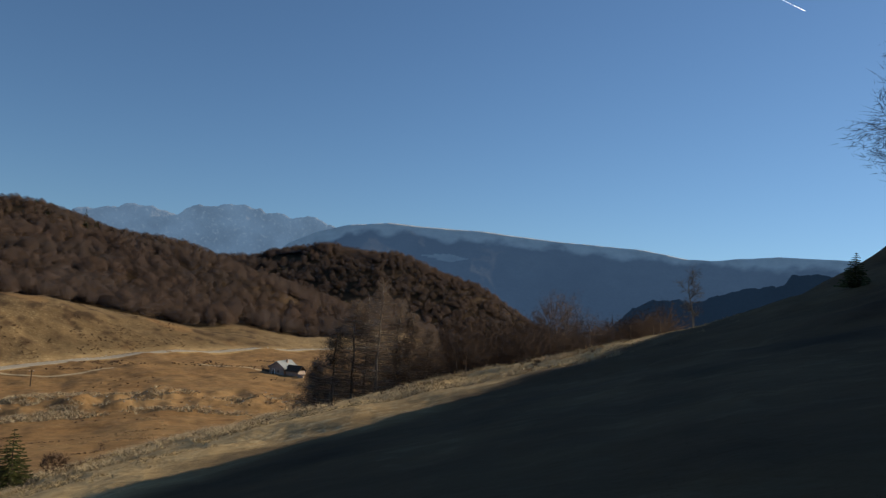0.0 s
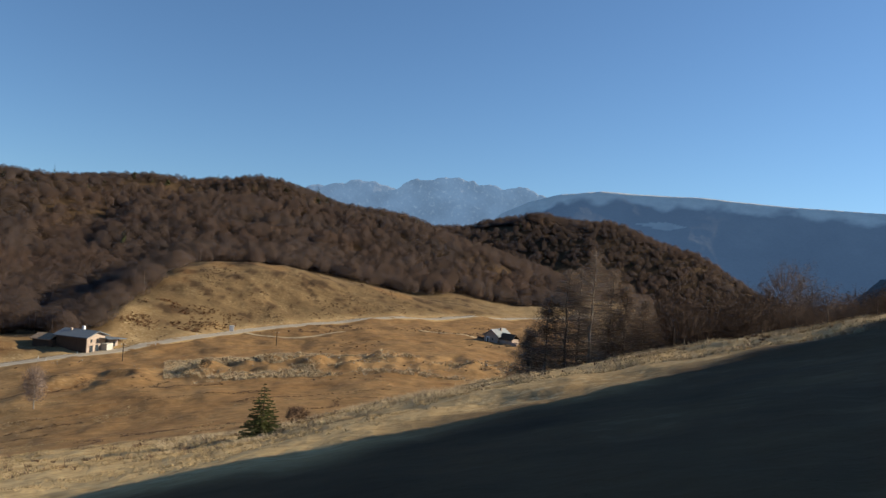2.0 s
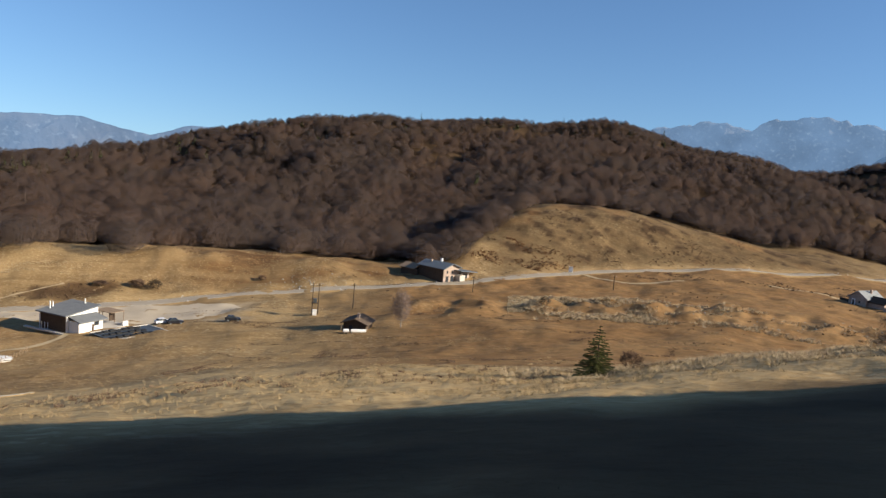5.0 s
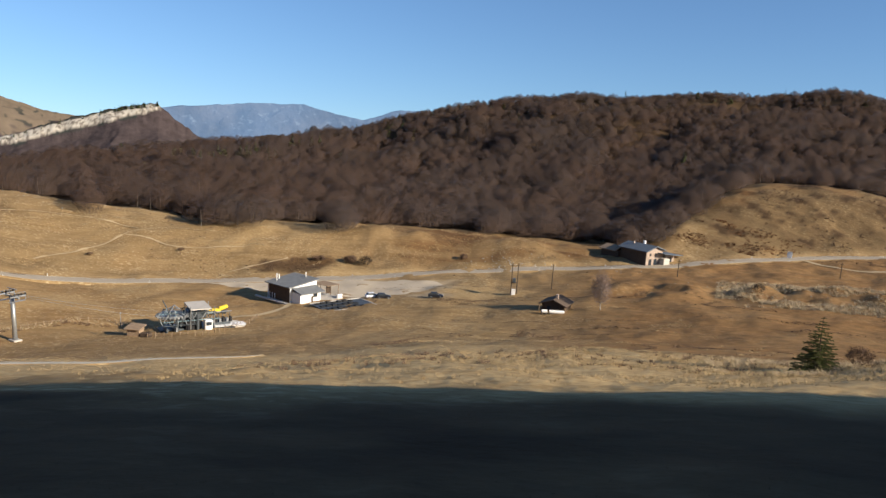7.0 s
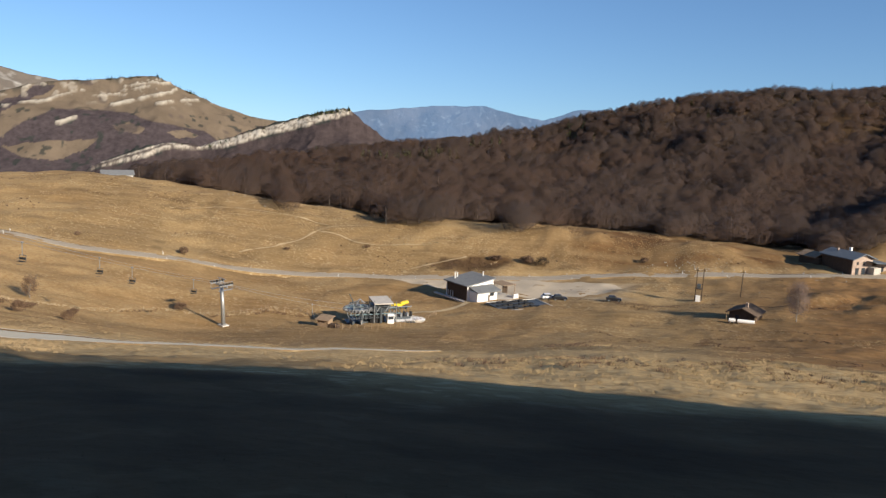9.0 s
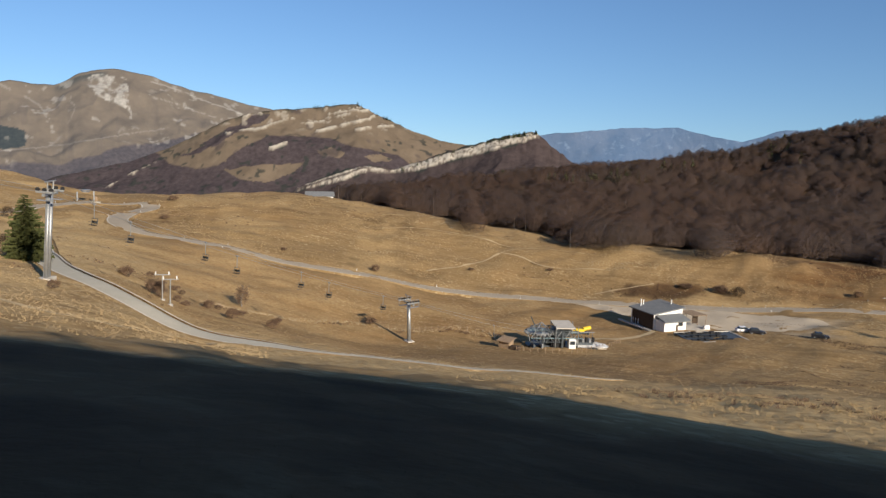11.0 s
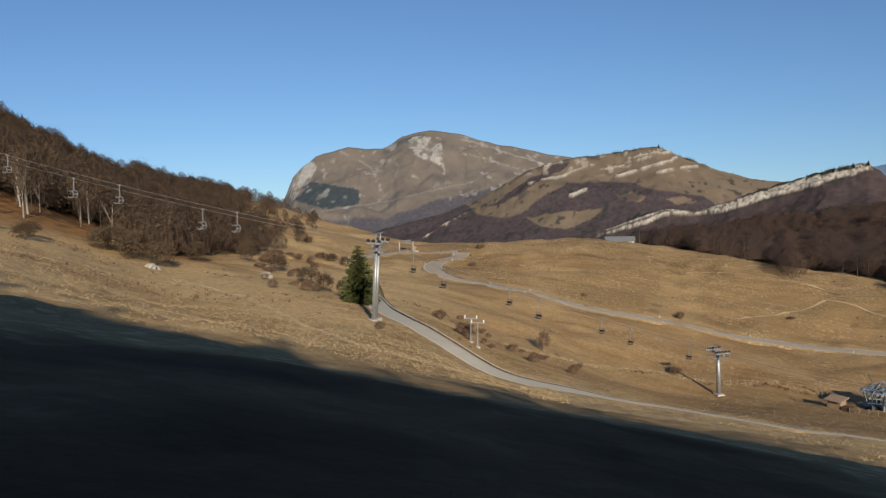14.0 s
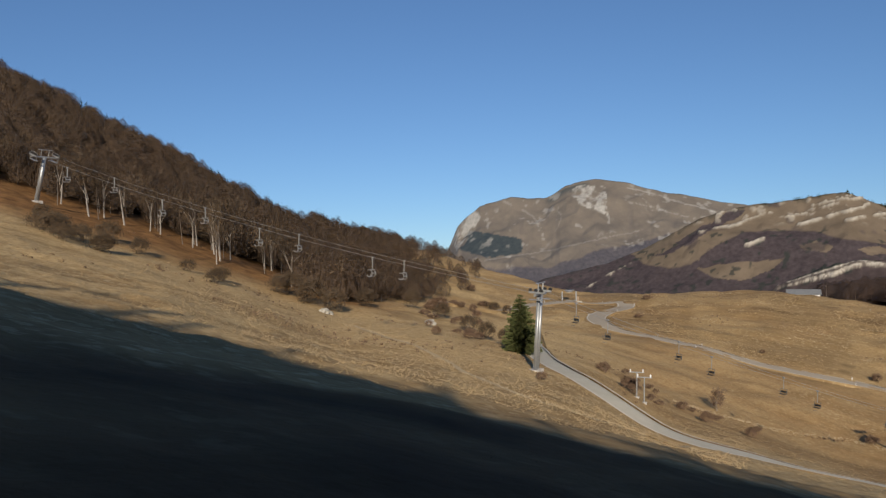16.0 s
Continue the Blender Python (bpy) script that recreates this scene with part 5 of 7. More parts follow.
def lodge():
    t = thing("ski_lodge", 68.3, 203.5, 40, "white rendered mountain lodge with dark boarded side and grey metal roof", "building", sink=0.6)
    W, L, E0, E1 = 9.5, 9.6, 5.0, 6.1
    part("wall", prism([(0.0, 0), (W, 0), (W, E1 - 0.05), (0.0, E0 - 0.05)], "y", 0, L), MAT_WHITE, t)
    part("cladding", slab(-0.14, 0.25, 0.7, 0.0, L - 0.5, E0 - 0.15, 0.01), MAT_BOARD, t, "dark brown vertical board cladding")
    part("kerb", slab(-1.5, -1.0, 0.35, -0.7, L + 4.0, 0.72, 0.03), MAT_CONCRETE, t, "pale concrete kerb along the wall")
    part("plinth", slab(-0.2, -0.15, 0, W, 0.0, 0.7, 0.02), MAT_CONCRETE, t)
    part("roof", prism([(-0.8, E0 - 0.16), (W + 0.5, E1 + 0.12), (W + 0.5, E1 + 0.4), (-0.8, E0 + 0.12)], "y", -0.6, L + 0.6), MAT_ROOF, t, "grey standing-seam metal roof")
    for k in range(7):
        y = -0.4 + k * 1.6
        part("roof_seam", prism([(-0.8, E0 + 0.12), (W + 0.5, E1 + 0.40), (W + 0.5, E1 + 0.43), (-0.8, E0 + 0.15)], "y", y, y + 0.05), MAT_ROOF, t)
    part("canopy", prism([(-4.2, 3.5), (0.0, 4.5), (0.0, 4.75), (-4.2, 3.75)], "x", 0.4, W - 0.5), MAT_ROOF, t, "lean-to canopy roof of grey metal")
    part("porch", slab(0.6, -3.6, 0, 5.2, 0.0, 3.75, 0.03), MAT_WHITE, t, "white rendered porch")
    part("porch", slab(5.2, -2.6, 0, W - 0.7, 0.0, 3.9, 0.03), MAT_WHITE, t, "white rendered porch")
    part("door", slab(4.5, -3.68, 0.6, 5.1, -3.58, 2.7, 0.01), MAT_BOARD, t)
    window(t, 6.0, -2.6, 1.9, 1.6, 1.1)
    for k in range(3):
        part("post", slab(-0.3, 6.2 + k * 1.1, 0.6, -0.16, 6.35 + k * 1.1, 2.4, 0.01), MAT_WHITE, t)
    part("post", slab(-0.35, 9.0, 0.0, -0.15, 9.25, 4.2, 0.02), MAT_WHITE, t)
    part("terrace", slab(W - 0.7, -4.6, 0, W + 6.2, 3.0, 0.9, 0.04), MAT_CONCRETE, t, "pale concrete terrace")
    part("parapet", slab(W + 4.2, -4.4, 0.9, W + 6.0, -3.8, 2.0, 0.03), MAT_WHITE, t)
    for x, y in ((W + 1.5, 0.0), (W + 5.5, 0.0), (W + 5.5, -3.2), (W + 2.8, 2.6)):
        part("pergola_post", rod((x, y, 0.9), (x, y, 4.6), 0.09), MAT_WOOD, t)
    part("pergola_beam", slab(W + 1.2, -3.4, 4.5, W + 5.8, 2.8, 4.65, 0.02), MAT_WOOD, t)
    part("shade_panel", slab(W + 3.6, -0.2, 1.6, W + 5.5, 0.0, 4.3, 0.02), MAT_BOARD, t)
    for x, y, h in ((1.8, L - 1.5, 2.2), (3.2, L - 0.8, 1.6), (W - 0.6, 4.0, 1.6)):
        z = E0 + (E1 - E0) * x / W
        part("flue", rod((x, y, z), (x, y, z + h), 0.16), MAT_WHITE, t)


lodge()


def farmhouse():
    t = thing("stone_house", 41.2, 279, 50, "two-storey mountain house of pinkish rubble stone with blue-grey roof", "building", sink=0.6)
    W, L, H = 9.0, 12.5, 6.2
    part("wall", slab(0, 0, 0, W, L, H, 0.05), MAT_STONE, t)
    # dark slab over the stone paints the shade of the side away from the sun
    part("side_wall", slab(-0.1, 0.3, 0.0, 0.0, L, H - 0.1, 0.01), MAT_BOARD, t, "side wall covered in a dark colour for its shade")
    part("roof", prism([(-1.0, H - 0.35), (W / 2, H + 1.5), (W + 1.0, H - 0.35), (W + 1.0, H - 0.05), (W / 2, H + 1.8), (-1.0, H - 0.05)], "y", -1.0, L + 0.8), MAT_SLATE, t, "blue-grey pitched roof with deep eaves")
    part("gable", prism([(0.0, H), (W, H), (W / 2, H + 1.5)], "y", 0.02, 0.3), MAT_STONE, t)
    part("chimney", slab(5.4, 6.0, H + 0.8, 6.2, 6.8, H + 2.8, 0.04), MAT_WHITE, t)
    part("chimney", slab(3.0, 9.0, H + 0.6, 3.6, 9.6, H + 2.2, 0.04), MAT_STONE, t)
    for x in (1.4, 4.2):
        part("door", slab(x, -0.1, 0.6, x + 1.5, 0.05, 3.1, 0.02), MAT_GLASS, t)
        window(t, x + 0.2, 0.0, 4.1, 1.0, 1.2)
    part("annex", slab(W - 2.0, -2.4, 0, W + 1.2, 0.0, 3.4, 0.04), MAT_CONCRETE, t, "pale rendered annex")
    part("lean_to_roof", prism([(W - 3.0, 5.2), (W + 7.4, 4.2), (W + 7.4, 4.45), (W - 3.0, 5.45)], "y", -3.4, 6.5), MAT_SLATE, t)
    part("shed", slab(W + 1.4, 0.0, 0, W + 6.6, 6.0, 4.0, 0.04), MAT_STONE, t)
    part("shed_door", slab(W + 2.6, -0.08, 0.4, W + 5.2, 0.05, 3.2, 0.02), MAT_GLASS, t)
    part("wing", slab(-1.5, L, 0, 5.5, L + 8.5, 4.2, 0.04), MAT_BOARD, t, "low dark boarded wing")
    part("wing_roof", prism([(-2.2, 4.0), (2.0, 5.6), (6.2, 4.0), (6.2, 4.25), (2.0, 5.85), (-2.2, 4.25)], "y", L + 0.85, L + 9.2), MAT_WOOD, t)


farmhouse()


def hut():
    t = thing("wooden_hut", 48.65, 185, -16, "dark timber hut with dark shingle roof in the meadow", "building", sink=0.3)
    W, L, H = 5.8, 6.6, 2.4
    part("wall", prism([(0, 0), (W, 0), (W, H), (W / 2, H + 1.05), (0, H)], "y", 0, L), MAT_BOARD, t)
    part("roof", prism([(-0.9, H - 0.3), (W / 2, H + 1.10), (W + 0.7, H - 0.3), (W + 0.7, H - 0.08), (W / 2, H + 1.32), (-0.8, H - 0.08)], "y", -0.6, L + 0.5), MAT_SHINGLE, t, "dark weathered shingle roof")
    part("door", slab(3.6, -0.08, 0.2, 4.6, 0.04, 2.1, 0.02), MAT_BOARD, t)
    part("window", slab(1.4, -0.07, 1.0, 2.3, 0.04, 1.8, 0.02), MAT_GLASS, t)
    part("porch_post", rod((W + 0.5, -0.4, 0), (W + 0.5, -0.4, H - 0.2), 0.08), MAT_WOOD, t)
    part("porch_post", rod((-0.5, -0.4, 0), (-0.5, -0.4, H - 0.2), 0.08), MAT_WOOD, t)
    part("chimney", slab(3.0, 1.6, H + 0.9, 3.6, 2.2, H + 2.3, 0.03), MAT_STONE, t)
    part("side_shed", slab(1.0, L, 0, 4.4, L + 1.6, 1.9, 0.03), MAT_BOARD, t)
    for x0, x1, name in ((-3.0, -1.6, "white round plastic water tank beside the hut"), (-1.1, 2.6, "long white plastic tank lying beside the hut")):
        b = bmesh.new()
        rod((x0, 0, 0.5), (x1, 0, 0.5), 0.45, sides=16, bm=b)
        bmesh.ops.bevel(b, geom=list(b.edges), offset=0.06, segments=1, affect="EDGES")
        p = thing("water_tank", 47.7, 182, 6, name, "tank")
        p.matrix_world = p.matrix_world @ pose(0, 0, 0.05)
        part("vessel", b, MAT_WHITE, p)
        for x in (x0 + 0.3, x1 - 0.3):
            part("cradle", slab(x - 0.12, -0.5, -0.2, x + 0.12, 0.5, 0.25, 0.02), MAT_WOOD, p)


hut()


def stone_cottage():
    t = thing("stone_cottage", 12.45, 309, -34, "small pale-roofed stone cottage among the pastures", "building", sink=0.5)
    W, L, H = 6.8, 9.6, 3.1
    part("wall", prism([(0, 0), (W, 0), (W, H), (W / 2, H + 2.3), (0, H)], "y", 0, L), MAT_STONE, t)
    part("roof", prism([(-0.5, H - 0.2), (W / 2, H + 2.4), (W + 0.5, H - 0.2), (W + 0.5, H + 0.1), (W / 2, H + 2.7), (-0.5, H + 0.1)], "y", -0.5, L + 0.4), MAT_SLABS, t, "pale stone slab roof")
    part("front", slab(1.2, -0.1, 0.4, 2.6, 0.02, 2.6, 0.02), MAT_WHITE, t, "whitewashed door surround")
    part("door", slab(1.5, -0.16, 0.4, 2.3, -0.09, 2.3, 0.02), MAT_BOARD, t)
    window(t, 3.8, 0.0, 1.3, 0.8, 0.9)
    part("chimney", slab(4.2, 5.0, H + 1.0, 4.9, 5.7, H + 3.2, 0.03), MAT_STONE, t)
    part("byre", slab(W, 1.0, 0, W + 6.0, 6.5, 2.4, 0.04), MAT_STONE, t)
    part("byre_roof", prism([(0.6, 2.1), (3.7, 4.2), (6.9, 2.1), (6.9, 2.35), (3.7, 4.45), (0.6, 2.35)], "x", W - 0.2, W + 6.4), MAT_BOARD, t, "dark byre roof")
    part("gate_wall", slab(W + 6.4, 0.0, 0, W + 9.0, 0.6, 1.5, 0.05), MAT_STONE, t)
    part("yard_wall", slab(-7.0, 5.0, 0, -0.5, 5.6, 1.3, 0.05), MAT_BOARD, t)


stone_cottage()


def long_barn():
    t = thing("barn", 94.2, 352, 4, "long low barn with pale metal roof behind the grassy hump", "building", sink=2.4)
    part("wall", slab(-6.2, 0, 0, 6.2, 7, 2.6, 0.04), MAT_WHITE, t)
    part("roof", prism([(-0.6, 2.5), (3.5, 4.3), (7.6, 2.5), (7.6, 2.7), (3.5, 4.5), (-0.6, 2.7)], "x", -6.8, 6.8), MAT_ROOF, t)
    part("door", slab(2.0, -0.08, 0, 4.4, 0.05, 2.2, 0.02), MAT_BOARD, t)


long_barn()


# ---- chairlifts ----
def tower(az, r, height, lean, turn, label, twin=False, arm=2.6, half=1.15):
    t = thing("lift_tower", az, r, turn, label, "lift tower", "lift towers", sink=0.4)
    tilt = Matrix.Rotation(radians(lean), 4, "X")

    def up(x, y, z):
        return tilt @ Vector((x, y, z))
    part("base", slab(-1.1, -0.8, 0, 1.1, 0.8, 0.7, 0.05), MAT_CONCRETE, t)
    for x in ((-0.42, 0.42) if twin else (0.0,)):
        part("mast", rod(up(x, 0, 0), up(x, 0, height), 0.46 if not twin else 0.27, 0.36 if not twin else 0.23, 14), MAT_STEEL, t, "galvanised tubular mast", True)
    b = bmesh.new()
    for k in range(int(height / 0.6)):
        p = up(-0.62 if twin else -0.42, -0.2, 0.8 + k * 0.6)
        rod(p, p + Vector((0, 0.4, 0)), 0.03, sides=4, bm=b)
    rod(up(-0.62 if twin else -0.42, -0.2, 0.4), up(-0.62 if twin else -0.42, -0.2, height), 0.03, sides=4, bm=b)
    rod(up(-0.62 if twin else -0.42, 0.2, 0.4), up(-0.62 if twin else -0.42, 0.2, height), 0.03, sides=4, bm=b)
    part("ladder", b, MAT_STEEL, t)
    part("cross_arm", rod(up(-arm - 0.3, 0, height), up(arm + 0.3, 0, height), 0.2, sides=8), MAT_STEEL, t)
    for s in (-1, 1):
        beam = part("sheave_beam", slab(-0.12, -half, -0.14, 0.12, half, 0.14, 0.03), MAT_STEEL, t)
        beam.matrix_local = Matrix.Translation(up(s * arm, 0, height + 0.35)) @ tilt
        n = round(half / 0.29)
        for k in range(n):
            y = (half - 0.2) * (2 * k / (n - 1) - 1)
            part("sheave", rod((-0.1, y, 0.28), (0.1, y, 0.28), 0.26, sides=12), MAT_BLACK, beam)
        part("catwalk", slab(s * (arm - 0.5) - 0.3, -half, height - 0.75, s * (arm - 0.5) + 0.3, half, height - 0.68, 0.0), MAT_STEEL, t).matrix_local = tilt
    for s in (-0.8, 0.8):
        part("gantry_leg", rod(up(s, 0, height), up(s * 1.1, 0, height + 1.6), 0.09, sides=6), MAT_STEEL, t)
    for s in () if twin else (-1, 1):
        for y in (-half, half):
            part("guard_rail", rod(up(s * (arm - 0.2), y, height - 0.7), up(s * (arm - 0.2), y, height + 1.0), 0.05, sides=5), MAT_STEEL, t)
        part("guard_rail", rod(up(s * (arm - 0.2), -half, height + 1.0), up(s * (arm - 0.2), half, height + 1.0), 0.05, sides=5), MAT_STEEL, t)
    part("gantry_beam", rod(up(-1.6, 0, height + 1.6), up(1.6, 0, height + 1.6), 0.09, sides=6), MAT_STEEL, t)
    return t


T1 = tower(113.1, 105, 11.3, 4.5, 67.5, "tall twin-masted galvanised chairlift tower beside the lane", True, 1.7, 1.0)
T2 = tower(87.1, 163.5, 9.4, 2.0, -60.4, "galvanised tubular chairlift tower above the bottom station", False, 2.0, 1.55)
T3 = tower(148.6, 183, 10.4, 20.0, 32, "leaning chairlift tower at the edge of the steep wood")
for az, r in ((105.64, 124), (105.11, 121.5)):
    t = thing("lift_pole", az, r, -10, "slim steel pole of a small drag lift with crossbar", "lift pole", "drag lift poles", sink=0.2)
    part("mast", rod((0, 0, 0), (0.12, 0, 4.3), 0.11, 0.09), MAT_STEEL, t)
    part("cross_arm", rod((-1.1, 0, 4.3), (1.3, 0, 4.3), 0.09), MAT_STEEL, t)
    for x in (-0.9, 1.1):
        part("sheave", rod((x - 0.06, 0, 4.52), (x + 0.06, 0, 4.52), 0.3, sides=12), MAT_WHITE, t)
    part("foot", slab(-0.4, -0.4, 0, 0.4, 0.4, 0.35, 0.03), MAT_CONCRETE, t)


def rope(name, a, b, sag, radius=0.022, n=24):
    bm = bmesh.new()
    pts = [a.lerp(b, k / n) - Vector((0, 0, 4 * sag * (k / n) * (1 - k / n))) for k in range(n + 1)]
    for p, q in zip(pts, pts[1:]):
        rod(p, q, radius, sides=4, bm=bm)
    me = bpy.data.meshes.new(name)
    bm.to_mesh(me)
    bm.free()
    me.materials.append(MAT_STEEL)
    tagged(new(name, me), "grey steel haul rope of the chairlift", "cable", "haul ropes")
    return pts


def chair(name="lift_chair", pale=False):
    t = tagged(new(name), "empty two-seat chairlift chair hanging from the rope", "chair", "lift chairs")
    m = MAT_STEEL if pale else MAT_DARKSTEEL
    part("hanger", rod((0, 0, 0), (0.08, 0, -1.9), 0.08 if pale else 0.055, sides=6), MAT_STEEL, t)
    part("grip", slab(-0.12, -0.2, -0.12, 0.12, 0.2, 0.1, 0.02), MAT_STEEL, t)
    f = part("frame", rod((0, -0.65, -1.9), (0, 0.65, -1.9), 0.045, sides=6), m, t)
    for y in () if pale else (-0.62, 0.62):
        part("side_tube", rod((0, y, -1.9), (0.1, y, -2.75), 0.04, sides=6), m, f)
        part("arm_tube", rod((0.1, y, -2.4), (0.6, y, -2.35), 0.035, sides=6), m, f)
    if pale:
        for s in (-0.45, 0.45):
            loop = bmesh.new()
            for k in range(9):
                a0, a1 = radians(60 + k * 30), radians(90 + k * 30)
                rod((0.35 + 0.55 * math.cos(a0), s, -2.45 + 0.55 * math.sin(a0)), (0.35 + 0.55 * math.cos(a1), s, -2.45 + 0.55 * math.sin(a1)), 0.06, sides=6, bm=loop)
            part("side_loop", loop, m, f)
        part("seat", slab(0.15, -0.5, -2.98, 0.7, 0.5, -2.92, 0.02), m, t)
        part("backrest", slab(-0.16, -0.5, -2.55, -0.10, 0.5, -2.35, 0.02), m, t)
        return t
    part("seat", slab(0.05, -0.58, -2.80, 0.55, 0.58, -2.72, 0.03), MAT_BLACK, t)
    part("backrest", slab(-0.02, -0.58, -2.58, 0.06, 0.58, -2.20, 0.03), MAT_BLACK, t)
    part("foot_bar", rod((0.65, -0.5, -3.2), (0.65, 0.5, -3.2), 0.03, sides=6), m, t)
    return t


def hang(proto, pts, fractions, turn):
    for f in fractions:
        x = f * (len(pts) - 1)
        i = min(int(x), len(pts) - 2)
        p = pts[i].lerp(pts[i + 1], x - i)
        copy_thing(proto, Matrix.Translation(p) @ pose(0, 0, 0, 0, 0, turn))


def saddle_station():
    t = thing("lift_station", 110.4, 300, 23.4, "pale far chairlift station on the saddle beside the road", "lift station", sink=0.4)
    part("platform", slab(-4, -2, 0, 4, 3, 0.4, 0.05), MAT_ASPHALT, t)
    for x in (-3.5, 2.5):
        part("pylon", rod((x, 0, 0.5), (x, 0, 4.2), 0.3), MAT_STEEL, t)
    part("bullwheel", rod((-0.5, 0, 4.0), (-0.5, 0, 4.2), 1.5, sides=24), MAT_STEEL, t)
    part("roof", slab(-2.2, -1.2, 4.6, 1.2, 1.4, 4.8, 0.04), MAT_STEEL, t)
    part("cabin", slab(2.6, -0.7, 0.4, 3.4, 0.7, 2.2, 0.05), MAT_WOOD, t, "small control cabin")
    return t


saddle_station()
dark_chair = chair()
light_chair = chair(pale=True)
for s, fr in ((2.3, (0.14, 0.35, 0.624, 0.856)), (-2.3, (0.427, 0.703, 0.935))):
    a = T2.matrix_world @ (Matrix.Rotation(radians(2.0), 4, "X") @ Vector((s, 0, 9.9)))
    b = T1.matrix_world @ (Matrix.Rotation(radians(4.5), 4, "X") @ Vector((-s * 0.74, 0, 11.6)))
    pts = rope("haul_rope", a, b, 1.0)
    hang(dark_chair, pts, fr, -36.6)
for s, fr in ((2.6, (0.17, 0.40, 0.60, 0.79)), (-2.6, (0.10, 0.345, 0.555, 0.76))):
    a = T3.matrix_world @ (Matrix.Rotation(radians(20), 4, "X") @ Vector((s, 0, 10.8)))
    b = T1.matrix_world @ (Matrix.Rotation(radians(4.5), 4, "X") @ Vector((s * 0.65, 0, 11.6)))
    pts = rope("haul_rope", a, b, 2.0)
    hang(light_chair, pts, fr, 180.6 + 90)


def bottom_station():
    t = thing("lift_station", 75.6, 169, 14, "chairlift bottom station with large bullwheel, pale canopy and machinery", "lift station", sink=0.5)
    part("platform", slab(-4.5, -2.5, 0, 9.5, 5.5, 0.5, 0.05), MAT_DARKSTEEL, t, "dark loading platform")
    part("ramp", prism([(9.5, 0.0), (9.5, 0.9), (13.5, 0.0)], "y", -1.5, 4.0), MAT_CONCRETE, t)
    for x, y in ((-3.2, -1.6), (-3.2, 3.4), (1.2, -1.6), (1.2, 3.4)):
        part("pillar", rod((x, y, 0.0), (x, y, 4.0), 0.30, sides=10), MAT_DARKSTEEL, t)
    wheel = part("bullwheel", rod((-3.6, 1.0, 3.6), (-3.6, 1.0, 3.95), 2.9, sides=32), MAT_TEAL, t, "blue-green bullwheel")
    part("rim", rod((-3.6, 1.0, 3.5), (-3.6, 1.0, 4.05), 3.05, sides=32), MAT_STEEL, wheel)
    part("hub", rod((-3.6, 1.0, 3.4), (-3.6, 1.0, 4.5), 0.5, sides=14), MAT_DARKSTEEL, wheel)
    for k in range(8):
        a = radians(k * 45)
        part("spoke", rod((-3.6, 1.0, 4.1), (-3.6 + 2.8 * math.cos(a), 1.0 + 2.8 * math.sin(a), 4.1), 0.12, sides=6), MAT_TEAL, wheel)
    for k in range(26):
        a = radians(k * 360 / 26)
        x, y = -3.6 + 3.3 * math.cos(a), 1.0 + 3.3 * math.sin(a)
        part("tyre", rod((x - 0.1 * math.sin(a), y + 0.1 * math.cos(a), 3.72), (x + 0.1 * math.sin(a), y - 0.1 * math.cos(a), 3.72), 0.27, sides=10), MAT_ROOF if k % 2 else MAT_STEEL, wheel)
    for k in range(5):
        a = radians(20 + k * 72)
        part("stay", rod((-3.6 + 2.9 * math.cos(a), 1.0 + 2.9 * math.sin(a), 4.0), (-3.2, 1.0, 6.0), 0.09, sides=6), MAT_STEEL, t)
    for y in (-1.6, 3.4):
        for x in range(-6, 5, 2):
            part("lattice", rod((x, y, 2.9), (x + 1, y, 4.6), 0.09, sides=6), MAT_STEEL, t)
            part("lattice", rod((x + 1, y, 4.6), (x + 2, y, 2.9), 0.09, sides=6), MAT_DARKSTEEL, t)
        part("chord", rod((-6, y, 2.9), (6, y, 2.9), 0.12, sides=6), MAT_TEAL, t)
        part("chord", rod((-5, y, 4.6), (5, y, 4.6), 0.1, sides=6), MAT_DARKSTEEL, t)
    part("motor_housing", slab(-0.6, -0.6, 3.0, 3.4, 2.8, 4.7, 0.12), MAT_DARKSTEEL, t)
    part("counterweight", slab(-2.2, 0.0, 1.0, -0.8, 2.2, 2.8, 0.08), MAT_DARKSTEEL, t)
    part("canopy", prism([(-2.4, 5.3), (3.8, 5.6), (3.8, 5.85), (-2.4, 5.55)], "x", -0.5, 4.0), MAT_CONCRETE, t, "grey metal canopy roof")
    part("machine_room", slab(-1.2, -1.2, 0.5, 2.2, 3.0, 2.9, 0.1), MAT_BLACK, t)
    for k in range(9):
        x = -6.4 + k * 0.85
        part("strut", rod((x, -2.0, 2.4), (x + (0.9 if k % 2 else -0.7), -1.2, 4.9 + 0.5 * (k % 3)), 0.08, sides=6), MAT_DARKSTEEL, t)
        part("guide_rail", rod((x, -2.2, 2.2), (x + 0.85, -2.2, 2.15), 0.1, sides=6), MAT_DARKSTEEL, t)
    for k in range(6):
        part("parked_chair", slab(4.6 + k * 0.8, -0.6, 1.7, 5.1 + k * 0.8, 0.3, 2.5 + 0.3 * (k % 2), 0.06), MAT_BLACK if k % 2 else MAT_STEEL, t, "stored lift chair")
        part("hanger", rod((4.8 + k * 0.8, 0.2, 2.4), (4.7 + k * 0.8, 0.3, 3.9), 0.05, sides=6), MAT_DARKSTEEL, t)
    part("storage_rail", rod((2.2, 0.3, 3.9), (9.2, 0.3, 3.9), 0.1, sides=6), MAT_STEEL, t)
    part("loading_gate", slab(-5.6, -2.4, 0.5, -5.3, 0.6, 1.7, 0.04), MAT_DARKSTEEL, t)
    part("loading_gate", slab(-3.6, -2.4, 0.5, -3.3, 0.6, 1.7, 0.04), MAT_STEEL, t)
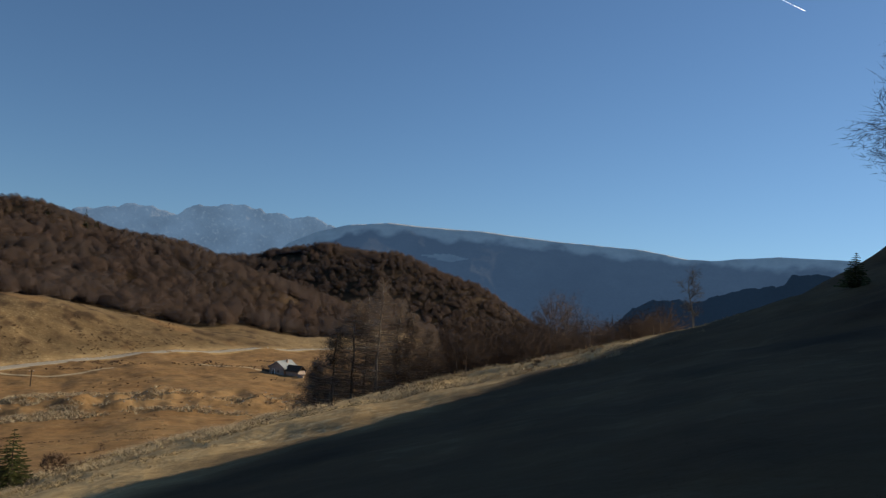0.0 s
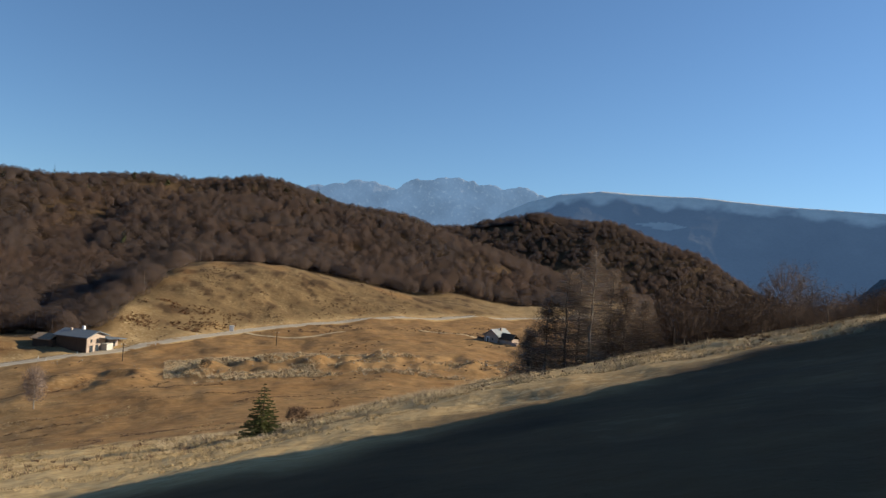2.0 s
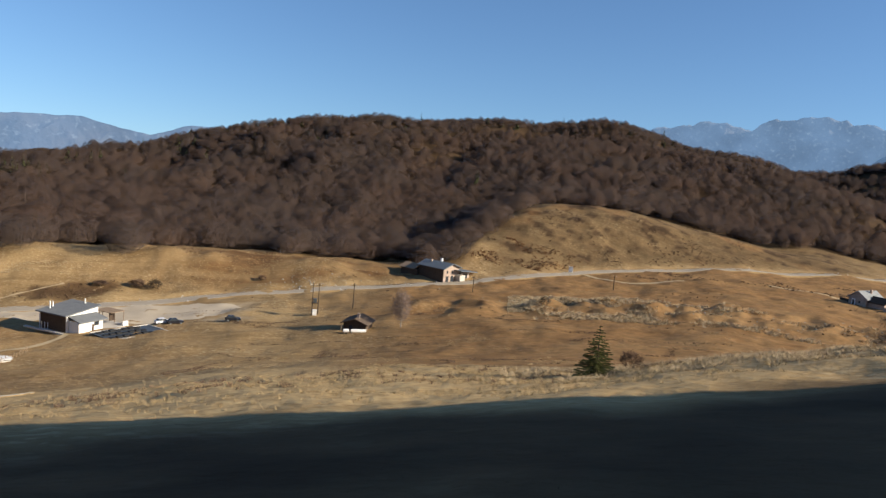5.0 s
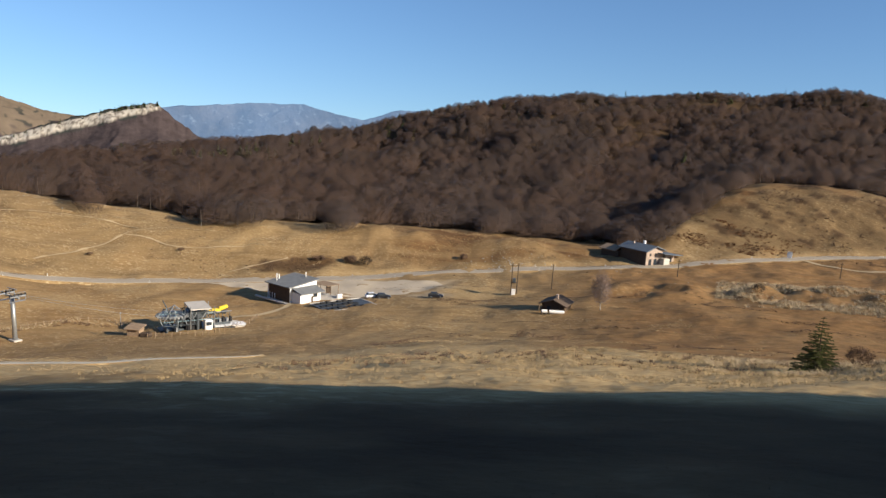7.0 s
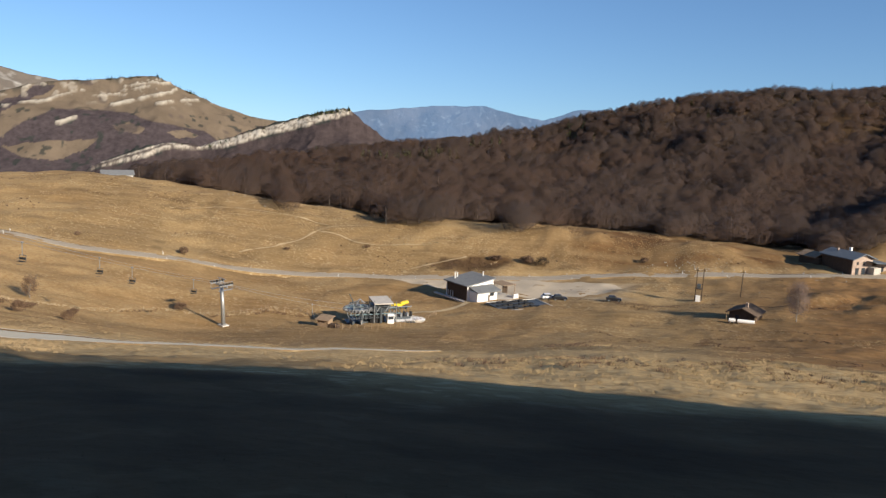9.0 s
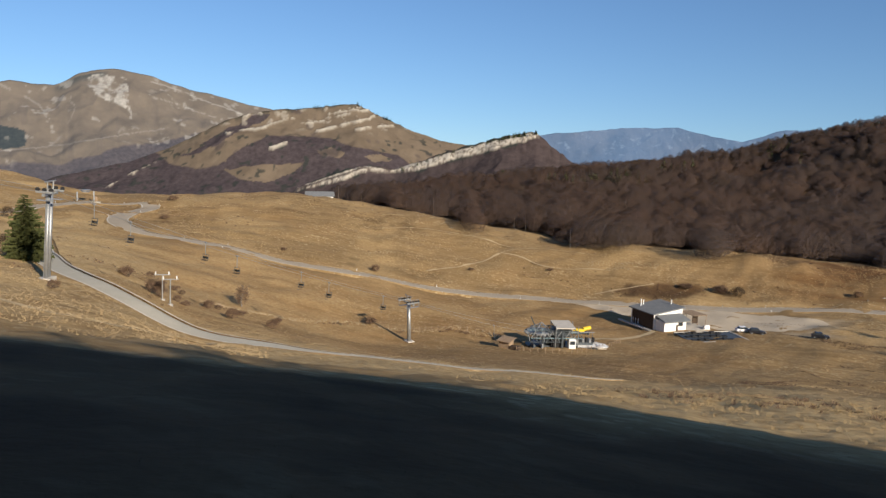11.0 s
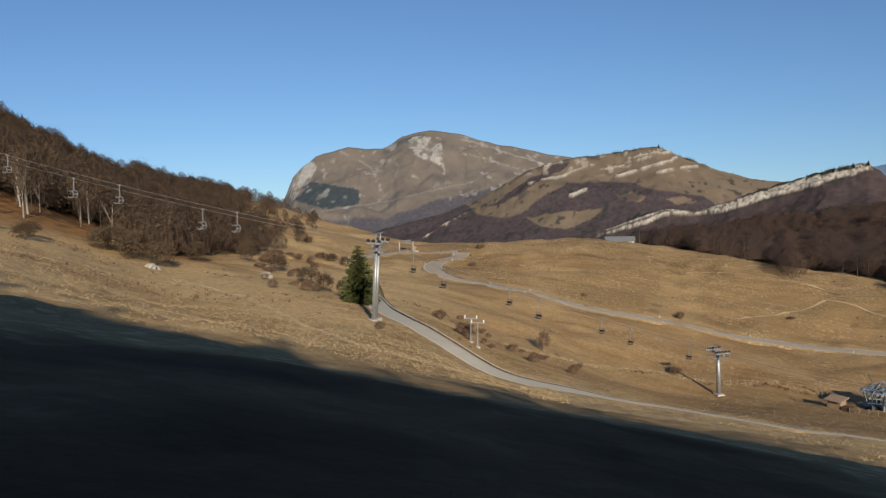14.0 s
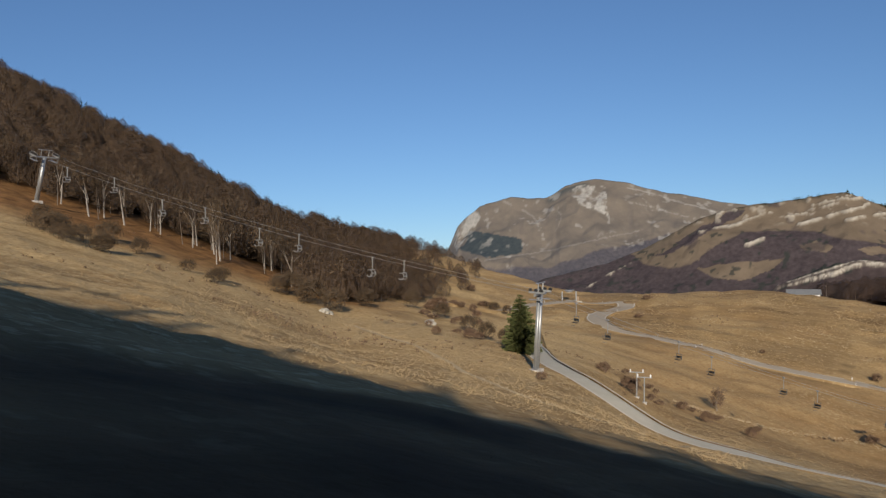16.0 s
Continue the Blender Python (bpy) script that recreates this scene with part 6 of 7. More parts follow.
    part("belt_loader", slab(-6.5, -0.6, 0.4, -1.4, 2.6, 0.9, 0.05), MAT_DARKSTEEL, t)
    part("rack", slab(4.6, -0.4, 0.6, 8.8, 2.8, 1.7, 0.08), MAT_DARKSTEEL, t)
    for x in (-0.4, 4.8):
        for y in (-2.0, 3.4):
            part("canopy_post", rod((x, y, 0.9), (x, y, 5.75), 0.1, sides=6), MAT_STEEL, t)
    cabin = part("cabin", slab(2.6, -2.6, 0.5, 4.2, -0.9, 2.9, 0.08), MAT_WHITE, t, "white control cabin")
    part("window", slab(2.8, -2.66, 1.7, 4.0, -2.58, 2.5, 0), MAT_GLASS, cabin)
    part("boom", rod((-4.4, 0.4, 4.4), (-5.8, 0.4, 7.4), 0.12, sides=6), MAT_DARKSTEEL, t)
    for k in range(3):
        part("deck_board", slab(5.0 + k * 2.4, -2.0, 0.95, 7.2 + k * 2.4, 0.8, 1.05, 0.02), MAT_WHITE, t)
    g = thing("snow_gun", 73.6, 190, 20, "yellow snow-making machine on a trailer beside the lift station", "snow machine")
    part("chassis", slab(-3.2, -0.9, 0.5, 3.2, 0.9, 0.8, 0.05), MAT_DARKSTEEL, g)
    part("hood", slab(-2.6, -0.8, 0.8, 0.6, 0.8, 2.0, 0.15), MAT_YELLOW, g)
    part("barrel", rod((0.4, 0, 1.8), (3.2, 0, 2.5), 0.8, 0.65, 16), MAT_YELLOW, g)
    part("rear_box", slab(-3.6, -0.6, 0.8, -2.7, 0.6, 1.6, 0.1), MAT_YELLOW, g)
    g.matrix_world = g.matrix_world @ Matrix.Scale(0.72, 4)
    for x in (-2.0, 2.0):
        for y in (-1.0, 1.0):
            part("wheel", rod((x, y - 0.12, 0.4), (x, y + 0.12, 0.4), 0.4, sides=14), MAT_BLACK, g)
    h = thing("ticket_hut", 79.6, 163.5, -30, "small brown timber hut with pale roof beside the lift", "hut", sink=0.2)
    h.matrix_world = h.matrix_world @ Matrix.Scale(0.8, 4)
    part("wall", slab(-1.7, 0, 0, 1.7, 2.6, 2.2, 0.04), MAT_WOOD, h)
    part("roof", prism([(-0.6, 2.1), (3.1, 2.8), (3.1, 3.0), (-0.6, 2.3)], "x", -2.2, 2.2), MAT_WOOD, h)
    # black panel on the wall stands in for the unlit inside
    part("opening", slab(-1.75, 0.5, 0.4, -1.66, 2.2, 1.9, 0), MAT_BLACK, h)
    part("counter", slab(2.0, -0.2, 0, 4.6, 1.6, 1.3, 0.05), MAT_BOARD, h)


    return t


STATION = bottom_station()
for s, fr in ((2.3, (0.62,)), (-2.3, ())):
    a = T2.matrix_world @ (Matrix.Rotation(radians(2.0), 4, "X") @ Vector((s, 0, 9.9)))
    pts = rope("haul_rope", a, STATION.matrix_world @ Vector((-3.6, 1.0 - s * 1.25, 3.8)), 0.6)
    hang(dark_chair, pts, fr, 90)
for ob in (dark_chair, light_chair):
    for o in (*ob.children_recursive, ob):
        bpy.data.objects.remove(o)


# ---- vehicles ----
def car(az, r, turn, paint, label):
    t = thing("car", az, r, turn, label, "car", "parked cars", sink=0.02)
    prof = [(-2.1, 0.35), (2.1, 0.35), (2.15, 0.75), (1.2, 0.95), (-1.95, 1.0), (-2.15, 0.7)]
    b = prism(prof, "y", -0.85, 0.85)
    bmesh.ops.bevel(b, geom=list(b.edges), offset=0.06, segments=2, affect="EDGES")
    part("body", b, paint, t, smooth_faces=False)
    b = prism([(-1.75, 0.95), (1.0, 0.93), (0.35, 1.45), (-1.35, 1.5)], "y", -0.74, 0.74)
    bmesh.ops.bevel(b, geom=list(b.edges), offset=0.05, segments=1, affect="EDGES")
    part("glasshouse", b, MAT_GLASS, t, "dark car windows")
    part("roof", slab(-1.35, -0.7, 1.44, 0.35, 0.7, 1.54, 0.03), paint, t)
    for x in (-1.3, 1.35):
        for y in (-0.8, 0.8):
            w = part("wheel", rod((x, y - 0.1, 0.32), (x, y + 0.1, 0.32), 0.32, sides=16), MAT_BLACK, t)
            part("rim", rod((x, y - 0.11, 0.32), (x, y + 0.11, 0.32), 0.18, sides=10), MAT_STEEL, w)
    for y in (-0.6, 0.6):
        part("headlight", slab(2.05, y - 0.15, 0.65, 2.16, y + 0.15, 0.8, 0.02), MAT_WHITE, t)
        part("tail_light", slab(-2.16, y - 0.12, 0.72, -2.08, y + 0.12, 0.9, 0.02), MAT_SHRUB, t)
    for y in (-0.95, 0.95):
        part("mirror", slab(0.65, y - 0.09, 0.95, 0.8, y + 0.09, 1.08, 0.02), paint, t)


car(61.95, 209, 20, MAT_CARWHITE, "white estate car parked on the gravel beside the lodge")
car(61.1, 208, 12, MAT_CARDARK, "dark hatchback parked beside a white car on the gravel")
car(57.0, 208.5, 4, MAT_CARDARK, "dark car parked alone on the meadow edge")


def play_pad():
    t = thing("terrace_enclosure", 64.0, 197, 32, "low-walled rectangular terrace with dark covered tables", "terrace", sink=0.3)
    for a in ((-8.0, -4.4, 8.0, -4.0), (-8.0, 5.2, 8.0, 5.6), (7.6, -4.0, 8.0, 5.2)):
        part("kerb", slab(a[0], a[1], 0, a[2], a[3], 0.5, 0.04), MAT_CONCRETE, t)
    part("paving", slab(-7.9, -4.0, 0.05, 7.6, 5.2, 0.32, 0.02), MAT_DARKSTEEL, t)
    for k in range(7):
        for y in (-2.8, 0.4, 3.4):
            table_top = part("covered_table", slab(-7.2 + k * 1.7, y, 0.32, -5.8 + k * 1.7, y + 1.2, 0.55 + 0.12 * (k % 3), 0.08), MAT_BLACK, t, "table under a black cover")


play_pad()


# ---- poles, posts and fences ----
for az, r, h in ((48.03, 226, 8.2), (38.84, 259.5, 6.2), (28.2, 283, 6.0), (50.7, 217, 9.6), (51.15, 217, 9.6)):
    t = thing("utility_pole", az, r, 0, "dark wooden utility pole with insulators", "pole", "utility poles", sink=0.3)
    part("shaft", rod((0, 0, 0), (0.05, 0, h), 0.16, 0.11), MAT_BOARD, t)
    part("cross_arm", slab(-0.7, -0.06, h - 0.7, 0.7, 0.06, h - 0.58, 0.01), MAT_BOARD, t)
    for x in (-0.6, 0.6):
        part("insulator", rod((x, 0, h - 0.58), (x, 0, h - 0.36), 0.07), MAT_WHITE, t)
t = thing("transformer_box", 50.95, 216, 0, "white electrical cabinet between two poles", "cabinet", sink=0.1)
part("cabinet", slab(-0.6, -0.5, 0, 0.6, 0.4, 1.7, 0.05), MAT_WHITE, t)
part("platform", slab(-1.0, -0.6, 3.6, 1.0, 0.6, 3.8, 0.02), MAT_BOARD, t)
part("transformer", slab(-0.5, -0.4, 3.8, 0.5, 0.4, 5.0, 0.06), MAT_DARKSTEEL, t)
t = thing("road_cabinet", 31.5, 325, 0, "small white roadside cabinet", "cabinet", sink=0.1)
part("body", slab(-0.9, -0.6, 0, 0.9, 0.6, 2.4, 0.05), MAT_WHITE, t)
part("lid", slab(-1.0, -0.7, 2.4, 1.0, 0.7, 2.55, 0.03), MAT_CONCRETE, t)


def marker():
    t = tagged(new("marker_post"), "short white roadside marker post with dark band", "post", "road marker posts")
    part("post", slab(-0.07, -0.06, 0, 0.07, 0.06, 0.85, 0.02), MAT_WHITE, t)
    part("band", slab(-0.075, -0.065, 0.60, 0.075, 0.065, 0.72, 0), MAT_BLACK, t)
    return t


proto = marker()
line = spline(UPPER, 1.0)
tan = np.gradient(line, axis=0)
tan /= np.hypot(tan[:, 0], tan[:, 1])[:, None]
for i in range(10, len(line) - 5, 13):
    for s in (-3.2, 3.2):
        if rng.uniform() < 0.5:
            x, y = line[i][0] - tan[i][1] * s, line[i][1] + tan[i][0] * s
            copy_thing(proto, Matrix.Translation((x, y, float(ground_z(x, y)) - 0.02)) @ pose(0, 0, 0, rng.normal(0, 3), rng.normal(0, 3), rng.uniform(0, 90)))
for o in (*proto.children_recursive, proto):
    bpy.data.objects.remove(o)


def fence(points, step, label):
    line = spline(points, step)
    t = tagged(new("fence"), label, "fence")
    t.matrix_world = Matrix.Translation((line[0][0], line[0][1], float(ground_z(*line[0]))))
    tops = []
    for x, y in line:
        h = rng.uniform(0.9, 1.3)
        p = Vector((x, y, float(ground_z(x, y)))) - t.matrix_world.translation
        q = p + Vector((rng.normal(0, 0.08), rng.normal(0, 0.08), h))
        part("post", rod(p - Vector((0, 0, 0.2)), q, 0.07, sides=5), MAT_WOOD, t)
        tops.append(p + Vector((0, 0, 0.8)))
    for p, q in zip(tops, tops[1:]):
        part("rail", rod(p, q, 0.035, sides=4), MAT_WOOD, t)


fence([(78.6, 160), (76.5, 159.5), (74.0, 163), (71.8, 172), (70.5, 183)], 1.6, "weathered wooden post fence below the lift station")
fence([(86.8, 172), (84.5, 178), (81.5, 181), (79.8, 176)], 2.0, "crooked weathered wooden fence near the lift line")

for name, pts, w in (("footpath", [(68.2, 202.5), (68.9, 197), (70.3, 191), (72.5, 183), (75.5, 178)], 0.8), ("track", [(31.0, 326), (28.9, 312), (27.2, 305), (25.2, 309), (23.0, 318)], 1.3), ("track", [(17.5, 330), (14.5, 324), (12.6, 316), (11.0, 306)], 1.2),
                     ("footpath", [(85.9, 249), (82.4, 265), (80.2, 278.5)], 0.5), ("footpath", [(80.2, 278.5), (78.5, 276), (76.6, 269.5), (73.8, 272), (71.8, 273.5)], 0.5), ("footpath", [(90.8, 288), (86.5, 297), (82.5, 293.5), (79.2, 286)], 0.45), ("footpath", [(72.8, 252.5), (70.6, 258.5), (68.5, 265)], 0.45), ("footpath", [(80.2, 278.5), (79.0, 284), (76.5, 288), (73.0, 286)], 0.25),
                     ("footpath", [(127, 128), (121.3, 98), (118.3, 81), (114.5, 72), (110.5, 69), (105.8, 71), (101.7, 81)], 0.3)):
    tagged(new(name, ribbon(name, spline(pts, 1.0), [-w, -w / 3, w / 3, w], 0.08, MAT_TRACK)), "trodden pale track through the dry grass", "path", kind="structure")


# ---- single trees and shrubs ----
def tubes(segs, sides=5):
    """Tapered tubes for (start, end, r0, r1) rows."""
    a = np.array([[*s[0], s[2]] for s in segs])
    b = np.array([[*s[1], s[3]] for s in segs])
    d = b[:, :3] - a[:, :3]
    d /= np.linalg.norm(d, axis=1, keepdims=True) + 1e-9
    ref = np.where(np.abs(d[:, 2:3]) > 0.9, [[1.0, 0, 0]], [[0, 0, 1.0]])
    u = np.cross(d, ref)
    u /= np.linalg.norm(u, axis=1, keepdims=True)
    w = np.cross(d, u)
    ang = np.arange(sides) * 2 * np.pi / sides
    ring = np.cos(ang)[None, :, None] * u[:, None] + np.sin(ang)[None, :, None] * w[:, None]
    v = np.concatenate([a[:, None, :3] + ring * a[:, None, 3:], b[:, None, :3] + ring * b[:, None, 3:]], 1).reshape(-1, 3)
    k = np.arange(len(segs))[:, None, None] * 2 * sides
    i = np.arange(sides)
    q = np.stack([i, (i + 1) % sides, (i + 1) % sides + sides, i + sides], -1)
    return v, (k + q).reshape(-1, 4)


def bare_tree(az, r, height, spread, label, stems_n=1, seed=1, twig=0.02, twig_mat=None, n_twigs=2600, category="tree", lean=0.0, base_sink=0.2, fill=None, name="bare_tree"):
    g = random.Random(seed)
    top = thing(name, az, r, 0, label, category, sink=base_sink)
    segs, tips = [], []

    def grow(p, d, length, rad, level):
        n = (8, 4, 3, 3)[level]
        for k in range(n):
            d = (d + Vector((g.gauss(0, 0.13), g.gauss(0, 0.13), g.gauss(0.03, 0.06)))).normalized()
            q = p + d * (length / n)
            r1 = rad * (1 - 0.8 * (k + 1) / n / (1.0 if level else 1.15))
            segs.append((tuple(p), tuple(q), rad * (1 - 0.8 * k / n / (1.0 if level else 1.15)), max(r1, 0.006)))
            if level >= 2:
                tips.append((q, d, length * 0.5))
            if level < 3 and (k > 0 or level):
                for _ in range((2, 3, 2)[level]):
                    a = g.uniform(0, 6.283)
                    side = d.orthogonal().normalized()
                    side.rotate(Matrix.Rotation(a, 3, d))
                    f = length * g.uniform(0.35, 0.6) * (0.85 if level else spread)
                    grow(q, (d * g.uniform(0.4, 0.8) + side * g.uniform(0.6, 1.0)).normalized(), f, max(r1 * 0.6, 0.012), level + 1)
            p = q
    for s in range(stems_n):
        o = Vector((0, 0, 0)) if stems_n == 1 else Vector((g.uniform(-1, 1) * height * 0.22, g.uniform(-0.6, 0.6), 0))
        grow(o, Vector((lean + g.gauss(0, 0.05), g.gauss(0, 0.05), 1)), height * g.uniform(0.75, 0.92), height * 0.014 + 0.03, 0)
    thick = [s for s in segs if s[2] > 0.035]
    fine = [s for s in segs if s[2] <= 0.035]
    v, f = tubes(thick, 6)
    vf, ff = tubes(fine, 3)
    me = mesh_of("trunk", v, f, [MAT_TRUNK])
    smooth_shade(me)
    tr = new("trunk", me)
    tr.parent = top
    br = new("limb", mesh_of("limb", vf, ff, [MAT_STEM]))
    br.parent = top
    gg = np.random.default_rng(seed)
    idx = gg.integers(0, len(tips), n_twigs)
    p = np.array([tips[i][0] for i in idx]) + gg.normal(0, 0.016 * height, (n_twigs, 3))
    d = np.array([tips[i][1] for i in idx]) + gg.normal(0, 0.38, (n_twigs, 3))
    d /= np.linalg.norm(d, axis=1, keepdims=True)
    ln = np.array([tips[i][2] for i in idx])[:, None] * gg.uniform(0.3, 1.1, (n_twigs, 1)) - 0
    w = np.cross(d, gg.normal(0, 1, (n_twigs, 3)))
    w *= twig / (np.linalg.norm(w, axis=1, keepdims=True) + 1e-9)
    tv = np.stack([p - w, p + w, p + d * ln], 1).reshape(-1, 3)
    if fill:
        fv = twigs(np.zeros((1, 3)), np.array([height]), np.array([fill[0]]), fill[1], 0.016, fill[2], seed, -0.95)[0]
        fs = sprays(np.zeros((1, 3)), np.array([height]), np.array([fill[0]]), fill[1], 0.055, fill[2], seed + 1, -0.9)[0]
        tv = np.concatenate([tv, fv, fs])
    cr = new("crown", mesh_of("crown", tv, np.arange(len(tv)).reshape(-1, 3), [twig_mat or MAT_TWIG]))
    cr.parent = top
    return top


def larch(az, r, height, radius, label, seed):
    """A straight pale trunk with level boughs, bare but for fine brown twigs."""
    g = np.random.default_rng(seed)
    t = thing("larch", az, r, 0, label, "tree", "larches on the crest", sink=0.2)
    stem = [np.array([g.normal(0, 0.03) * k, g.normal(0, 0.03) * k, height * 0.98 * k / 6]) for k in range(7)]
    girth = np.linspace(height * 0.013 + 0.05, 0.03, 7)
    segs, mids = [(a, b, r0, r1) for a, b, r0, r1 in zip(stem, stem[1:], girth, girth[1:])], []
    for k in range(190):
        f = g.uniform(0.04, 0.97) ** 1.15
        a = g.uniform(0, 6.283)
        L = radius * (1.04 - f) ** 0.8 * g.uniform(0.5, 1.12)
        d = np.array([np.cos(a), np.sin(a), 0])
        p0 = np.array([0, 0, height * f])
        p1, p2 = p0 + d * L * 0.55 + [0, 0, 0.02 * L], p0 + d * L + [0, 0, 0.12 * L]
        segs += [(p0, p1, 0.03, 0.02), (p1, p2, 0.02, 0.008)]
        mids += [p0 + (p1 - p0) * u for u in (0.5, 0.8)] + [p1 + (p2 - p1) * u for u in (0.2, 0.5, 0.8, 1.0)]
    v, f = tubes(segs, 5)
    new("trunk", mesh_of("trunk", v, f, [MAT_TRUNK])).parent = t
    m = np.repeat(np.array(mids), 12, axis=0)
    c = m + g.normal(0, 0.24, m.shape)
    tip = c + np.stack([g.normal(0, 0.22, len(m)), g.normal(0, 0.22, len(m)), g.normal(-0.10, 0.20, len(m))], -1)
    w = g.normal(0, 0.021, m.shape)
    tv = np.stack([c - w, c + w, tip], 1).reshape(-1, 3)
    new("crown", mesh_of("crown", tv, np.arange(len(tv)).reshape(-1, 3), [MAT_LARCH])).parent = t


for k, (az, r, h, w) in enumerate(((7.6, 73, 8.4, 3.7), (6.2, 74, 10.9, 4.2), (4.4, 73, 12.0, 4.5), (3.0, 76, 10.4, 4.0), (8.9, 75, 5.8, 2.9), (5.3, 77, 11.6, 4.4), (1.9, 76, 8.6, 3.6), (0.6, 78, 7.2, 3.2))):
    larch(az, r, h, w, "leafless larch with straight pale trunk behind the grassy crest", 40 + k)
bare_tree(-8.7, 92, 10.6, 0.75, "bare grey tree standing above the thicket on the crest", 1, 5, 0.03, n_twigs=6500, fill=(3.0, 900, 0.3))
bare_tree(-18.8, 70, 5.4, 0.5, "slender bare young tree on the crest", 1, 6, 0.02, n_twigs=900)
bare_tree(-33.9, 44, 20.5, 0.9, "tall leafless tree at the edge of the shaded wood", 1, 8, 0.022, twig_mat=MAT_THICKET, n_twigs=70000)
bare_tree(44.2, 186, 9.6, 0.40, "lone grey leafless birch standing in the meadow", 1, 9, 0.05, twig_mat=MAT_BIRCH, n_twigs=5000, fill=(2.7, 1300, 0.14))
bare_tree(100.0, 155, 4.6, 0.6, "small leafless tree beside the ditch", 1, 10, 0.03, twig_mat=MAT_SHRUB, n_twigs=2600, fill=(1.7, 500, 0.12))


def spruce(az, r, height, radius, label, seed, tiers=17, taper=0.9, shoot=1.0):
    """Whorls of boughs that droop and turn up at their tips, each hung with short needled shoots."""
    g = np.random.default_rng(seed)
    t = thing("spruce", az, r, 0, label, "tree", sink=0.1)
    part("trunk", rod((0, 0, 0), (0, 0, height * 0.97), height * 0.020, 0.01, 8), MAT_BOARD, t)
    vs, boughs = [], []
    for k in range(tiers):
        f = (k + 0.3) / tiers
        n = int(6 + 5 * (1 - f))
        for j in range(n):
            a = 6.283 * (j + g.uniform(-0.35, 0.35)) / n + 2.4 * k
            L = radius * (1.02 - f) ** taper * g.uniform(0.72, 1.16) + 0.04
            d, q = np.array([np.cos(a), np.sin(a), 0.0]), np.array([-np.sin(a), np.cos(a), 0.0])
            root = np.array([0, 0, height * (0.05 + 0.93 * f + g.normal(0, 0.008))])

            def at(u):
                return root + d * L * u + np.array([0, 0, L * (0.10 * u - 0.42 * u * u + 0.30 * u ** 3)])
            boughs += [(at(u), at(u + 0.25), 0.010 * (1.2 - u) + 0.004, 0.010 * (0.95 - u) + 0.004) for u in (0.0, 0.25, 0.5, 0.75)]
            m = 9
            for i in range(m):
                u = 0.16 + 0.84 * i / (m - 1)
                c = at(u)
                for side in (-1, 1):
                    tip = c + d * L * 0.16 + q * side * L * 0.30 * (1.12 - u) * g.uniform(0.6, 1.2) + np.array([0, 0, g.normal(-0.05, 0.05) * L])
                    w = shoot * (np.array([0, 0, 0.016 + 0.030 * L * g.uniform(0.6, 1.2)]) + d * 0.035 * L)
                    vs += [c - w, c + w, tip]
    ob = new("needles", mesh_of("needles", np.array(vs), np.arange(len(vs)).reshape(-1, 3), [MAT_NEEDLE_LIT]))
    ob.parent = t
    v, f = tubes(boughs, 4)
    ob = tagged(new("branches", mesh_of("branches", v, f, [MAT_BOARD])), kind="stuff")
    ob.parent = t


spruce(28.7, 52.5, 3.9, 1.45, "young dark green spruce growing in tall straw grass", 21)
spruce(-29.0, 52, 2.3, 0.9, "small spruce silhouetted on the shaded crest", 22)
spruce(114.2, 130, 10.6, 3.2, "dark green conifer beside the lane and lift tower", 23, 34, 0.62, 2.6)


def shrub(az, r, h, w, label, seed, mat=None, n=420):
    p = np.array([on_ground(az, r)])
    v, f, nrm = twigs(p * 0, np.array([h]), np.array([w]), n // 2, 0.016, 0.0, seed, -0.3)
    v2, f2, n2 = sprays(p * 0, np.array([h]), np.array([w]), n // 2, 0.07, 0.0, seed + 50, -0.9)
    v, f = np.concatenate([v, v2]), np.concatenate([f, f2 + len(v)])
    ob = tagged(new("shrub", mesh_of("shrub", v, f, [mat or MAT_SHRUB])), label, "shrub", "shrubs")
    ob.location = on_ground(az, r, 0.1)


SHRUBS = [(108.0, 137, 1.7, 1.7), (106.3, 128, 2.2, 1.6), (105.8, 126, 2.6, 1.3), (102.4, 138, 1.2, 1.5), (97.4, 150, 0.7, 1.5), (90.2, 174, 1.3, 1.8), (89.9, 233, 1.7, 1.9), (96.9, 236, 0.9, 1.2), (82.4, 258, 0.8, 1.4),
          (76.3, 266, 0.9, 1.5), (105.4, 265, 1.0, 2.0), (104.8, 304, 1.4, 2.3), (55.0, 272, 2.0, 2.0), (62.6, 260, 3.2, 3.0), (63.8, 262, 2.0, 3.2), (66.2, 263, 1.2, 3.0), (112.7, 96, 0.9, 1.0), (26.2, 53.5, 1.0, 1.1), (33.2, 221, 2.2, 2.4), (130.2, 150, 5.0, 4.0), (128.5, 147, 4.4, 3.2), (131.6, 154, 4.6, 3.4),
          (136.7, 141, 2.6, 2.4), (139.0, 139, 2.2, 2.0), (144.7, 130, 2.8, 2.6), (147.0, 128, 2.6, 2.4), (118.2, 158, 3.4, 2.8), (116.8, 148, 3.6, 2.6), (120.2, 175, 3.6, 3.0), (122.5, 185, 4.5, 3.0), (126.0, 165, 3.8, 3.0), (132.5, 152, 3.8, 3.0), (115.5, 140, 3.0, 1.8)]
pick = np.random.default_rng(91)
SHRUBS += [(pick.uniform(115.5, 122), pick.uniform(128, 176), pick.uniform(0.6, 1.3), pick.uniform(0.9, 2.0)) for k in range(12)]
SHRUBS += [(pick.uniform(135, 150.5), pick.uniform(128, 152), pick.uniform(2.0, 3.6), pick.uniform(2.2, 3.8)) for k in range(9)]
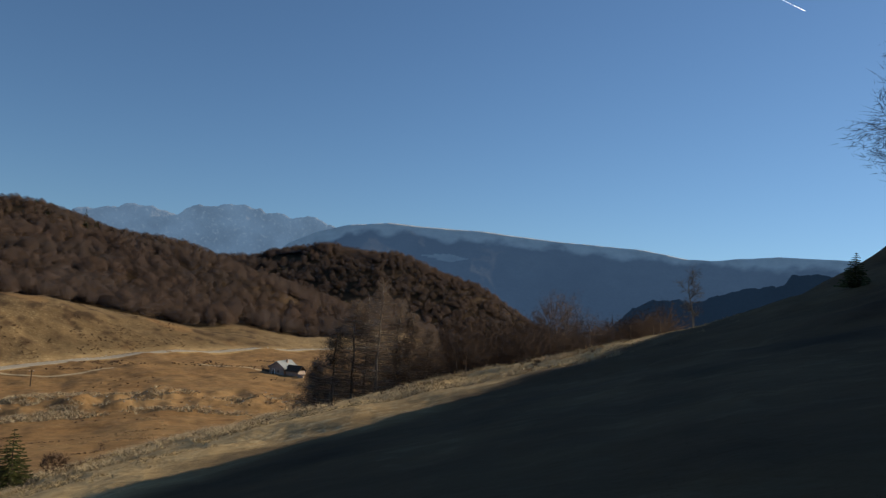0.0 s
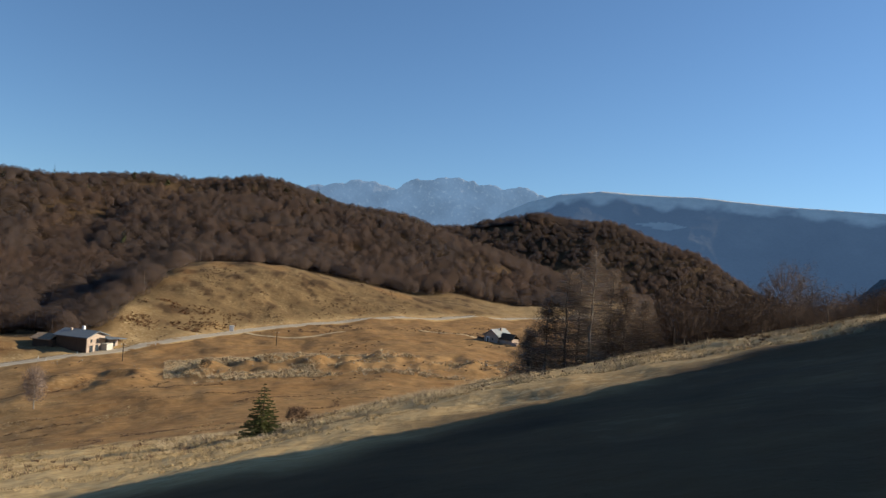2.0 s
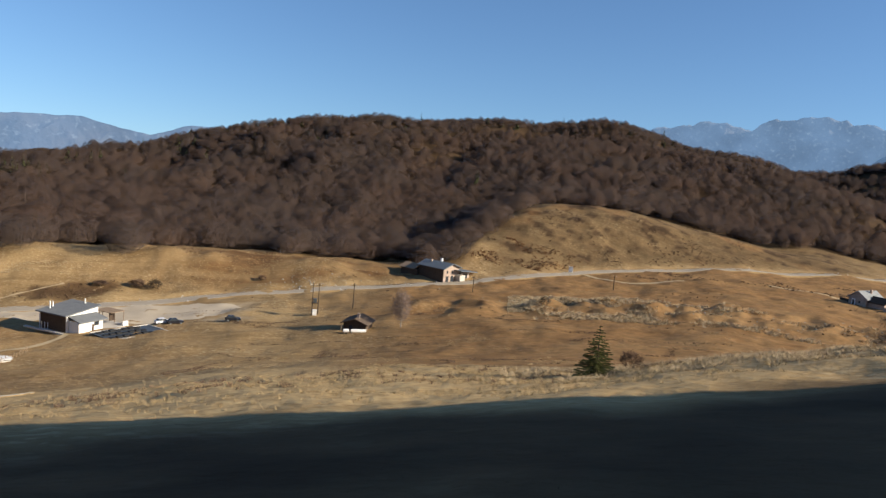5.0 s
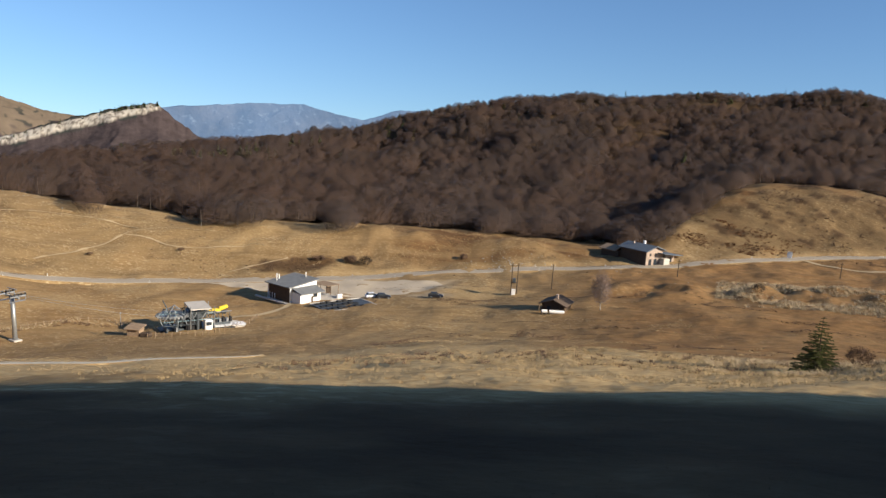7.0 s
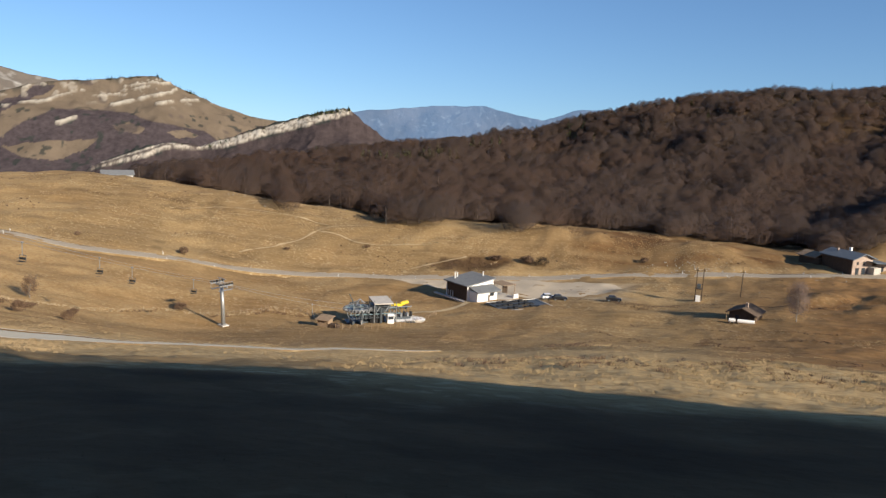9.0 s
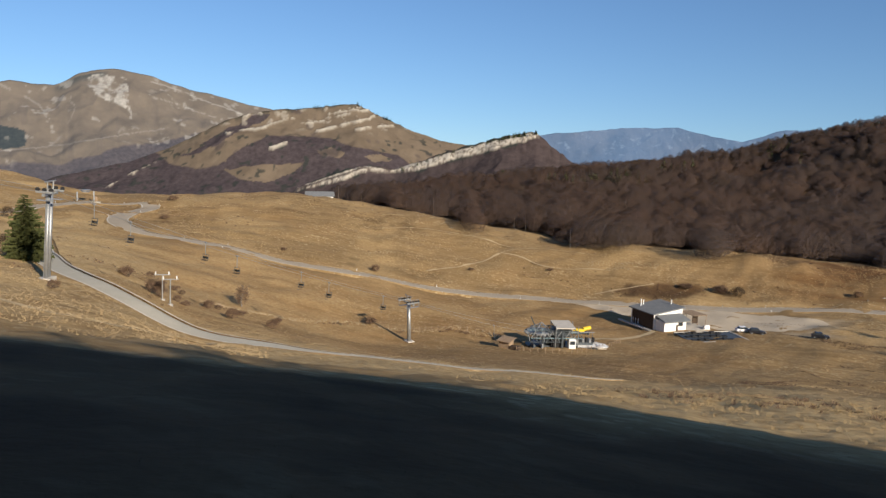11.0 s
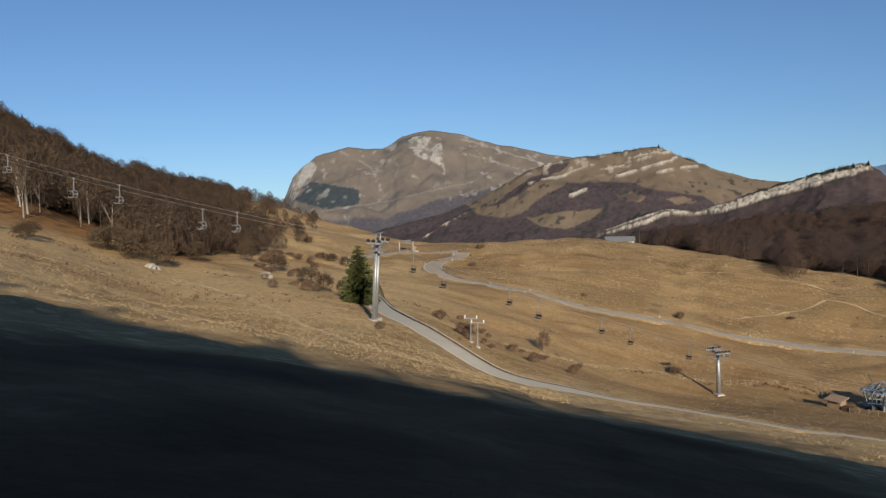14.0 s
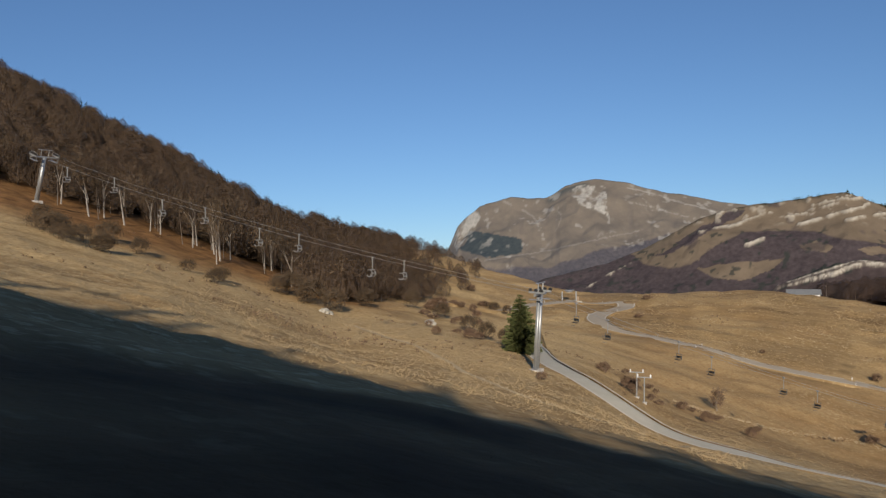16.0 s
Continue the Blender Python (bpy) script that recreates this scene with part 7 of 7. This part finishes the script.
SHRUBS += [(pick.uniform(97, 109), pick.uniform(128, 152), pick.uniform(0.5, 1.5), pick.uniform(0.7, 1.6)) for k in range(12)]
SHRUBS += [(pick.uniform(114.6, 121.5), pick.uniform(195, 290), pick.uniform(1.0, 2.4), pick.uniform(1.6, 3.4)) for k in range(17)]
for i, (az, r, h, w) in enumerate(SHRUBS):
    h, w = h * (1.4 if h < w else 1.1), w * 0.78
    shrub(az, r, h, w, "bare reddish-brown shrub in dry grass" if h < 2.9 else "large grey-brown leafless bush at the edge of the wood", 200 + i, MAT_SHRUB if h < 2.9 and az < 125 else MAT_TWIG_BROWN, 700 + int(420 * h))


def thicket():
    g = np.random.default_rng(300)
    n = 330
    az, r = g.uniform(-17, 3, n), g.uniform(72, 135, n)
    x, y = -r * np.sin(np.radians(az)), r * np.cos(np.radians(az))
    p = np.stack([x, y, ground_z(x, y)], -1)
    lim = r * np.tan(np.radians(np.interp(az, [-17, -10, -3, 3], [-0.6, -2.2, -3.0, -3.6]))) - p[:, 2]
    h = np.clip(lim * g.uniform(0.35, 1.08, n) * (1 + 0.25 * fbm(x, y, 9, 2, 303)), 1.5, 12)
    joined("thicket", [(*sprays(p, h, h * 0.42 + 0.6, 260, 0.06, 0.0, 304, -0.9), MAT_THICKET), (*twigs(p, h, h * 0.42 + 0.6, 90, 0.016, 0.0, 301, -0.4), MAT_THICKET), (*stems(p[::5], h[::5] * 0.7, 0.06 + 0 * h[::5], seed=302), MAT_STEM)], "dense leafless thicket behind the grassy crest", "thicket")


thicket()


def rocks():
    g = np.random.default_rng(310)
    crags = [(151 - 1.15 * k + g.uniform(-0.4, 0.4), 378 + g.uniform(-6, 8), g.uniform(1.6, 3.2)) for k in range(13)]
    spots = crags + [(129.2, 141, 0.9), (128.8, 142, 0.7), (121.2, 158, 1.0), (120.9, 157, 0.7)]
    for k, (az, r, s) in enumerate(spots):
        b = bmesh.new()
        bmesh.ops.create_icosphere(b, subdivisions=3, radius=s)
        for v in b.verts:
            n = noise.fractal(v.co * 1.1 + Vector((k * 7, 0, 0)), 0.8, 2.0, 4)
            v.co *= 1 + 0.35 * n
            v.co.z *= 0.8
        ob = part("boulder", b, MAT_ROCK, None)
        ob.location = on_ground(az, r, -0.2 * s)
        tagged(ob, "pale limestone boulder half sunk in the grass", "boulder", "boulders")
    pts = []
    for az0, r0, sa, sr, n in ((51.5, 268, 1.6, 4, 90), (20, 228, 9, 10, 160), (45, 268, 4, 5, 40), (84, 330, 4, 8, 60)):
        a, r = g.normal(az0, sa, n), g.normal(r0, sr, n)
        pts.append(np.stack([-r * np.sin(np.radians(a)), r * np.cos(np.radians(a))], -1))
    p = np.concatenate(pts)
    z = ground_z(p[:, 0], p[:, 1])
    s = g.uniform(0.12, 0.42, len(p))
    octa = np.array([[1, 0, 0], [0, 1, 0], [-1, 0, 0], [0, -1, 0], [0, 0, 0.8], [0, 0, -0.8]], float)
    v = np.concatenate([p, z[:, None]], 1)[:, None] + octa[None] * s[:, None, None] * g.uniform(0.6, 1.3, (len(p), 6, 1))
    tri = np.array([[0, 1, 4], [1, 2, 4], [2, 3, 4], [3, 0, 4], [1, 0, 5], [2, 1, 5], [3, 2, 5], [0, 3, 5]])
    f = (np.arange(len(p))[:, None, None] * 6 + tri).reshape(-1, 3)
    joined("scattered_stones", [(v.reshape(-1, 3), f, MAT_ROCK)], "pale limestone rubble scattered through the grass", "stones")


rocks()


# ---- grass ----
def tufts(n, az0, az1, r0, r1, height, width, blades, keep, seed, mat, name, label):
    g = np.random.default_rng(seed)
    p = scatter(n, az0, az1, r0, r1, keep, seed)
    m = len(p)
    h = height * g.uniform(0.5, 1.3, (m, 1)) * g.uniform(0.6, 1.1, (m, blades))
    a = g.uniform(0, 6.283, (m, blades))
    out = h * g.uniform(0.3, 1.5, (m, blades))
    root = p[:, None] + np.stack([g.normal(0, height * 0.28, (m, blades)), g.normal(0, height * 0.28, (m, blades)), 0 * a - 0.04], -1)
    tip = root + np.stack([np.cos(a) * out, np.sin(a) * out, h], -1)
    b = a + g.uniform(0.8, 2.2, (m, blades))
    w = np.stack([np.cos(b), np.sin(b), 0 * b], -1) * width
    v = np.stack([root - w, root + w, tip], -2).reshape(-1, 3)
    joined(name, [(v, np.arange(len(v)).reshape(-1, 3), mat)], label, "grass")


def build_grass():
    tufts(1500, 63, 73, 248, 272, 0.32, 0.08, 9, lambda az, r, x, y, u: u < smooth(1.1, 0.6, np.hypot((az - 67.6) / 3.9, (r - 259 + 0.8 * (az - 67.6)) / 8.0) + 0.35 * fbm(x, y, 8, 3, 33)), 509, MAT_SHRUB, "heather", "dark olive scrub in the hollow behind the lodge")
    tufts(2000, 30, 72, 44, 74, 0.30, 0.030, 12, lambda az, r, x, y, u: u < smooth(0.15, 0.6, fbm(az / 1.6, r / 2.6, 1.0, 3, 491)), 493, MAT_SHRUB, "heather", "low dark heather clumps in the rough grass on the crest")
    tufts(1500, -16, 34, 52, 70, 0.28, 0.030, 12, lambda az, r, x, y, u: u < smooth(0.3, 0.7, fbm(az / 2.5, r / 2.2, 1.0, 3, 495)), 497, MAT_SHRUB, "heather", "low dark heather clumps among straw grass on the crest")
    tufts(14000, -14, 36, 46, 72, 0.36, 0.016, 8, lambda az, r, x, y, u: u < smooth(-0.2, 0.5, fbm(az / 3.0, r / 3.5, 1.0, 3, 499)), 501, MAT_PALE, "straw_grass", "tall bleached straw grass along the crest of the slope")
    tufts(900, 12, 30, 320, 372, 0.7, 0.10, 9, lambda az, r, x, y, u: (np.abs(r - table(LANE[0], az)) > 7) & (u < smooth(0.25, 0.6, fbm(x, y, 13, 2, 503))), 505, MAT_SHRUB, "heather", "dark heather hollows beside the road")
    tufts(5000, 30, 41, 270, 345, 0.75, 0.07, 9, lambda az, r, x, y, u: (r > table(LANE[0], az) + 9) & (u < smooth(-0.1, 0.5, fbm(x, y, 14, 3, 481)) * np.interp(az, [30, 34, 41], [0.25, 1, 1])), 483, MAT_BRACKEN, "bracken", "rust-brown dead bracken on the knoll above the house")
    tufts(5200, 9, 34, 310, 430, 0.55, 0.10, 9, lambda az, r, x, y, u: (r > table(LANE[0], az) + 9) & (r < table(KNOLL[0], az) + 6) & (u < smooth(0.05, 0.5, fbm(x, y, 11, 3, 485))), 487, MAT_SHRUB, "heather", "dark heather patches on the grassy knoll")
    tufts(26000, 44, 100, 76, 195, 0.17, 0.022, 5, lambda az, r, x, y, u: (u < 0.35 + 0.6 * smooth(-0.5, 0.6, fbm(az / 2.5, r / 5.0, 1.0, 3, 471))) & (np.abs(r - table(np.interp(BEAR, [66, 79, 88, 97, 104], [107, 100, 95, 92, 95]), az)) > 3.0), 473, MAT_HAY, "meadow_grass", "dry ochre meadow grass below the shaded slope")
    tufts(22000, 98, 152, 62, 150, 0.17, 0.020, 5, lambda az, r, x, y, u: (u < 0.3 + 0.6 * smooth(-0.4, 0.6, fbm(az / 4.0, r / 6.0, 1.0, 3, 475))) & ((r > 112) | (az > 116) | (r < 88)), 477, MAT_HAY, "meadow_grass", "dry ochre grass on the steep hillside")
    tufts(60000, -22, 84, 20, 78, 0.20, 0.014, 7, lambda az, r, x, y, u: (u < smooth(-0.7, 0.7, fbm(x, y, 4, 3, 401)) * np.interp(az, [-22, 40, 70, 84], [1, 1, 0.5, 0.1]) * smooth(np.interp(az, [5, 25], [45, 27]), np.interp(az, [5, 25], [53, 44]), r)) & (r < 70 + 8 * fbm(x, y, 12, 2, 402)), 403, MAT_STRAW, "straw_grass", "tall pale straw-coloured grass tussocks on the slope")
    tufts(30000, 84, 152, 40, 135, 0.15, 0.014, 6, lambda az, r, x, y, u: u < smooth(0.05, 0.55, fbm(x, y, 16, 3, 411)), 413, MAT_STRAW, "straw_grass", "patches of pale straw grass on the hillside")
    tufts(9000, 101.5, 128, 58, 130, 0.26, 0.024, 7, lambda az, r, x, y, u: u < smooth(2.6, 0.6, np.abs(r - np.interp(az, [101.7, 105.8, 110.5, 114.5, 118.3, 121.3, 127], [81, 71, 69, 72, 81, 98, 128]) + 1.2 * fbm(x, y, 5, 2, 513))), 515, MAT_PALE, "straw_grass", "band of bleached tussocks along the trodden line on the slope")
    tufts(20000, 98, 152, 56, 125, 0.18, 0.022, 6, lambda az, r, x, y, u: (u < (0.4 + 0.6 * smooth(-0.4, 0.5, fbm(x, y, 6, 3, 517))) * smooth(152, 118, az) * smooth(125, 108, r)) & (np.abs(r - np.interp(az, [98, 101, 105, 109, 112.3, 113.5], [92, 92, 95.5, 105, 122, 160])) > 4.0), 519, MAT_HAY, "meadow_grass", "dry ochre grass on the bank above the lane")
    tufts(70000, 12, 62, 104, 236, 0.24, 0.050, 7, lambda az, r, x, y, u: (np.abs(fbm(az / 11.0 + r / 120, r / 17.0, 1.0, 2, 521)) < 0.055) & (fbm(x, y, 30, 2, 522) > -0.3), 523, MAT_SHRUB, "heather", "thin dark lines of rough herbs along the grazing tracks in the meadow")
    tufts(60000, 12, 62, 100, 236, 0.22, 0.045, 7, lambda az, r, x, y, u: (np.abs(fbm(az / 9.0 + r / 140, r / 13.0, 1.0, 2, 525)) < 0.06) & (fbm(x, y, 26, 2, 526) > -0.2), 527, MAT_HAY, "straw_grass", "pale lines of uncut grass along the grazing tracks in the meadow")
    tufts(60000, 42, 108, 232, 335, 0.30, 0.060, 7, lambda az, r, x, y, u: (np.abs(fbm(az / 7.0 + r / 90, r / 12.0, 1.0, 3, 531)) < 0.075) & (r > table(LANE[0], az) + 6) & (r < table(KNOLL[0], az) + 6), 533, MAT_PALE, "straw_grass", "pale bleached grass lines along sheep tracks on the humps")
    ditch = [80, 82.1, 83.9, 86.4, 89.6, 91.7, 95.2, 98.1, 101.4, 103], [179, 178.5, 180, 171, 170.5, 173, 162, 154.5, 146.5, 144]
    tufts(9000, 80, 103, 138, 190, 0.34, 0.045, 8, lambda az, r, x, y, u: (np.abs(r - np.interp(az, *ditch) - 1.5 - 1.5 * fbm(x, y, 9, 2, 541)) < 1.6) & (u < 0.8), 543, MAT_PALE, "straw_grass", "pale uncut grass on the bank of the ditch")
    tufts(9000, 80, 103, 138, 190, 0.42, 0.050, 9, lambda az, r, x, y, u: (np.abs(r - np.interp(az, *ditch) + 0.6 - 1.5 * fbm(x, y, 9, 2, 541)) < 0.9) & (fbm(x, y, 8, 2, 545) > -0.1), 547, MAT_SHRUB, "heather", "dark low brambles in the ditch below the lift line")
    tufts(12000, 8, 36, 200, 250, 0.75, 0.09, 6, lambda az, r, x, y, u: u < smooth(-0.1, 0.5, fbm(x, y, 12, 3, 421)), 423, MAT_PALE, "straw_grass", "rough tussock bank across the meadow")
    tufts(26000, -36, 152, 3.0, 30, 0.045, 0.008, 5, lambda az, r, x, y, u: u < 1.3 - 0.02 * r, 433, MAT_SHADE_GRASS, "short_grass", "short dry grass, coloured darker for the hill's shade")
    tufts(34000, 45, 110, 228, 335, 0.34, 0.06, 5, lambda az, r, x, y, u: (u < smooth(-0.2, 0.6, fbm(x, y, 18, 3, 441))) & (r > table(LANE[0], az) + 6) & (r < table(KNOLL[0], az) + 15) & (np.hypot((az - 67.6) / 4.2, (r - 259 + 0.8 * (az - 67.6)) / 8.5) > 1), 443, MAT_HAY, "straw_grass", "tussocky dry grass on the low grassy humps")
    tufts(5200, 8, 112, 190, 430, 0.55, 0.10, 9, lambda az, r, x, y, u: (u < smooth(0.15, 0.9, fbm(x, y, 26, 3, 451))) & (r < table(KNOLL[0], az) + 10) & (np.abs(r - table(LANE[0], az)) > 7) & ((r > 245) | (az < 40)), 453, MAT_SHRUB, "heather", "low dark heather and bramble clumps in the pasture")
    tufts(2600, 100, 150, 92, 190, 0.45, 0.05, 10, lambda az, r, x, y, u: u < smooth(0.3, 0.9, fbm(x, y, 14, 3, 461)), 463, MAT_SHRUB, "heather", "low reddish-brown bushes on the hillside")


build_grass()
